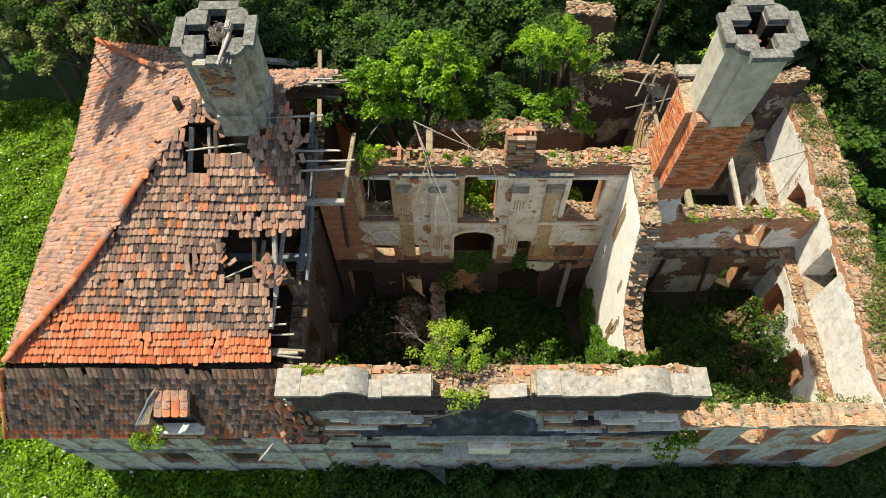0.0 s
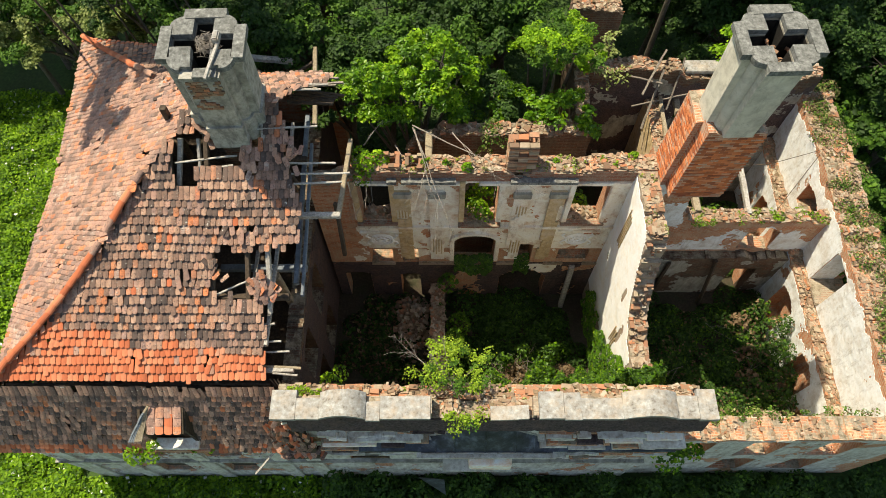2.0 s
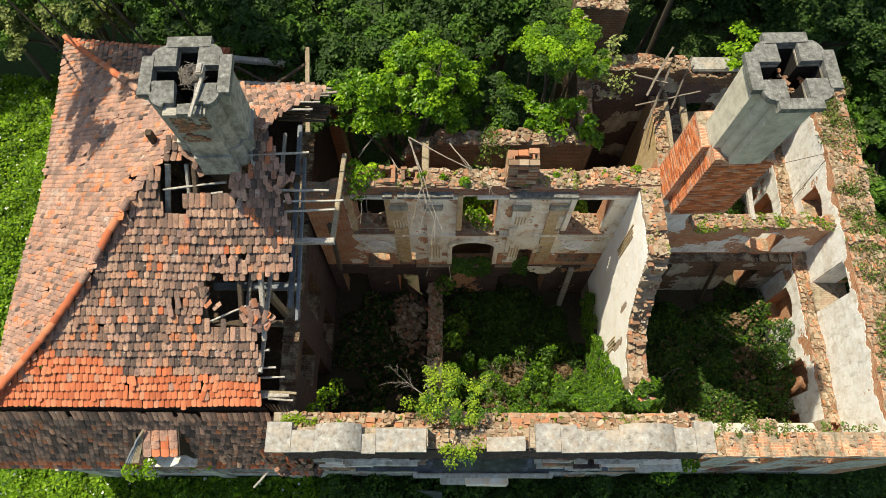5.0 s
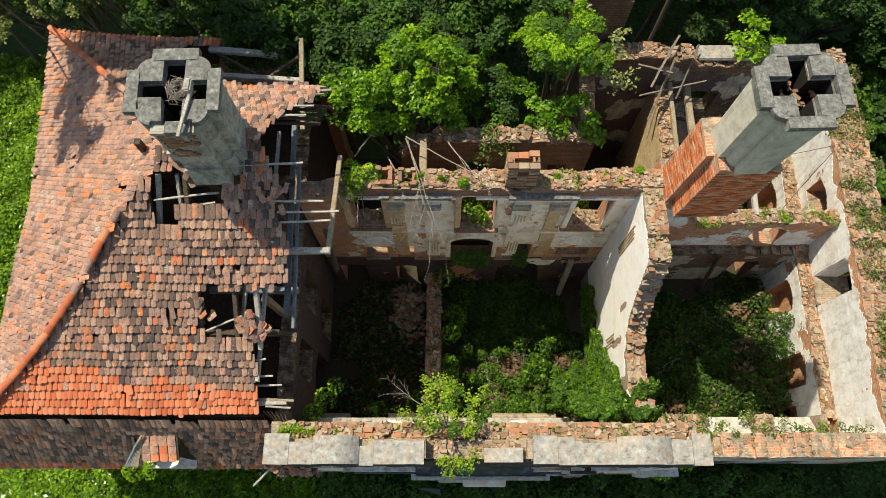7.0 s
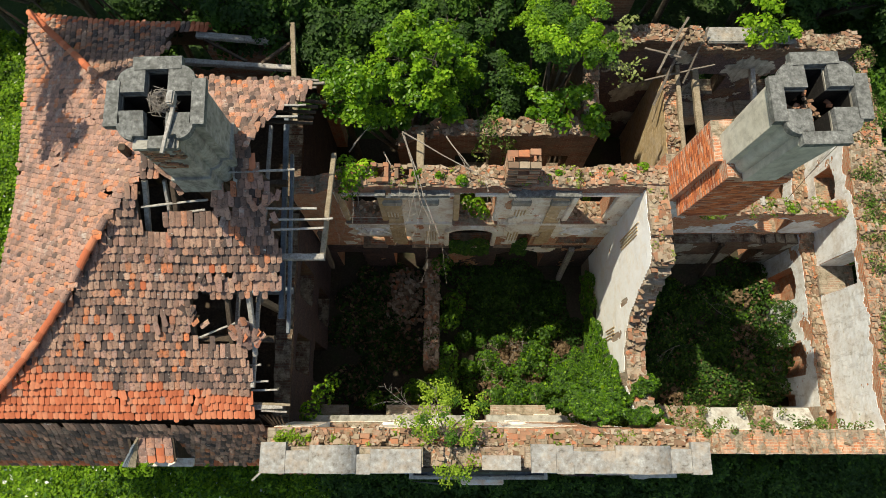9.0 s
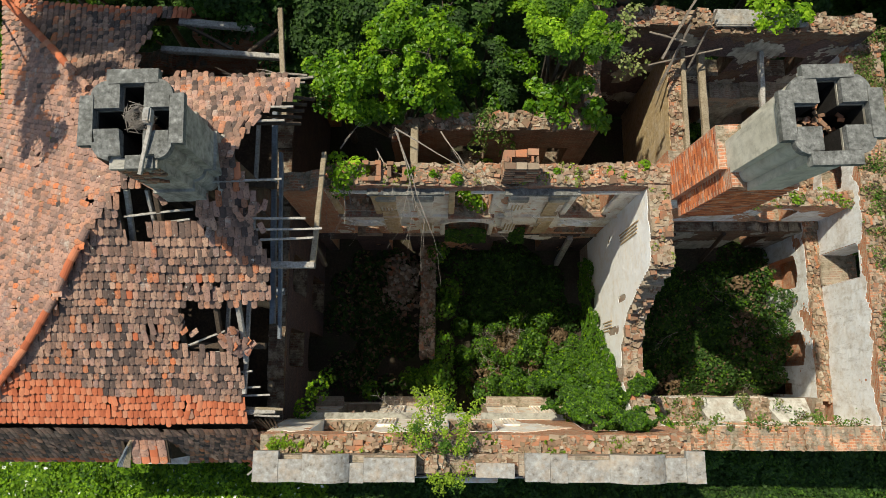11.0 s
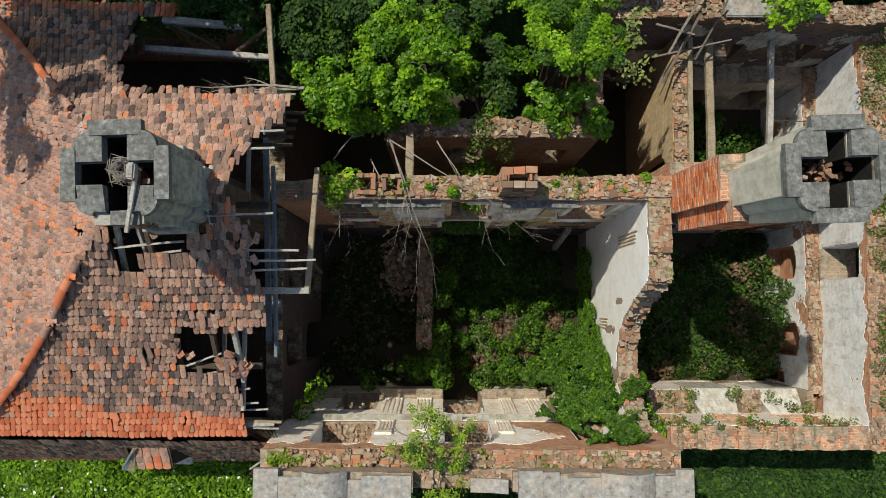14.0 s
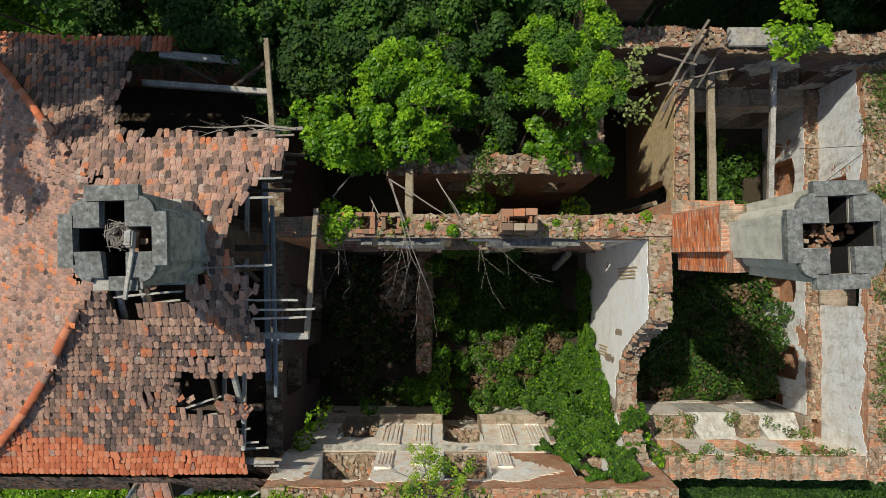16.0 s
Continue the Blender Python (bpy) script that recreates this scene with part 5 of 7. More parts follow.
def in_west(u, v):
    # u runs south from the north-west corner
    y, run = N_EAVE - u, v * C
    return run < min(N_EAVE - y, 5.95) - 0.05 and (y > RIDGE or W_EAVE + run < hip_x(y) - 0.02) and y > S_EAVE and not (9.2 < y < 9.35 and 1.5 < run < 1.65)


slope("west_slope", "pale salmon tiles with patches of lichen", (W_EAVE, N_EAVE, EAVE), (0, -1, 0), (C, 0, S), 0, N_EAVE - S_EAVE, 7.4, in_west, lambda u, v: "west" if random.random() < 0.87 else "old", (11.0, 2.5), rough=0.35)


def in_north(u, v):
    x, y = -u, N_EAVE - v * C
    if x < W_EAVE + (N_EAVE - y) + 0.08 or y < RIDGE:
        return False
    if y > 15.12 + ragged(x, 0.06):
        return x < (-7.45 - (y - 15.1) * 0.25 + ragged(y, 0.15)) or (y > 17.95 and x < -7.0)
    if -8.0 < x < -7.7 and 13.9 < y < 14.1:
        return False
    return x < np.interp(y, (12.4, 13.4, 14.2, 14.9, 15.2), (-4.1, -3.95, -3.5, -3.15, -3.2)) + ragged(y, 0.15) and not (-6.3 < x < -4.5 and y < 13.15)


slope("north_slope", "rusty brown north slope, torn open along the eaves", (0, N_EAVE, EAVE), (-1, 0, 0), (0, -C, S), 3.0, -W_EAVE, 7.4, in_north,
      lambda u, v: "new" if v < 0.35 and random.random() < 0.8 else ("west" if random.random() < (0.45 if v > 4 else 0.06) else "old"), (5.0, 5.0))

# steep lower slopes
LOW_S = Vector((0, 6.3 - 5.17, 8.75 - 5.83))
low_len = LOW_S.length


def in_low_south(x, v):
    t = v / low_len
    if x < -13.3 + t * 1.2 or x > -4.5 + ragged(v, 0.2) + 0.2 * t:
        return False
    return not (-8.6 < x < -7.15 and 0.15 < t < 0.6)


slope("lower_south_slope", "steep dark brown lower slope in the shade", (0, 5.17, 5.83), (1, 0, 0), LOW_S.normalized(), -13.4, -4.2, low_len - 0.3, in_low_south,
      lambda x, v: "new" if v < 0.45 and random.random() < (0.75 if x < -10 else 0.3) else ("old" if random.random() < 0.93 else "west"), (-8.5, 1.0), rough=0.3)
LOW_W = Vector((1.1, 0, 2.92))
slope("lower_west_slope", "steep lower west slope of old tiles", (-13.3, 18.9, 5.83), (0, -1, 0), LOW_W.normalized(), 0.0, 13.7, low_len - 0.3, lambda u, v: 1.2 * v / low_len < u < 13.7 - 1.2 * v / low_len, lambda u, v: "west" if random.random() < 0.5 else "old", (13, 1), rough=0.3)
low_back = [Vector(p) for p in ((-13.3, 19.7, 5.83), (-7.3, 19.7, 5.83), (-7.4, 18.5, 8.7), (-12.1, 18.5, 8.7))]
part("lower_north_slope", low_back + [p - Vector((0, 0.02, 0.1)) for p in low_back], [(1, 0, 3, 2), (4, 5, 6, 7), (0, 1, 5, 4), (1, 2, 6, 5), (2, 3, 7, 6), (3, 0, 4, 7)], tile_old, roof)
# boarding inside the lower slopes
for vs, fs in (box(-13.0, -4.7, 5.45, 5.5, 5.6, 5.9), join(([Vector(p) for p in ((-12.95, 5.3, 5.7), (-4.7, 5.3, 5.7), (-4.7, 6.4, 8.6), (-11.9, 6.4, 8.6), (-12.95, 5.36, 5.7), (-4.7, 5.36, 5.7), (-4.7, 6.46, 8.6), (-11.9, 6.46, 8.6))], [(0, 1, 2, 3), (7, 6, 5, 4), (0, 4, 5, 1), (1, 5, 6, 2), (2, 6, 7, 3), (3, 7, 4, 0)])),
               ([Vector(p) for p in ((-13.1, 18.7, 5.7), (-13.1, 5.3, 5.7), (-12.0, 6.4, 8.6), (-12.0, 18.3, 8.6), (-13.03, 18.7, 5.7), (-13.03, 5.3, 5.7), (-11.95, 6.4, 8.6), (-11.95, 18.3, 8.6))], [(0, 1, 2, 3), (7, 6, 5, 4), (0, 4, 5, 1), (1, 5, 6, 2), (2, 6, 7, 3), (3, 7, 4, 0)])):
    part("roof_boarding", vs, fs, wood_dark, roof)
part("eaves_board", *chamfered(-12.3, -4.9, S_EAVE + 0.02, S_EAVE + 0.2, EAVE - 0.16, EAVE - 0.05, 0.015), wood_dark, roof)
part("gutter_board", *chamfered(-13.3, -4.6, 5.25, 5.45, 5.66, 5.78, 0.015), wood_grey, roof)


def ridge_tiles(p, q, mat, count, r=0.095, skip=0.06):
    """Overlapping half-round ridge tiles from p to q."""
    p, q = Vector(p), Vector(q)
    d = (q - p).normalized()
    side = d.cross(Vector((0, 0, 1))).normalized()
    up = side.cross(d)
    ln = (q - p).length / count
    vs, fs = [], []
    for e, rr in ((0, r), (ln * 1.12, r * 0.86)):
        for rad in (rr, rr - 0.02):
            for i in range(7):
                a = math.pi * i / 6
                vs.append(d * e + side * math.cos(a) * rad + up * (math.sin(a) * rad * 0.8 + 0.02))
    for i in range(6):
        fs += [(i, i + 1, i + 15, i + 14), (i + 8, i + 7, i + 21, i + 22), (i + 1, i, i + 7, i + 8), (i + 14, i + 15, i + 22, i + 21)]
    me = mesh_of("ridge_tile", vs, [f[::-1] for f in fs], mat)
    for i in range(count):
        if random.random() > skip:
            piece("ridge_tile", me, roof, Matrix.Translation(p + d * ln * i + Vector((0, 0, rnd(0, 0.02)))) @ pose(0, 0, 0, rnd(-3, 3), rnd(-3, 3), rnd(-6, 6)))


def hip_point(y, lift=0.12):
    return (hip_x(y), y, EAVE + RISE * (y - S_EAVE) + lift)


for y0, y1, mat, count, gap in ((6.45, 7.91, tile_new_piece, 7, 0.0), (7.91, 8.71, tile_new_piece, 4, 0.0), (8.71, 9.2, tile_new_piece, 2, 0.0), (9.2, 9.9, tile_west_piece, 3, 0.5), (9.9, 10.5, tile_new_piece, 3, 0.2), (10.5, 11.3, tile_west_piece, 4, 0.5)):
    ridge_tiles(hip_point(y0), hip_point(y1), mat, count, 0.11, gap)
corner = [warp(Vector(p)) for p in ((W_EAVE + 0.02, N_EAVE, EAVE + 0.1), (-10.7, 16.95, 10.02), (-9.2, 15.45, 11.1), (-8.3, 14.55, 11.75), (-7.2, 13.45, 12.5))]
for p, q, count in zip(corner, corner[1:], (8, 8, 5)):
    ridge_tiles(p, q, tile_new_piece if count > 5 else tile_west_piece, count, 0.1, 0.0 if count > 5 else 0.35)
ridge_tiles((-13.35, 5.17, 5.85), (-12.2, 6.35, 8.75), tile_new_piece, 10, 0.1)

# ---- timbers of the torn roof ----
truss = tagged(new("roof_truss"), "weathered timber truss showing through the torn roof", "truss")


def timber(name, p, q, w=0.12, h=0.14, mat=wood_grey, parent=truss, sag=0.0, label=""):
    return part(name, *beam_mesh(p, q, w, h, sag=sag), mat, parent, label)


def on_s(x, y, drop=0.1):
    return (x, y, EAVE + RISE * (y - S_EAVE) - drop)


def on_n(x, y, drop=0.1):
    return (x, y, EAVE + RISE * (N_EAVE - y) - drop)


for x in (-11, -10, -9, -8, -7.05, -6.1):
    timber("rafter", on_s(x, S_EAVE, 0.16), on_s(x, min(RIDGE, S_EAVE + (x - W_EAVE)), 0.16), mat=wood_dark)
for x, mat in ((-5.15, wood_dark), (-4.6, wood_grey)):
    timber("rafter", on_s(x, 6.6 if x < -5 else 8.0, 0.16), on_s(x, RIDGE, 0.16), mat=mat)
    timber("rafter", on_n(x, 15.0, 0.16), on_n(x, RIDGE, 0.16), mat=mat)
# level ceiling joists along the torn edge
timber("joist", (-4.32, 14.9, 9.5), (-4.08, 9.0, 9.5), 0.14, 0.16, wood_blue)
timber("joist", (-4.02, 13.6, 9.75), (-3.84, 8.6, 9.6), 0.09, 0.14, wood_blue)
timber("joist", (-4.75, 14.6, 9.5), (-4.7, 7.2, 9.5), 0.1, 0.14, wood_grey)
timber("joist", (-5.55, 10.5, 8.6), (-5.5, 6.9, 8.6), 0.1, 0.12, wood_grey)
timber("tie_beam", (-6.6, 9.98, 8.5), (-4.05, 9.98, 8.5), 0.2, 0.2, wood_blue)
timber("post", (-4.95, 9.9, 5.1), (-4.95, 9.7, 8.6), 0.22, 0.18, wood_yellow)
for x in (-8.2, -9.2, -10.2):
    timber("rafter", on_n(x, N_EAVE, 0.16), on_n(x, max(RIDGE, N_EAVE - (x - W_EAVE)), 0.16), mat=wood_dark)
for y in (8.4, 10.4):
    timber("purlin", on_s(-10, y, 0.3) if y < 9 else on_s(-8, y, 0.3), on_s(-4.1, y, 0.3), 0.16, 0.18, wood_dark)
timber("collar_beam", (-8, 12.42, 10.6), (-3.9, 12.42, 10.6), 0.16, 0.2, wood_dark)
for x in (-7.2, -5.0):
    timber("post", (x, 12.42, 8.1), (x, 12.42, 12.9), 0.16, 0.16, wood_dark)
# battens left sticking out at the torn edge
for x0, x1, y in ((-4.9, -3.2, 11.85), (-4.0, -2.75, 11.15), (-3.9, -2.4, 10.93), (-3.85, -2.6, 10.72), (-4.2, -3.3, 13.4), (-4.0, -3.2, 13.9)):
    p = on_s if y < RIDGE else on_n
    timber("batten", p(x0, y, 0.02), p(x1, y + rnd(-0.02, 0.06), 0.02), 0.05, 0.04, wood_grey)
for x0, y0, x1, y1 in ((-6.1, 8.35, -5.0, 8.75), (-6.0, 8.1, -5.2, 8.25), (-6.9, 11.2, -5.3, 11.35), (-6.2, 11.05, -5.4, 11.15)):
    timber("batten", on_s(x0, y0, 0.1), on_s(x1, y1, 0.1), 0.05, 0.04, wood_grey)
for x0, x1, y, z in ((-4.95, -4.35, 7.35, 9.35), (-4.95, -4.15, 7.15, 9.1), (-4.95, -4.5, 7.75, 9.6)):
    timber("batten", (x0, y, z), (x1, y + 0.03, z), 0.05, 0.05, wood_grey)
timber("wall_plate", (-5.0, 6.72, 8.85), (-4.05, 6.76, 8.8), 0.13, 0.12, wood_grey, label="splintered pale wall plate")
timber("splinter", (-5.0, 6.84, 8.86), (-3.85, 6.8, 8.82), 0.07, 0.09, wood_yellow)
timber("splinter", (-4.6, 6.64, 8.86), (-3.95, 6.62, 8.75), 0.05, 0.07, wood_grey)
for k in range(6):
    timber("splintered_lath", (-4.7 + 0.1 * k, 6.55, 8.7 - 0.05 * k), (-4.2 + 0.06 * k, 6.0 - 0.08 * k, 7.7), 0.04, 0.03, wood_dark)
timber("tie_beam", (-4.3, 10.28, 11.05), (-2.72, 10.28, 11.1), 0.15, 0.17, wood_grey)
timber("leaning_post", (-2.78, 10.3, 11.05), (-2.78, 13.45, 10.15), 0.13, 0.14, wood_yellow)
timber("hanging_rafter", (-3.05, 11.2, 10.2), (-3.1, 10.9, 7.6), 0.12, 0.1, wood_dark)
timber("brace", (-4.7, 12.3, 11.4), (-4.1, 11.6, 10.6), 0.1, 0.12, wood_dark)
timber("brace", (-6.75, 11.75, 12.5), (-6.95, 10.7, 11.5), 0.12, 0.1, wood_grey)
timber("brace", (-6.3, 11.75, 12.5), (-6.35, 11.0, 11.7), 0.08, 0.1, wood_grey)
# open north eaves
timber("wall_plate", (-7.4, 17.9, 9.05), (-5.2, 17.75, 8.95), 0.2, 0.16, wood_grey)
timber("purlin", (-8.0, 17.2, 8.7), (-4.45, 16.95, 8.7), 0.17, 0.2, wood_grey)
timber("tie_beam", (-4.5, 18.4, 8.9), (-4.2, 15.0, 8.9), 0.15, 0.16, wood_yellow)
timber("brace", (-7.2, 17.8, 9.0), (-5.9, 17.2, 8.7), 0.08, 0.1, wood_dark)
timber("brace", (-5.4, 17.1, 8.75), (-4.5, 17.7, 8.95), 0.1, 0.12, wood_dark)
timber("leaning_pole", (-4.75, 5.4, 6.1), (-5.75, 4.65, 5.0), 0.06, 0.06, wood_grey)
for k in range(5):
    timber("roof_tie", (-4.4, 13.7 + 0.27 * k, 11.6 - 0.18 * k), (-3.2 + rnd(-0.2, 0.3), 13.75 + 0.25 * k, 11.45 - 0.2 * k), 0.08, 0.07, wood_dark)

# ---- heaps of slipped tiles ----
heap = tagged(new("tile_heap"), "slipped old roof tiles heaped at the torn edge", "roof tiles")
for n, (x, y, r, k) in enumerate(((-4.75, 8.35, 0.28, 34), (-4.0, 11.2, 0.3, 16), (-5.95, 8.75, 0.2, 9), (-5.9, 11.7, 0.3, 12))):
    for _ in range(k):
        px, py = x + random.gauss(0, r * 0.5), y + random.gauss(0, r * 0.5)
        piece("tile", TILE_MESH["west" if n < 2 else "old"], heap, Matrix.Translation(on_s(px, py, -0.06 - rnd(0, 0.1))) @ pose(0, 0, 0, PITCH + rnd(-20, 20), rnd(-15, 15), rnd(-60, 60)) @ Matrix.Diagonal((1, 0.72, 1, 1)))
eaves_heap = tagged(new("tile_heap"), "fallen red tiles lying on the broken end of the eaves", "roof tiles")
for _ in range(150):
    t = random.random() ** 0.75
    x = rnd(-4.75, -3.55 - 0.25 * (1 - t))
    piece("tile", TILE_MESH[random.choice(("west", "new", "old", "old"))], eaves_heap, Matrix.Translation((x, 5.32 - 0.4 * t + rnd(-0.05, 0.05), 8.35 - 2.4 * t + rnd(0, 0.12))) @ pose(0, 0, 0, (65 if t < 0.75 else 25) + rnd(-22, 22), rnd(-20, 20), rnd(-50, 50)) @ Matrix.Diagonal((1, 0.7, 0.8, 1)))
broken_slope = [Vector(p) for p in ((-4.75, 4.95, 5.8), (-3.6, 4.95, 5.85), (-3.8, 5.3, 8.3), (-4.75, 5.9, 8.3), (-4.75, 5.02, 5.8), (-3.6, 5.02, 5.85), (-3.8, 5.38, 8.3), (-4.75, 6.0, 8.3))]
part("torn_boarding", broken_slope, [(0, 1, 2, 3), (7, 6, 5, 4), (0, 4, 5, 1), (1, 5, 6, 2), (2, 6, 7, 3), (3, 7, 4, 0)], wood_dark, roof)

# ---- dormer ----
dormer = tagged(new("dormer"), "small ruined dormer with a few clay tiles", "dormer")
SLAB = [(0, 1, 2, 3), (7, 6, 5, 4), (0, 4, 5, 1), (1, 5, 6, 2), (2, 6, 7, 3), (3, 7, 4, 0)]
for x in (-8.5, -7.25):
    part("cheek", [Vector((x + a, y, z)) for y, z in ((5.35, 6.3), (5.4, 7.55), (6.3, 8.2), (6.1, 7.0)) for a in (0, 0.08)], [(0, 1, 3, 2), (2, 3, 5, 4), (4, 5, 7, 6), (6, 7, 1, 0), (0, 2, 4, 6), (1, 7, 5, 3)], wood_dark, dormer)
part("sill", *chamfered(-8.6, -7.15, 5.12, 5.45, 6.28, 6.42, 0.02), plaster_cream, dormer)
part("apron", *chamfered(-8.7, -6.9, 5.12, 5.3, 5.85, 6.1, 0.02), brick_old, dormer)
part("dormer_deck", [Vector(p) for p in ((-8.25, 5.3, 7.6), (-7.2, 5.3, 7.6), (-7.2, 6.2, 8.12), (-8.25, 6.2, 8.12), (-8.25, 5.3, 7.56), (-7.2, 5.3, 7.56), (-7.2, 6.2, 8.08), (-8.25, 6.2, 8.08))], SLAB, wood_dark, dormer)
for i in range(4):
    for j in range(3):
        piece("tile", TILE_MESH["west" if random.random() < 0.7 else "new"], dormer, Matrix.Translation((-8.1 + 0.245 * i, 5.27 + 0.2 * j, 7.63 + 0.115 * j)) @ pose(0, 0, 0, 26 + rnd(-3, 3), rnd(-3, 3), rnd(-5, 5)) @ Matrix.Diagonal((1.65, 0.95, 1.4, 1)))
for k in range(7):
    part("loose_lath", *beam_mesh((-8.3 + 0.03 * k, 5.7 + 0.04 * k, 8.0 + 0.02 * k), (-8.85 + 0.07 * k, 5.15, 7.2 + 0.03 * k), 0.06, 0.03), wood_blue if k < 3 else wood_yellow, dormer)


# ---- chimneys ----
soot = mottled("flue_soot", ((0.3, (0.012, 0.011, 0.010)), (0.55, (0.022, 0.02, 0.018)), (0.8, (0.045, 0.04, 0.035))), (0.03, 0.025, 0.02))

def cap_outline(k=1.0, arm=0.48, reach=0.97, lobe=0.26):
    pts = []
    for q in range(4):
        a0 = math.pi / 2 * q
        local = [(reach, -arm), (reach, arm)]
        local += [(arm + lobe * math.cos(t), arm + lobe * math.sin(t)) for t in np.linspace(0.0, math.pi / 2, 7)]
        pts += [((x * math.cos(a0) - y * math.sin(a0)) * k, (x * math.sin(a0) + y * math.cos(a0)) * k) for x, y in local]
    return pts


def flue_outline(k=0.22, reach=0.70):
    """The cross of the flues, with as many corners as the cap."""
    pts = []
    for q in range(4):
        a0 = math.pi / 2 * q
        local = [(reach, -k), (reach, k)] + [(reach + (k - reach) * t, k) for t in np.linspace(0.12, 1, 7)]
        pts += [(x * math.cos(a0) - y * math.sin(a0), x * math.sin(a0) + y * math.cos(a0)) for x, y in local]
    return pts


SPALLED = [mesh_of("brick", *box(0, 0.243, 0, 0.03, 0, 0.0785, 0.006), brick_piece) for _ in range(3)]
COURSE = [mesh_of("brick", *box(0, 0.234, 0, 0.03, 0, 0.067, 0.004), brick_face) for _ in range(5)]


def lay_courses(thing, top):
    """Face bricks of the bare stack, a few of them fallen out."""
    r = 0
    z = 9.4
    while z < top + 0.05:
        for axis, a0, a1, f in (("y", -0.25, 0.78, -0.95), ("x", -0.78, 0.8, -0.72), ("y", -0.72, -0.26, -0.78)):
            u = a0 + 0.125 * (r % 2)
            while u < a1 - 0.2:
                lim = top - 0.05 + 0.45 * noise.noise(Vector((u * 2.2, f * 3, 2))) - (0.0 if axis == "x" else 0.1)
                if z < lim and random.random() < 0.94:
                    out = rnd(-0.012, 0.004)
                    m = pose(u, f - 0.01 + out * 0.4, z, rnd(-0.4, 0.4), 0, rnd(-0.4, 0.4)) if axis == "x" else pose(f + 0.02 + out * 0.4, u, z, rnd(-0.4, 0.4), 0, 90 + rnd(-0.4, 0.4))
                    piece("brick", random.choice(COURSE), thing, m)
                u += 0.25
        z += 0.08
        r += 1


def flared(k0, k1, z0, z1, hole, steps=6):
    """A shaft of the cap's plan that widens upwards."""
    n = len(cap_outline())
    vs, fs = [], []
    for i in range(steps + 1):
        t = i / steps
        vs += [Vector((x, y, z0 + (z1 - z0) * t)) for x, y in cap_outline(k0 + (k1 - k0) * t)]
    for i in range(steps):
        for j in range(n):
            q = (j + 1) % n
            fs.append((i * n + j, i * n + q, (i + 1) * n + q, (i + 1) * n + j))
    k = len(vs)
    vs += [Vector((x, y, z)) for z in (z0 + 0.5, z1) for x, y in hole]
    for j in range(n):
        q = (j + 1) % n
        fs += [(k + q, k + j, k + n + j, k + n + q), (steps * n + j, steps * n + q, k + n + q, k + n + j)]
    return vs, fs + [tuple(range(n))[::-1], tuple(range(k, k + n))]


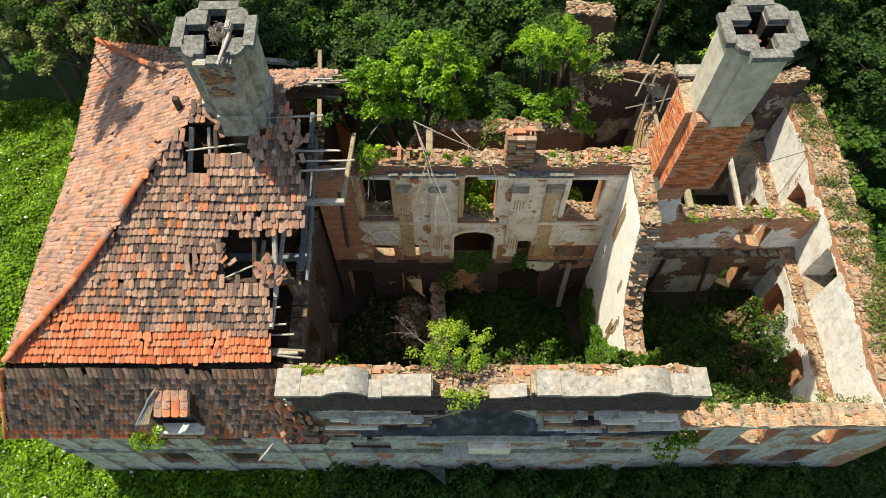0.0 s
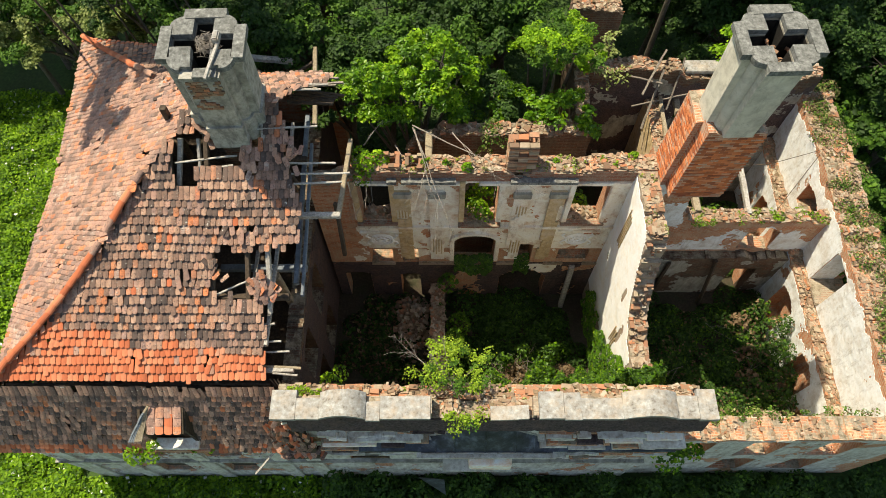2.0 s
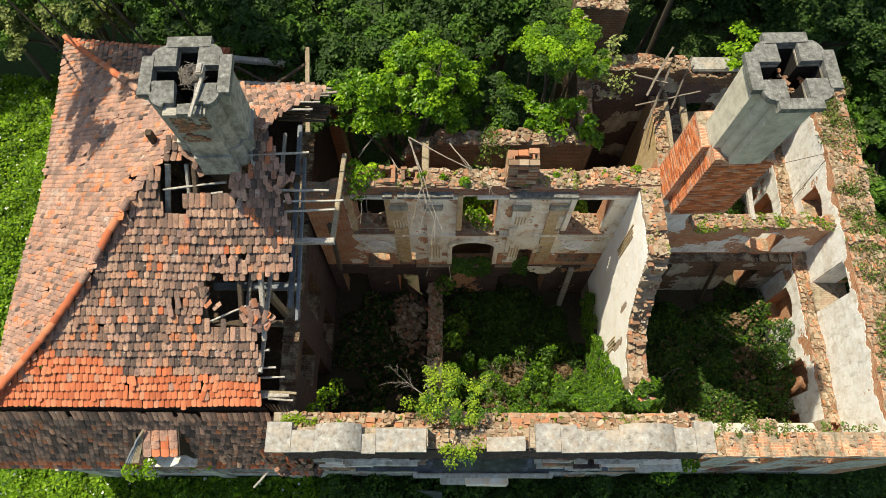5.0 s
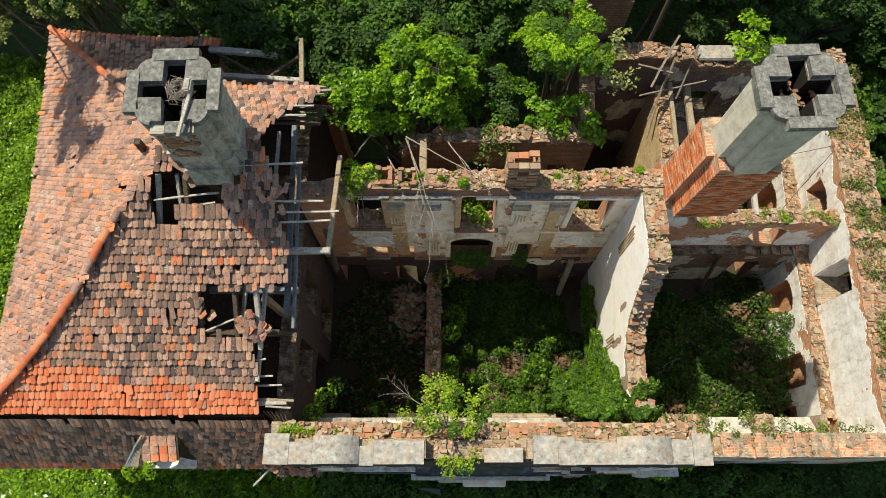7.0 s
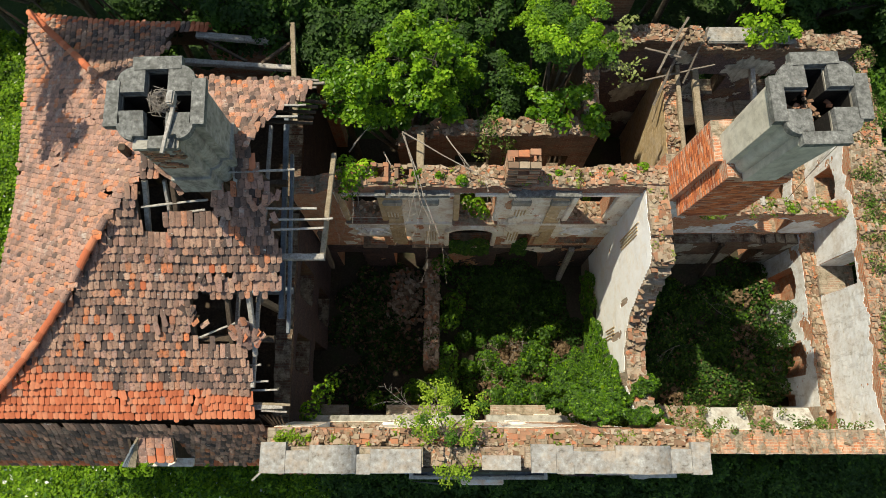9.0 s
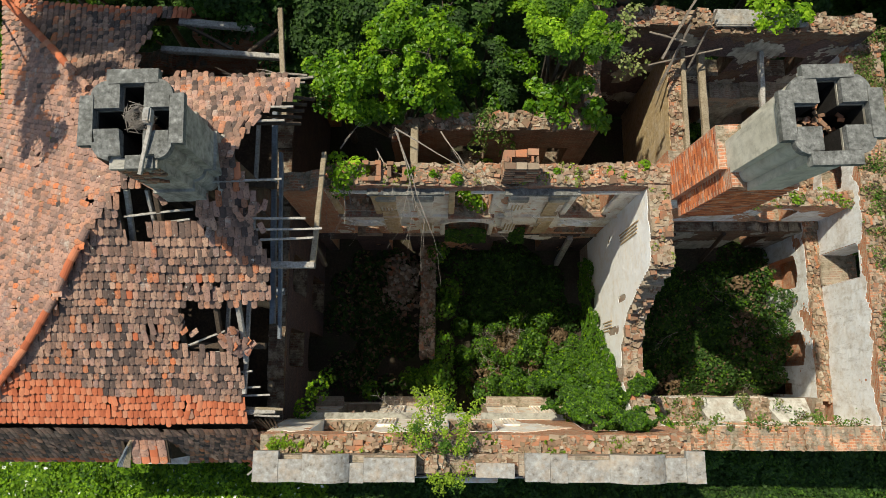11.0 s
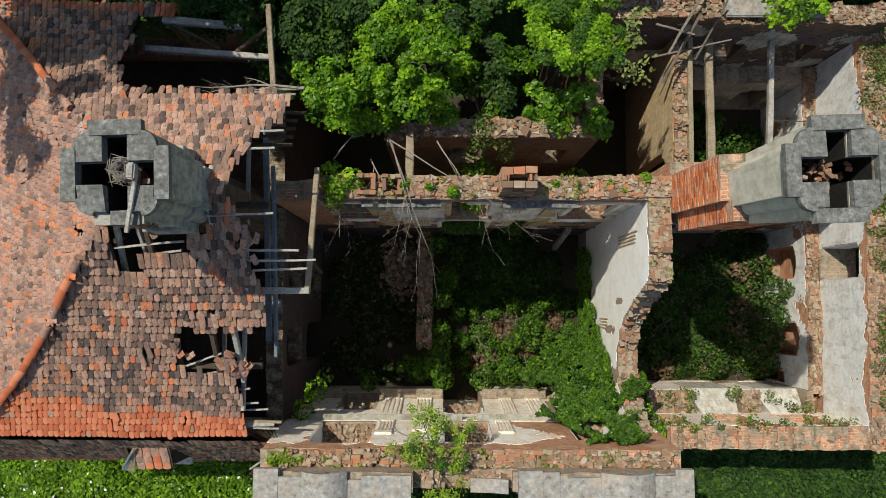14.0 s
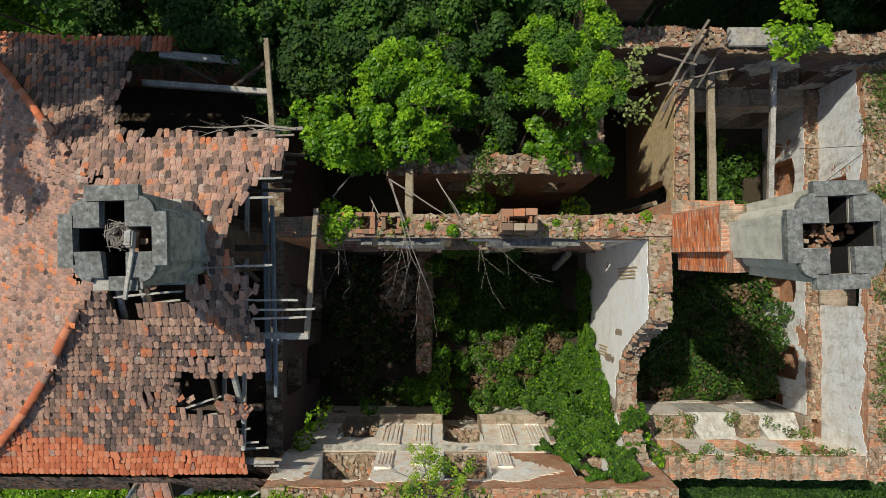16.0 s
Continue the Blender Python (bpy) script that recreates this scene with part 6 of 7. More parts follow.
def chimney(label, x, y, z0, turn, lean, brick_to=None, broken=False):
    thing = tagged(new("chimney"), label, "chimney", "tall chimneys of the ruin")
    thing.matrix_basis = pose(x, y, 10, lean, 0, turn) @ Matrix.Translation((0, 0, -10))
    top = 15.2
    start = brick_to or z0
    k0, k1 = (0.80, 0.88) if brick_to else (0.84, 0.88)
    vs, fs = flared(k0, k1, start, top, flue_outline())
    coat = render_pale if brick_to else render_grey
    part("shaft", vs, fs, coat, thing, "smooth grey rendered shaft")
    part("moulding", *prism(cap_outline(0.93), top - 0.1, top - 0.005, flue_outline()), coat, thing)
    if not brick_to:
        part("lower_shaft", *prism(cap_outline(0.74), 5.1, z0), brick_dark, thing, "dark brick stack below the roof")
        part("moulding", *flared(0.94, 0.90, z0, 13.15, flue_outline(), 2), render_grey, thing)
        part("moulding", *prism(cap_outline(0.92), 13.15, 13.3), render_grey, thing)
    # slabs of the cap, one over each arm and one over each lobe
    for q in range(4):
        m = Matrix.Rotation(math.pi / 2 * q, 4, "Z")
        arm = prism([(0.70, -0.48), (0.97, -0.48), (0.97, 0.48), (0.70, 0.48)], top, 15.36)
        lobe = prism([(0.225, 0.225), (0.69, 0.225), (0.69, 0.45)] + [(0.47 + 0.29 * math.cos(t), 0.47 + 0.29 * math.sin(t)) for t in np.linspace(0, math.pi / 2, 8)] + [(0.45, 0.69), (0.225, 0.69)], top, 15.35)
        for name, (vs, fs) in (("cap_slab", arm), ("cap_lobe", lobe)):
            if broken and q == 2 and name == "cap_lobe":
                vs = [p - Vector((0.04, 0.02, -0.06 + 0.25 * (p.y - 0.3))) for p in vs]
            if broken and q == 3 and name == "cap_slab":
                vs = [Vector((p.x * 0.94, p.y * 0.55 + 0.12, p.z - 0.12)) for p in vs]
            vs = [m @ (p + grain(p + Vector((q * 3.0, x, 0)), 0.015, 3)) for p in vs]
            part(name, vs, fs, cap_concrete, thing)
    hole = [(a * 0.985, b * 0.985) for a, b in flue_outline()]
    n = len(hole)
    part("flue_lining", [Vector((a, b, z)) for z in (13.2, 15.15) for a, b in hole], [((j + 1) % n, j, j + n, (j + 1) % n + n) for j in range(n)] + [tuple(range(n))], soot, thing, "soot-blackened flue lining")
    # withes and loose bricks in the flues
    for k in range(70 if not broken else 8):
        piece("flue_brick", random.choice(BRICKS), thing, pose(random.gauss(0, 0.3) if k % 2 else random.gauss(0, 0.08), random.gauss(0, 0.08) if k % 2 else random.gauss(0, 0.3), (14.2 if broken else 14.65) + rnd(-0.5, 0.3), rnd(-25, 25), rnd(-25, 25), rnd(0, 180)) @ Matrix.Scale(0.55, 4))
    part("withe", *box(-0.215, 0.215, -0.06, 0.06, 13.25, 14.4, 0.015), brick_piece, thing)
    part("withe", *box(-0.06, 0.06, -0.215, 0.215, 13.25, 14.45, 0.015), brick_piece, thing)
    if brick_to:
        w = Wall("x", -0.95, 0.85, -0.25, 0.78, 9.3, ((-0.95, brick_to), (-0.4, brick_to), (0.85, brick_to)))
        part("brick_base", *w.skin(-0.25, 0.78, 0.13, 0.09, None, 0.002), brick_red, thing, "bare red brick lower stack")
        w = Wall("x", -0.78, 0.8, -0.72, -0.25, 9.3, ((-0.78, brick_to + 0.1), (0.8, brick_to + 0.05)))
        part("brick_breast", *w.skin(-0.72, -0.255, 0.13, 0.09, None, 0.002), brick_red, thing)
        lay_courses(thing, brick_to)
    return thing


west_chimney = chimney("grey rendered chimney with a cracked cross-shaped cap", -5.4, 12.52, 12.5, 2.0, 2.8, broken=True)
for r in range(13):
    # spalled bricks showing through the render
    for k in range(6):
        u, z = -0.42 + 0.13 * k + 0.06 * (r % 2), 14.05 + 0.082 * r
        if noise.noise(Vector((u * 2.4, z * 2.4, 3.0))) > -0.12 and abs(u) < 0.4:
            piece("brick", SPALLED[r % 3], west_chimney, pose(u, -0.885 - rnd(0, 0.012), z, rnd(-2, 2), rnd(-2, 2), rnd(-3, 3)) @ Matrix.Diagonal((0.5, 1.6, 0.95, 1)))
chimney("tall grey chimney on a bare red brick stack", 7.56, 12.68, 12.0, 2.0, 3.0, brick_to=12.55)

nest = tagged(new("bird_nest"), "large bird nest of dry sticks on the chimney", "nest")
nest.location = (-5.33, 12.35, 15.1)
sets = []
for _ in range(170):
    a, r = rnd(0, 6.28), abs(random.gauss(0.15, 0.05))
    p = Vector((math.cos(a) * r, math.sin(a) * r, rnd(-0.1, 0.2)))
    d = Vector((-math.sin(a) + rnd(-0.6, 0.6), math.cos(a) + rnd(-0.6, 0.6), rnd(-0.35, 0.35))).normalized() * rnd(0.07, 0.19)
    sets.append(tube([p - d, p + Vector((0, 0, 0.02)), p + d], [0.006, 0.007, 0.004], 4))
part("sticks", *join(*sets), twig_grey, nest)
pipe = tagged(part("broken_pole", *beam_mesh((-4.98, 12.2, 15.42), (-5.15, 11.2, 15.3), 0.07, 0.06), wood_grey), "weathered broken pole lying across the chimney cap", "pole")
part("pot", *chamfered(-5.1, -4.95, 12.12, 12.42, 15.36, 15.56, 0.03), coping_stone, pipe)

# ---- loose timbers over the east rooms ----
wood_bleached = mottled("brown_pole_wood", ((0.3, (0.12, 0.10, 0.08)), (0.55, (0.23, 0.195, 0.16)), (0.8, (0.34, 0.30, 0.25))), (0.10, 0.08, 0.06), wide=3.0, amount=0.5, fine=18.0)
for p, q, w, mat in (((9.22, 18.75, 5.75), (9.25, 13.7, 5.6), 0.24, wood_yellow), ((11.3, 18.75, 5.75), (11.12, 13.6, 5.55), 0.17, wood_grey), ((8.5, 18.7, 5.98), (8.5, 13.9, 5.8), 0.16, wood_yellow)):
    tagged(part("ceiling_beam", *beam_mesh(p, q, w, 0.2, 0.02, 12), mat), "bare weathered ceiling beam spanning the roofless room", "beam", "beams over the east rooms")
for p, q, w in (((7.3, 17.6, 7.4), (8.4, 19.5, 7.7), 0.12), ((7.0, 18.6, 7.3), (8.2, 18.3, 7.2), 0.1), ((8.6, 17.9, 6.2), (9.1, 19.2, 7.6), 0.1), ((7.2, 17.9, 6.4), (9.6, 18.4, 6.6), 0.08), ((7.6, 17.2, 5.9), (8.3, 18.8, 7.4), 0.14)):
    tagged(part("fallen_pole", *beam_mesh(p, q, w * 0.65, w * 0.55, 0.02), wood_bleached), "fallen grey pole leaning on the wall", "pole", "fallen poles")
for p, q, w, mat in (((7.15, 14.4, 0.1), (7.25, 14.2, 6.0), 0.14, wood_yellow), ((8.62, 14.3, 0.1), (8.6, 14.0, 5.9), 0.13, wood_yellow), ((10.9, 12.4, 0.1), (10.6, 12.85, 3.3), 0.13, wood_dark), ((7.0, 12.0, 0.2), (6.75, 12.6, 3.2), 0.12, wood_dark), ((5.0, 12.3, 0.1), (5.05, 12.75, 3.0), 0.2, wood_grey), ((8.9, 12.85, 0.1), (8.85, 12.85, 3.1), 0.12, wood_dark)):
    tagged(part("post", *beam_mesh(p, q, w, w, 0.015), mat), "old wooden post standing against the wall", "post", "standing posts")

# ---- remains in the hall ----
low = Wall("y", 8.4, 12.84, -0.5, 0.08, 0, ((8.4, 2.3), (8.9, 2.55), (9.6, 2.1), (10.6, 1.55), (11.6, 1.25), (12.84, 1.3)))
wall_low = low.build("wall_low", "broken low wall across the hall floor", brick_dark)
low.plaster(wall_low, 1, plaster_soot_shade, 0.0)
lay_bricks(low, wall_low, 120, stones=0.8, tidy=0.1, edges=0.2, dense=260, lift=0.04)
rubble = []
for _ in range(380):
    x, y = -1.25 + random.gauss(0, 0.36), 11.3 + random.gauss(0, 0.6)
    if y > 12.7 or x > -0.55:
        continue
    h = 0.75 * math.exp(-((x + 1.2) ** 2 / 0.8 + (y - 11.6) ** 2 / 1.0))
    s = rnd(0.04, 0.13)
    vs, fs = box(-s, s, -s * 0.7, s * 0.7, -s * 0.5, s * 0.5, s * 0.25)
    m = pose(x, y, 0.1 + h * rnd(0.6, 1.1), rnd(0, 360), rnd(0, 360), rnd(0, 360))
    rubble.append(([m @ p for p in vs], fs))
tagged(part("rubble_heap", *join(*rubble), rubble_stone), "heap of broken bricks and pale stones on the hall floor", "rubble", "", "stuff")

# slack wires by the east rooms
for pts in (((11.6, 16.4, 4.6), (12.7, 16.2, 5.0), (14.2, 16.07, 6.15)), ((12.6, 14.2, 4.4), (13.3, 15.0, 4.7), (14.2, 16.07, 6.15))):
    sag = [Vector(pts[0]).lerp(Vector(pts[1]), t) for t in (0, 0.5)] + [Vector(pts[1]).lerp(Vector(pts[2]), t) for t in (0, 0.5, 1)]
    tagged(part("cable", *tube(sag, [0.012] * 5, 5), wood_dark), "thin black cable slung from the east wall", "cable", "slack cables")


# ---- trees and shrubs ----
tree("maple_tree", (-1.2, 16.0, 0), ((0.1, 16.2, 11.3, 0.5), (0.0, 16.0, 10.7, 0.6), (-0.25, 15.45, 10.1, 0.62), (-1.6, 15.1, 9.5, 0.7), (-2.3, 15.1, 10.8, 0.72), (-1.4, 15.5, 9.9, 0.85), (-2.7, 15.8, 9.5, 0.8), (-0.7, 15.0, 9.1, 0.42), (-1.1, 16.6, 9.8, 0.9), (-2.5, 15.0, 9.3, 0.5), (0.35, 15.4, 9.0, 0.5), (0.6, 16.6, 9.6, 0.7), (-0.6, 17.5, 9.8, 0.8)),
     leaf_ivy, "young maple with bright yellow-green leaves", 0.105, 120, 0.25, 24, second=leaf_bright, share=0.42)
tree("ash_tree", (3.6, 17.0, 0), ((3.55, 16.1, 11.3, 0.8), (3.25, 16.8, 10.3, 0.8), (4.3, 16.8, 10.3, 0.85), (3.6, 17.8, 9.6, 0.9), (4.6, 17.7, 9.6, 0.8), (4.1, 18.6, 9.2, 1.0), (3.0, 18.3, 9.0, 0.6)),
     leaf_mid, "tall ash with feathery light green leaves", 0.08, 170, 0.25, 22, second=leaf_bright, share=0.5)
tree("elder_bush", (3.9, 15.6, 5), ((3.7, 15.35, 9.4, 0.55), (4.35, 15.4, 9.3, 0.5), (3.1, 15.6, 8.9, 0.5), (4.8, 15.0, 8.6, 0.3)), leaf_ivy, "elder bush leaning over the passage wall", 0.13, 80, 0.26, 20, 0.06, "bush")
tree("hazel_bush", (1.9, 16.8, 0), ((2.1, 15.8, 8.2, 0.65), (1.8, 16.9, 8.2, 0.8), (0.9, 16.6, 7.6, 0.9), (2.6, 17.0, 7.8, 0.6), (0.9, 17.9, 8.2, 1.0)), leaf_ivy, "dark green hazel in the overgrown court", 0.09, 130, 0.28, 17, 0.09, "bush", second=leaf_dark)
tree("birch_sapling", (5.0, 17.2, 9.0), ((5.2, 16.6, 10.1, 0.55), (5.65, 16.2, 9.8, 0.4), (5.5, 17.3, 10.2, 0.5), (4.9, 16.2, 9.9, 0.4)), leaf_pale, "thin birch sapling with sparse pale leaves", 0.09, 22, 0.25, 20, 0.035, "sapling")
tree("wall_shrub", (11.0, 19.2, 6.5), ((11.0, 18.9, 7.7, 0.5), (10.3, 18.7, 8.2, 0.5), (11.7, 18.9, 7.5, 0.42), (10.7, 19.4, 8.3, 0.5)), leaf_bright, "green shrub rooted on top of the north wall", 0.12, 70, 0.25, 22, 0.05, "bush", second=leaf_mid)
tree("parapet_tree", (0.25, 5.95, 9.3), ((0.1, 6.75, 9.8, 0.5), (-0.45, 6.45, 9.75, 0.45), (0.75, 6.1, 9.8, 0.42), (0.3, 5.15, 9.75, 0.36), (0.75, 5.2, 9.6, 0.32), (0.95, 6.6, 9.8, 0.36), (-0.1, 7.1, 9.4, 0.36), (0.2, 6.2, 10.0, 0.4)), leaf_olive, "small tree growing out of the broken parapet", 0.055, 58, 0.19, 46, 0.04, "tree", second=leaf_mid)
for n, (x, y, z) in enumerate(((0.1, 6.6, 9.6), (-0.4, 6.6, 9.7), (0.3, 6.0, 9.7))):
    dead_branch("bare_branch", "bare grey branch of the parapet tree", (x, y, z), (rnd(-1, 0.4), 0.6, 0.6), 0.9, "bare branches", None, 0.014)


def woods(spots, mat, second, label, dense=9.0, leaf=0.12, per=145, trunk=0.17, forked=0.6, back=0.0):
    for x, y, z, r in spots:
        lobes = [(x + random.gauss(0, r * 0.7), y + random.gauss(0, r * 0.7), z - abs(random.gauss(0, r * 0.55)), r * rnd(0.5, 0.8)) for _ in range(8)]
        lobes.append((x, y, z - r * 0.4, r * 0.7))
        tree("woodland_tree", (x, y + back, 0), lobes, mat, label, leaf, per, 0.38, dense, trunk, "tree", second, forked=forked)


woods(((-10.3, 21.0, 8.6, 1.8), (-7.2, 20.6, 9.2, 1.7), (-4.6, 19.6, 9.4, 1.6), (-2.2, 19.0, 9.0, 1.6), (0.2, 20.3, 8.8, 1.8), (2.2, 20.8, 9.4, 1.7), (-12.5, 23.5, 8.2, 2.0), (-8.6, 24.0, 9.0, 2.1), (-4.8, 23.2, 9.4, 2.0), (-1.0, 24.0, 9.0, 2.1), (3.0, 24.5, 9.2, 2.0), (-6.5, 27.5, 9, 2.4), (-1.5, 28, 9, 2.4), (4, 28.5, 9, 2.4), (-11.5, 28, 8, 2.4), (-3.4, 17.6, 8.6, 1.2)),
      leaf_dark, leaf_mid, "dark woodland tree crowding behind the ruin")
woods(((-16.2, 25.0, 6.0, 1.5), (-19.5, 25.8, 5.2, 1.5), (-23.5, 26.5, 5.0, 1.8), (-14.2, 22.6, 6.6, 1.0), (-13.4, 23.8, 7.0, 1.4), (-16.6, 23.4, 5.6, 1.2), (-19.2, 23.8, 5.0, 1.2), (-16, 28, 8, 2.6), (-21, 29, 8, 2.8), (-27, 29, 8, 3.0), (-32, 33, 9, 3.4), (-25, 34, 9, 3.2), (-29, 25, 5, 2.4), (-17, 34, 9, 3.0)), leaf_pale, leaf_mid, "tree with pale sunlit foliage beside the wing")
woods(((-12.9, 17.4, 16.3, 0.95), (-13.2, 18.4, 17.6, 1.1), (-12.4, 19.6, 14.2, 1.3), (-10.2, 19.9, 14.0, 1.4), (-8.4, 20.1, 13.6, 1.2), (-10.6, 18.4, 14.8, 1.2), (-8.7, 18.8, 14.6, 1.1)), leaf_mid, leaf_dark, "tall slender tree shading the tiled roof", 9.0, trunk=0.05, forked=0.92, back=2.6)
woods(((9.5, 25.0, 6.5, 2.2), (13.5, 24.5, 6.0, 2.2), (17.5, 25.0, 6.5, 2.4), (7.0, 29, 8, 2.4), (6.2, 22.4, 12.6, 1.8), (9.0, 22.6, 13.0, 1.9), (13.4, 23.8, 10.5, 1.6), (15.5, 22.5, 6.5, 1.8), (19.0, 22.5, 6.5, 2.0), (24.5, 28, 8, 2.8), (23, 22, 6, 2.2), (28, 32, 9, 3.2), (14, 34, 9, 3.0), (21, 35, 9, 3.2), (6, 34, 9, 3.0), (12, 30, 8, 2.6), (18, 30, 8, 2.6), (21.5, 25.5, 6, 2.2), (12.8, 21.5, 6.6, 1.2)), leaf_dark, leaf_dark, "deep green tree in the shade behind the north wall")
woods(((18.6, 17.8, 4.4, 1.5), (18.8, 14.6, 4.4, 1.4), (17.4, 12.2, 4.0, 1.2), (19.8, 20.4, 4.6, 1.7), (17.6, 9.5, 3.2, 1.1), (20.5, 11.5, 4, 1.6), (16.9, 20.8, 4.2, 1.2)), leaf_mid, leaf_dark, "dense green bush along the east wall", 12.0, 0.16)
woods(((-15.2, 11.6, 2.6, 0.8), (-14.9, 20.9, 2.2, 0.7)), leaf_mid, leaf_bright, "leafy bush by the west wall", 12.0, 0.15)

# ---- creepers and undergrowth ----


def ivy_spot():
    """Ivy on the inner side of the front wall, running down its foot over the heap in the corner."""
    z = rnd(0.5, 9.1)
    x = rnd(1.6, 6.9)
    left = np.interp(z, (0.5, 2.5, 3.4, 4.2, 5.6, 7.5, 9.1), (5.0, 4.8, 3.2, 3.8, 3.9, 3.9, 4.6)) + 0.9 * noise.noise(Vector((z * 0.9, 1, 3))) + 0.3 * noise.noise(Vector((z * 4, 1, 3)))
    if x < left or (x > 6.0 and z > 7.4 - 1.2 * (x - 6.0)) or (4.4 < x < 5.2 and 7.2 < z < 8.3):
        return None
    y = np.interp(z, (0.5, 1.6, 3.2, 5.0, 7.0, 9.1), (8.9, 8.2, 7.5, 7.0, 6.55, 6.28)) + 0.35 * max(0.0, x - 5.2) * (z < 6.5) + 0.25 * noise.noise(Vector((x * 0.9, z * 0.9, 5)))
    return Vector((x, y, z)), Vector((-0.15, 0.75, 0.65))


drape("ivy", "glossy green ivy draped over the front wall and the corner of the hall", 30000, ivy_spot, 0.085, [leaf_ivy, leaf_mid, leaf_dark], (0.3, 0.4, 0.3), "ivy", loose=0.6, swell=0.5)


def wall_ivy_spot():
    y, z = rnd(6.6, 12.2), rnd(0.6, 6.2)
    if z > np.interp(y, (6.6, 8.0, 9.0, 10.3, 12.2), (6.2, 5.4, 3.9, 3.0, 2.2)) + 0.8 * noise.noise(Vector((y * 1.5, 2, 2))):
        return None
    return Vector((5.92, y, z)), Vector((-1.0, 0, 0.25))


drape("ivy", "ivy climbing the foot of the white cross wall", 7600, wall_ivy_spot, 0.08, [leaf_ivy, leaf_mid, leaf_dark], (0.4, 0.4, 0.2), "ivy", swell=0.15)
mound("bramble_thicket", "sunlit brambles and nettles on the hall floor", tuple((rnd(1.0, 5.3), rnd(7.0, 10.2), 0.1, rnd(0.25, 0.5), rnd(0.6, 1.9)) for _ in range(64)) + ((3.1, 7.4, 1.4, 0.5, 0.6), (2.0, 7.2, 1.6, 0.5, 0.9), (3.9, 7.3, 1.6, 0.5, 0.8)), 0.085, [leaf_mid, leaf_ivy, leaf_dark], (0.5, 0.25, 0.25), "bramble", 420)
mound("dry_scrub", "brown dry stems and dead leaves among the brambles", tuple((rnd(1.8, 5.0), rnd(7.4, 9.6), 0.3, rnd(0.3, 0.6), rnd(0.3, 0.6)) for _ in range(22)), 0.1, [dead_leaf], (1.0,), "scrub", 260)
for _ in range(14):
    dead_branch("dry_branch", "thin dry bramble stem on the hall floor", (rnd(1.6, 4.8), rnd(7.4, 9.8), 0.8), (rnd(-1, 1), rnd(-1, 1), 0.3), rnd(0.7, 1.4), "bare stems", None, 0.012)
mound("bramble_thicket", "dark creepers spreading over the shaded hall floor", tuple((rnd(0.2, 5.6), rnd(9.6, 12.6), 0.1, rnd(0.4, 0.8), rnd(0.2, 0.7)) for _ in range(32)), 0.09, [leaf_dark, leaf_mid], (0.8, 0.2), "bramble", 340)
mound("weeds", "leafy weeds climbing over the low wall", ((0.35, 9.0, 1.6, 0.45, 0.9), (0.45, 10.2, 1.6, 0.4, 1.1), (0.3, 8.4, 1.8, 0.5, 1.1), (-0.1, 7.7, 2.0, 0.5, 1.2), (0.6, 11.0, 1.0, 0.5, 1.2), (-0.8, 7.6, 1.4, 0.5, 0.9), (0.2, 12.3, 2.4, 0.4, 0.7), (-2.2, 7.2, 2.6, 0.35, 0.7), (0.25, 7.8, 2.4, 0.55, 1.7), (0.5, 7.3, 2.6, 0.4, 1.3), (-0.5, 7.5, 2.0, 0.45, 1.2)), 0.1, [leaf_mid, leaf_ivy], (0.55, 0.45), "weeds", 340)
mound("weeds", "green weeds filling the passage behind the windows", ((1.3, 13.95, 6.0, 0.5, 1.4), (1.0, 13.9, 5.4, 0.5, 1.2), (1.7, 14.1, 6.6, 0.4, 0.9), (4.8, 14.0, 5.4, 0.5, 1.0)), 0.11, [leaf_mid, leaf_bright], (0.5, 0.5), "weeds", 300)


def door_ivy_spot():
    """Ivy hanging from the upper doorway of the spine wall."""
    x, z = rnd(0.45, 3.3), rnd(2.1, 3.7)
    if 1.9 < x < 2.75 or z < 2.5 + 0.7 * noise.noise(Vector((x * 2.2, 5, 1))):
        return None
    return Vector((x, 12.78 + 0.35 * max(0.0, z - 3.1), z)), Vector((0, -1.0, 0.35))


drape("ivy", "dark ivy hanging from the doorway of the spine wall", 2600, door_ivy_spot, 0.085, [leaf_mid, leaf_dark], (0.6, 0.4), "ivy", swell=0.2)
# Dry tangle; its large share of dark leaves paints in the floor's shade.
mound("dry_scrub", "tangled dry stalks, mixed with dark leaves for the hall floor's shade", tuple((rnd(-4.0, -0.8), rnd(7.2, 12.4), 0.1, rnd(0.4, 0.8), rnd(0.2, 0.6)) for _ in range(38)), 0.12, [dead_leaf, leaf_dark], (0.3, 0.7), "scrub", 150)
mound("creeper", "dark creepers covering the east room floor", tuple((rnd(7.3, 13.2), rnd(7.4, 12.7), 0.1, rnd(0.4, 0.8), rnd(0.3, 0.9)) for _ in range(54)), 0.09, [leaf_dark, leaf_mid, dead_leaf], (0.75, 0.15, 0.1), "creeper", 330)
mound("creeper", "sunlit creeper against the east wall", ((13.0, 9.6, 0.2, 0.9, 2.4), (13.1, 10.6, 0.2, 0.8, 2.6), (13.0, 8.7, 0.2, 0.8, 2.0), (11.1, 7.9, 0.2, 0.9, 1.4), (12.0, 8.3, 0.2, 1.0, 1.4), (12.8, 11.6, 0.2, 0.7, 1.8), (12.9, 7.8, 0.2, 0.7, 1.8), (10.0, 7.9, 0.2, 0.8, 1.0)), 0.09, [leaf_mid, leaf_ivy, dead_leaf, leaf_dark], (0.2, 0.06, 0.12, 0.62), "creeper", 480)
patch = random.Random(77)
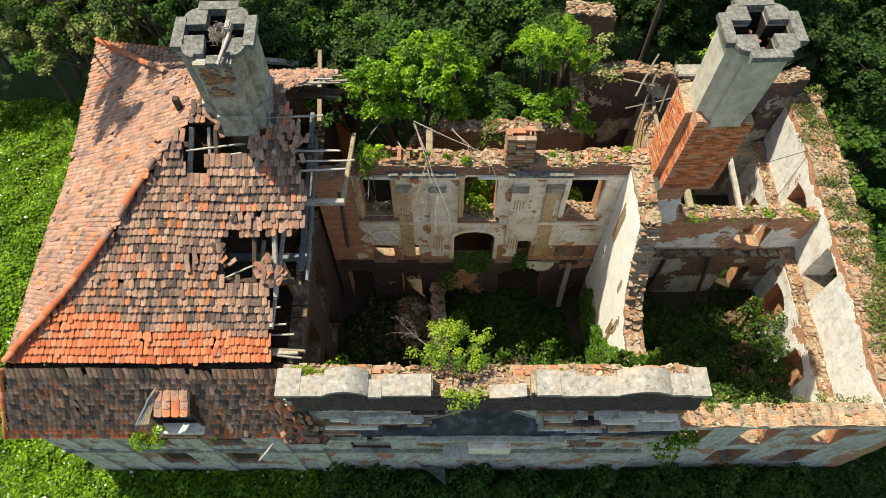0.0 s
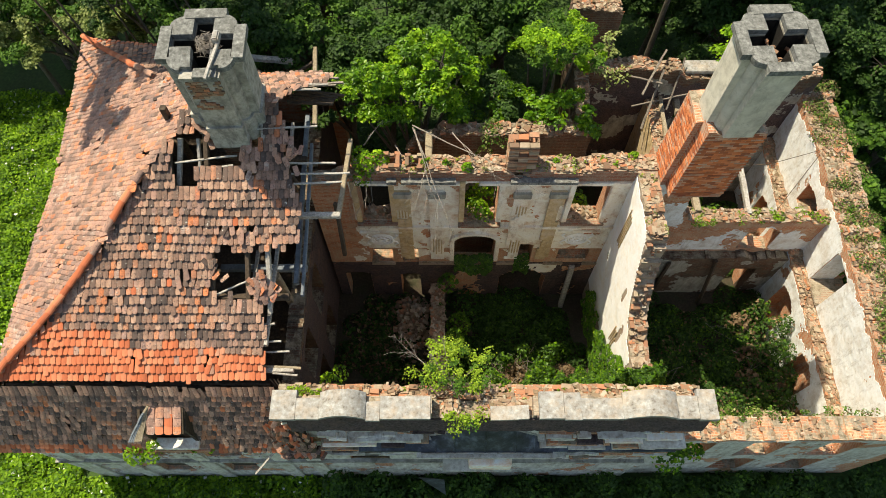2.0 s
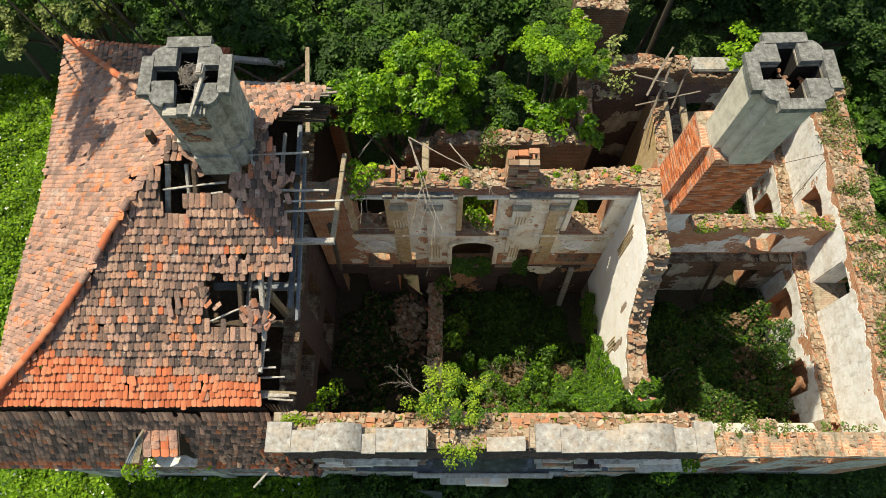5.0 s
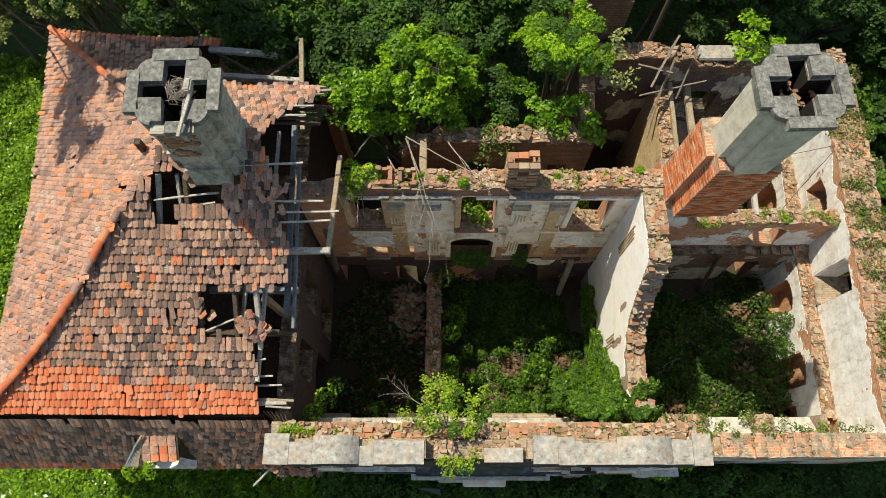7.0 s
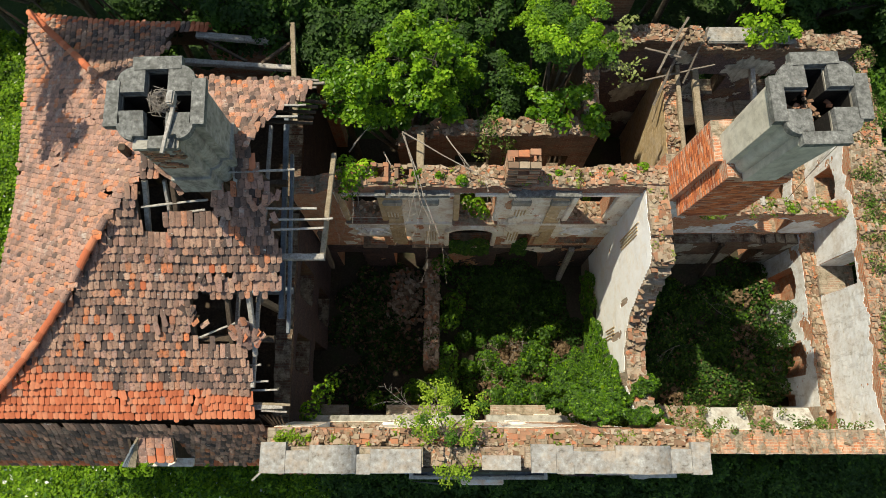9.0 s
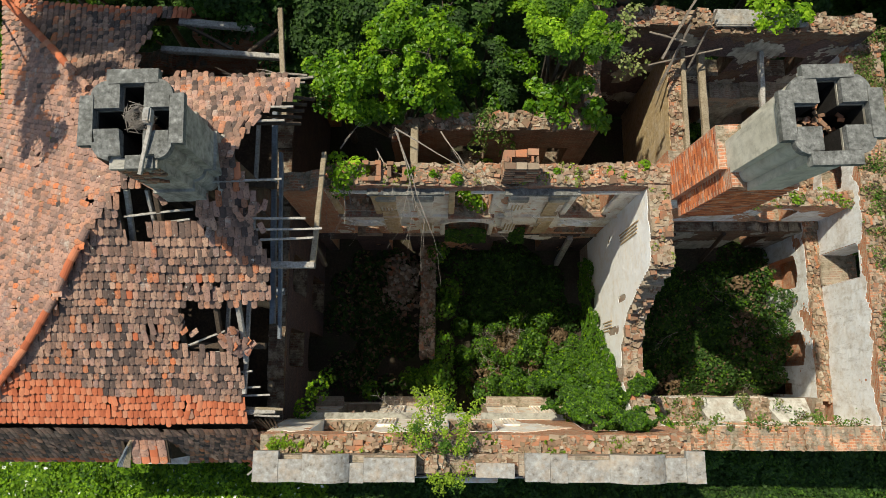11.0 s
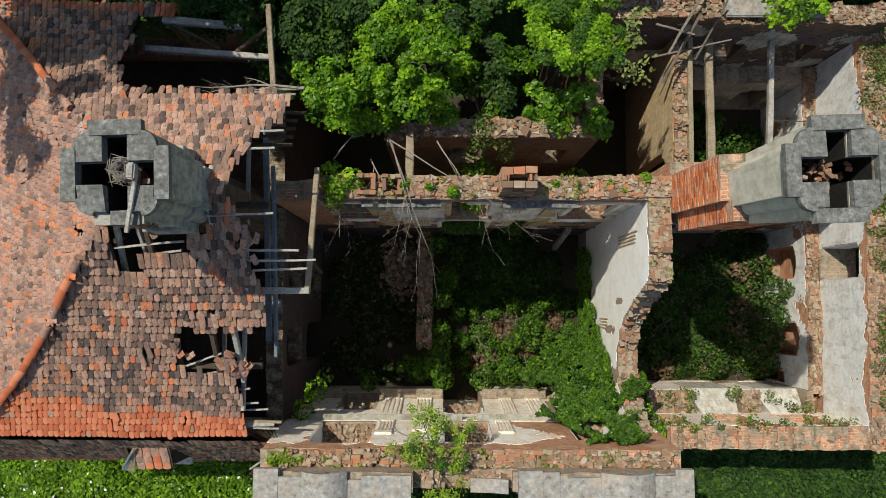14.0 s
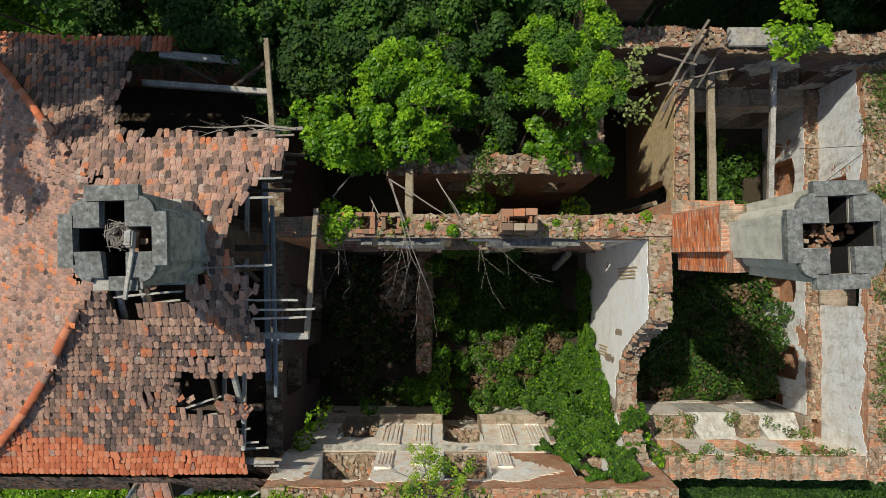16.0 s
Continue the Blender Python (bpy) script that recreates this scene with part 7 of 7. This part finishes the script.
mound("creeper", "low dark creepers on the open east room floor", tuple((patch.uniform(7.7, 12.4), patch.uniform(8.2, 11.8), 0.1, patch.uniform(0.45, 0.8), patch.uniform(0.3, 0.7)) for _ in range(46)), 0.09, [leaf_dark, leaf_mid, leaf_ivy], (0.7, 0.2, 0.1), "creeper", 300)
mound("dry_scrub", "brown dry stems among the creepers", ((12.3, 9.9, 0.4, 0.5, 0.8), (12.1, 9.0, 0.3, 0.5, 0.8), (9.2, 7.5, 0.2, 0.6, 0.8), (8.0, 7.5, 0.2, 0.5, 0.6), (12.2, 11.3, 0.4, 0.5, 0.9)), 0.13, [dead_leaf], (1.0,), "scrub", 170)
mound("weeds", "weeds in the north-east room", tuple((rnd(8.9, 13.0), rnd(14.3, 17.8), 0.1, rnd(0.4, 0.8), rnd(0.5, 1.6)) for _ in range(22)), 0.13, [leaf_mid, leaf_dark], (0.5, 0.5), "weeds", 170)
mound("wall_bush", "leafy bush sprouting from the front wall", ((7.1, 6.1, 5.3, 0.5, 1.1), (7.6, 5.7, 4.7, 0.5, 1.0), (7.3, 5.3, 4.0, 0.5, 1.2), (6.9, 6.6, 4.6, 0.5, 1.2), (8.0, 5.4, 4.5, 0.3, 0.7)), 0.105, [leaf_mid, leaf_bright], (0.6, 0.4), "bush", 300)
mound("wall_bush", "green bush at the corner of the east wall", ((14.6, 6.6, 4.6, 0.7, 1.2), (15.2, 6.2, 3.8, 0.8, 1.4), (15.0, 7.3, 5.2, 0.45, 0.8)), 0.12, [leaf_mid, leaf_bright], (0.6, 0.4), "bush", 260)
mound("wall_bush", "green seedlings on the hall's west ledge", ((-3.55, 7.25, 5.6, 0.35, 1.1), (-3.85, 6.7, 6.0, 0.35, 0.7), (-3.3, 7.7, 5.4, 0.25, 0.8)), 0.1, [leaf_bright, leaf_mid], (0.6, 0.4), "bush", 300)
mound("creeper", "trailing creeper on the west end of the spine wall", ((-2.35, 13.1, 9.35, 0.42, 0.6), (-2.5, 12.8, 9.0, 0.3, 0.7), (-2.0, 13.3, 9.35, 0.35, 0.4), (-2.6, 13.6, 9.0, 0.3, 0.6)), 0.09, [leaf_bright, leaf_mid], (0.8, 0.2), "creeper", 330)
mound("creeper", "grey-green creeper hanging over the passage wall", ((1.6, 14.9, 8.7, 0.5, 0.45), (2.1, 14.7, 8.5, 0.35, 0.4), (1.4, 14.45, 8.0, 0.3, 0.7), (2.3, 14.45, 7.6, 0.3, 0.8)), 0.07, [leaf_pale, leaf_mid], (0.6, 0.4), "creeper", 420)
for x, y, z, r in ((0.1, 13.1, 9.45, 0.16), (0.75, 12.98, 9.45, 0.17), (-0.55, 13.15, 9.45, 0.15), (4.9, 13.2, 9.45, 0.26), (5.35, 13.05, 9.45, 0.2), (5.9, 13.35, 9.5, 0.18), (3.5, 13.2, 9.4, 0.14)):
    mound("grass_tuft", "small green weed on top of the spine wall", ((x, y, z - 0.05, r, 0.22),), 0.07, [leaf_ivy if r < 0.18 else leaf_grass], (1.0,), "weed", 900)
mound("wall_grass", "grass and moss along the mossy cross wall", tuple((rnd(8.9, 13.9), rnd(13.35, 13.8), 5.48, rnd(0.12, 0.3), 0.14) for _ in range(26)), 0.06, [leaf_grass, leaf_pale], (0.6, 0.4), "grass", 520)
mound("wall_grass", "grass growing on the ledge of the front parapet", tuple((rnd(-4.1, 6.4), rnd(5.75, 6.15), 9.3, rnd(0.06, 0.14), 0.1) for _ in range(40)) + ((-3.75, 5.95, 9.3, 0.3, 0.3), (-3.4, 5.9, 9.3, 0.22, 0.25)), 0.06, [leaf_grass, leaf_pale], (0.6, 0.4), "grass", 520)
mound("wall_grass", "grass on top of the east front wall", tuple((rnd(7.4, 13.6), rnd(6.1, 6.45), 5.75, rnd(0.1, 0.2), 0.1) for _ in range(44)) + tuple((rnd(7.0, 13.4), rnd(6.3, 7.0), 3.35, rnd(0.12, 0.3), 0.16) for _ in range(22)), 0.06, [leaf_mid, leaf_pale, dead_leaf], (0.5, 0.3, 0.2), "grass", 380)
mound("wall_grass", "moss and grass on the crown of the east wall", tuple((rnd(14.2, 15.4), rnd(7.0, 19.2), 6.0, rnd(0.12, 0.45), 0.18) for _ in range(120)), 0.06, [leaf_mid, leaf_pale, dead_leaf], (0.35, 0.3, 0.35), "grass", 300)
mound("wall_grass", "weeds on the eaves of the lower roof", ((-9.2, 5.15, 5.8, 0.4, 0.4), (-8.7, 5.1, 5.8, 0.3, 0.3), (-7.4, 5.2, 5.95, 0.15, 0.2), (-6.9, 5.25, 5.9, 0.15, 0.2), (-8.5, 5.25, 6.4, 0.2, 0.2)), 0.08, [leaf_grass, leaf_bright], (0.6, 0.4), "grass", 420)
cover("meadow", "lush green meadow with nettles and white flowers", ((-24, -13.6, 2, 24, 0, 130000), (-24, -4, -1, 5.3, 0, 64000)), 0.11, [leaf_grass, leaf_bright, leaf_mid, petal], (0.5, 0.25, 0.235, 0.015), "meadow", 0.45)
# Mostly dark leaves, so the building's shade sits in the grass colour.
cover("meadow", "grass before the ruined front, its shade put in as darker leaves", ((-4, 20, 1, 5.3, 0, 30000), (15.3, 26, 2, 24, 0, 46000), (-14, 15, 19.6, 34, 0, 26000)), 0.11, [leaf_mid, leaf_dark], (0.15, 0.85), "meadow", 0.4)

mound("wall_grass", "yellowish grass tufts on top of the spine wall", tuple((rnd(-2.8, 6.5), rnd(12.9, 13.4), 9.38, rnd(0.05, 0.15), 0.12) for _ in range(60)) + tuple((rnd(6.0, 6.55), rnd(10.6, 12.8), 9.38, rnd(0.05, 0.12), 0.1) for _ in range(10)), 0.05, [leaf_olive, leaf_pale, dead_leaf], (0.35, 0.4, 0.25), "grass", 620)
# ---- dry branches ----
for p, d, ln in (((-0.95, 14.3, 9.7), (0.42, -1.0, -0.05), 3.2), ((-0.95, 14.3, 9.8), (1.0, -0.62, 0.0), 3.4), ((-0.9, 14.25, 9.7), (0.22, -1.0, -0.08), 2.6), ((0.3, 14.4, 9.3), (0.6, -0.9, 0.2), 1.5), ((-2.4, 13.4, 9.5), (0.05, -0.9, -0.4), 1.7), ((-2.3, 13.3, 9.5), (0.25, -0.8, -0.45), 1.4), ((-2.35, 13.5, 9.5), (-0.2, -0.8, -0.4), 1.4), ((-2.5, 13.9, 9.3), (0.5, 0.5, 0.5), 1.0), ((-1.5, 13.9, 9.3), (0.45, -0.9, 0.1), 1.2)):
    dead_branch("dry_branch", "dry bleached branch on the spine wall", p, d, ln, "dry branches", None, 0.024)
dead_branch("dry_branch", "dead branched limb lying across the open eaves", (-3.1, 15.5, 10.4), (-1, 0.05, -0.06), 3.4, "dry branches", None, 0.05)
dead_branch("dry_branch", "dead branched limb lying across the open eaves", (-3.2, 15.4, 10.7), (-1, 0.14, -0.03), 3.0, "dry branches", None, 0.04)
dead_branch("dry_branch", "dead branched limb lying across the open eaves", (-3.3, 15.3, 10.5), (-1, -0.06, -0.02), 2.6, "dry branches", None, 0.034)
for _ in range(9):
    dead_branch("dry_branch", "thin bare stem in the creepers", (rnd(7.4, 13), rnd(7.6, 12.4), 0.6), (rnd(-1, 1), rnd(-1, 1), 0.35), rnd(0.8, 1.5), "bare stems", None, 0.012)
tagged(part("passage_beam", *beam_mesh((-0.45, 13.4, 9.2), (-0.45, 14.7, 8.9), 0.22, 0.2), wood_yellow), "pale stump of a beam across the passage", "beam")
for x0, x1, z, y0, y1, heap in ((-2.7, -1.8, 6.45, 12.9, 13.38, 60), (0.8, 1.75, 6.33, 12.9, 13.38, 60), (4.3, 5.3, 6.45, 12.9, 13.38, 60), (-3.1, -1.6, 6.33, 5.6, 6.3, 150), (0.6, 1.8, 6.28, 5.6, 6.3, 130), (4.3, 5.25, 6.53, 5.6, 6.3, 90), (-2.9, -1.9, 3.3, 5.7, 6.5, 80), (0.6, 1.75, 3.3, 5.7, 6.5, 110)):
    bits = []
    for _ in range(heap):
        w, d, h = rnd(0.03, 0.1), rnd(0.03, 0.07), rnd(0.02, 0.05)
        vs, fs = box(-w, w, -d, d, -h, h, 0.015)
        m = pose(rnd(x0, x1), rnd(y0, y1), z + rnd(0.0, 0.09), rnd(-20, 20), rnd(-20, 20), rnd(0, 180))
        bits.append(([m @ p for p in vs], fs))
    tagged(part("rubble", *join(*bits), rubble_stone), "crumbled bricks and mortar on the window ledge", "rubble", "", "stuff")
mound("weeds", "bright green weeds sprouting in the middle window", ((1.3, 13.2, 6.4, 0.32, 0.75), (1.55, 13.0, 6.35, 0.2, 0.5), (1.0, 13.3, 6.35, 0.2, 0.9)), 0.09, [leaf_ivy, leaf_bright], (0.5, 0.5), "weeds", 420)
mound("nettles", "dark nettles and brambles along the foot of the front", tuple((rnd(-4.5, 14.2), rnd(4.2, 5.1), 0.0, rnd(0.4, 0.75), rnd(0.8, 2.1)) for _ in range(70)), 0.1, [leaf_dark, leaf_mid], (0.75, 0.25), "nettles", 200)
mound("nettles", "sunlit nettles along the foot of the wing", tuple((rnd(-13.4, -5.0), rnd(3.9, 4.9), 0.0, rnd(0.35, 0.6), rnd(0.5, 1.1)) for _ in range(26)), 0.1, [leaf_mid, leaf_grass], (0.5, 0.5), "nettles", 220)
mound("wall_bush", "leafy shrubs leaning over the east wall", tuple((rnd(15.2, 16.4), rnd(8.0, 19.0), rnd(2.5, 4.6), rnd(0.4, 0.8), rnd(0.8, 1.6)) for _ in range(26)), 0.11, [leaf_mid, leaf_ivy], (0.7, 0.3), "bush", 200)
mound("wall_grass", "yellow-green tuft at the west end of the parapet", ((-3.9, 5.95, 9.3, 0.22, 0.4), (-3.55, 6.0, 9.3, 0.2, 0.35), (-3.2, 5.98, 9.3, 0.14, 0.25)), 0.06, [leaf_olive, leaf_grass], (0.6, 0.4), "grass", 900)
mound("ivy", "swelling clumps of ivy in the corner of the hall", tuple((x, 6.55 + 0.32 * (7.0 - z) + rnd(-0.15, 0.15), z, rnd(0.25, 0.45), rnd(0.25, 0.5)) for x, z in [(rnd(4.3, 6.0), rnd(1.5, 6.6)) for _ in range(34)]), 0.085, [leaf_ivy, leaf_mid, leaf_dark], (0.35, 0.4, 0.25), "ivy", 330)
mound("moss", "moss and small weeds on the broken low wall", tuple((rnd(-0.45, 0.05), y, float(np.interp(y, (8.4, 8.9, 9.6, 10.6, 11.6, 12.8), (2.25, 2.5, 2.05, 1.5, 1.2, 1.25))), rnd(0.1, 0.22), 0.12) for y in [rnd(8.5, 12.7) for _ in range(26)]), 0.06, [leaf_mid, leaf_dark, dead_leaf], (0.4, 0.4, 0.2), "moss", 420)
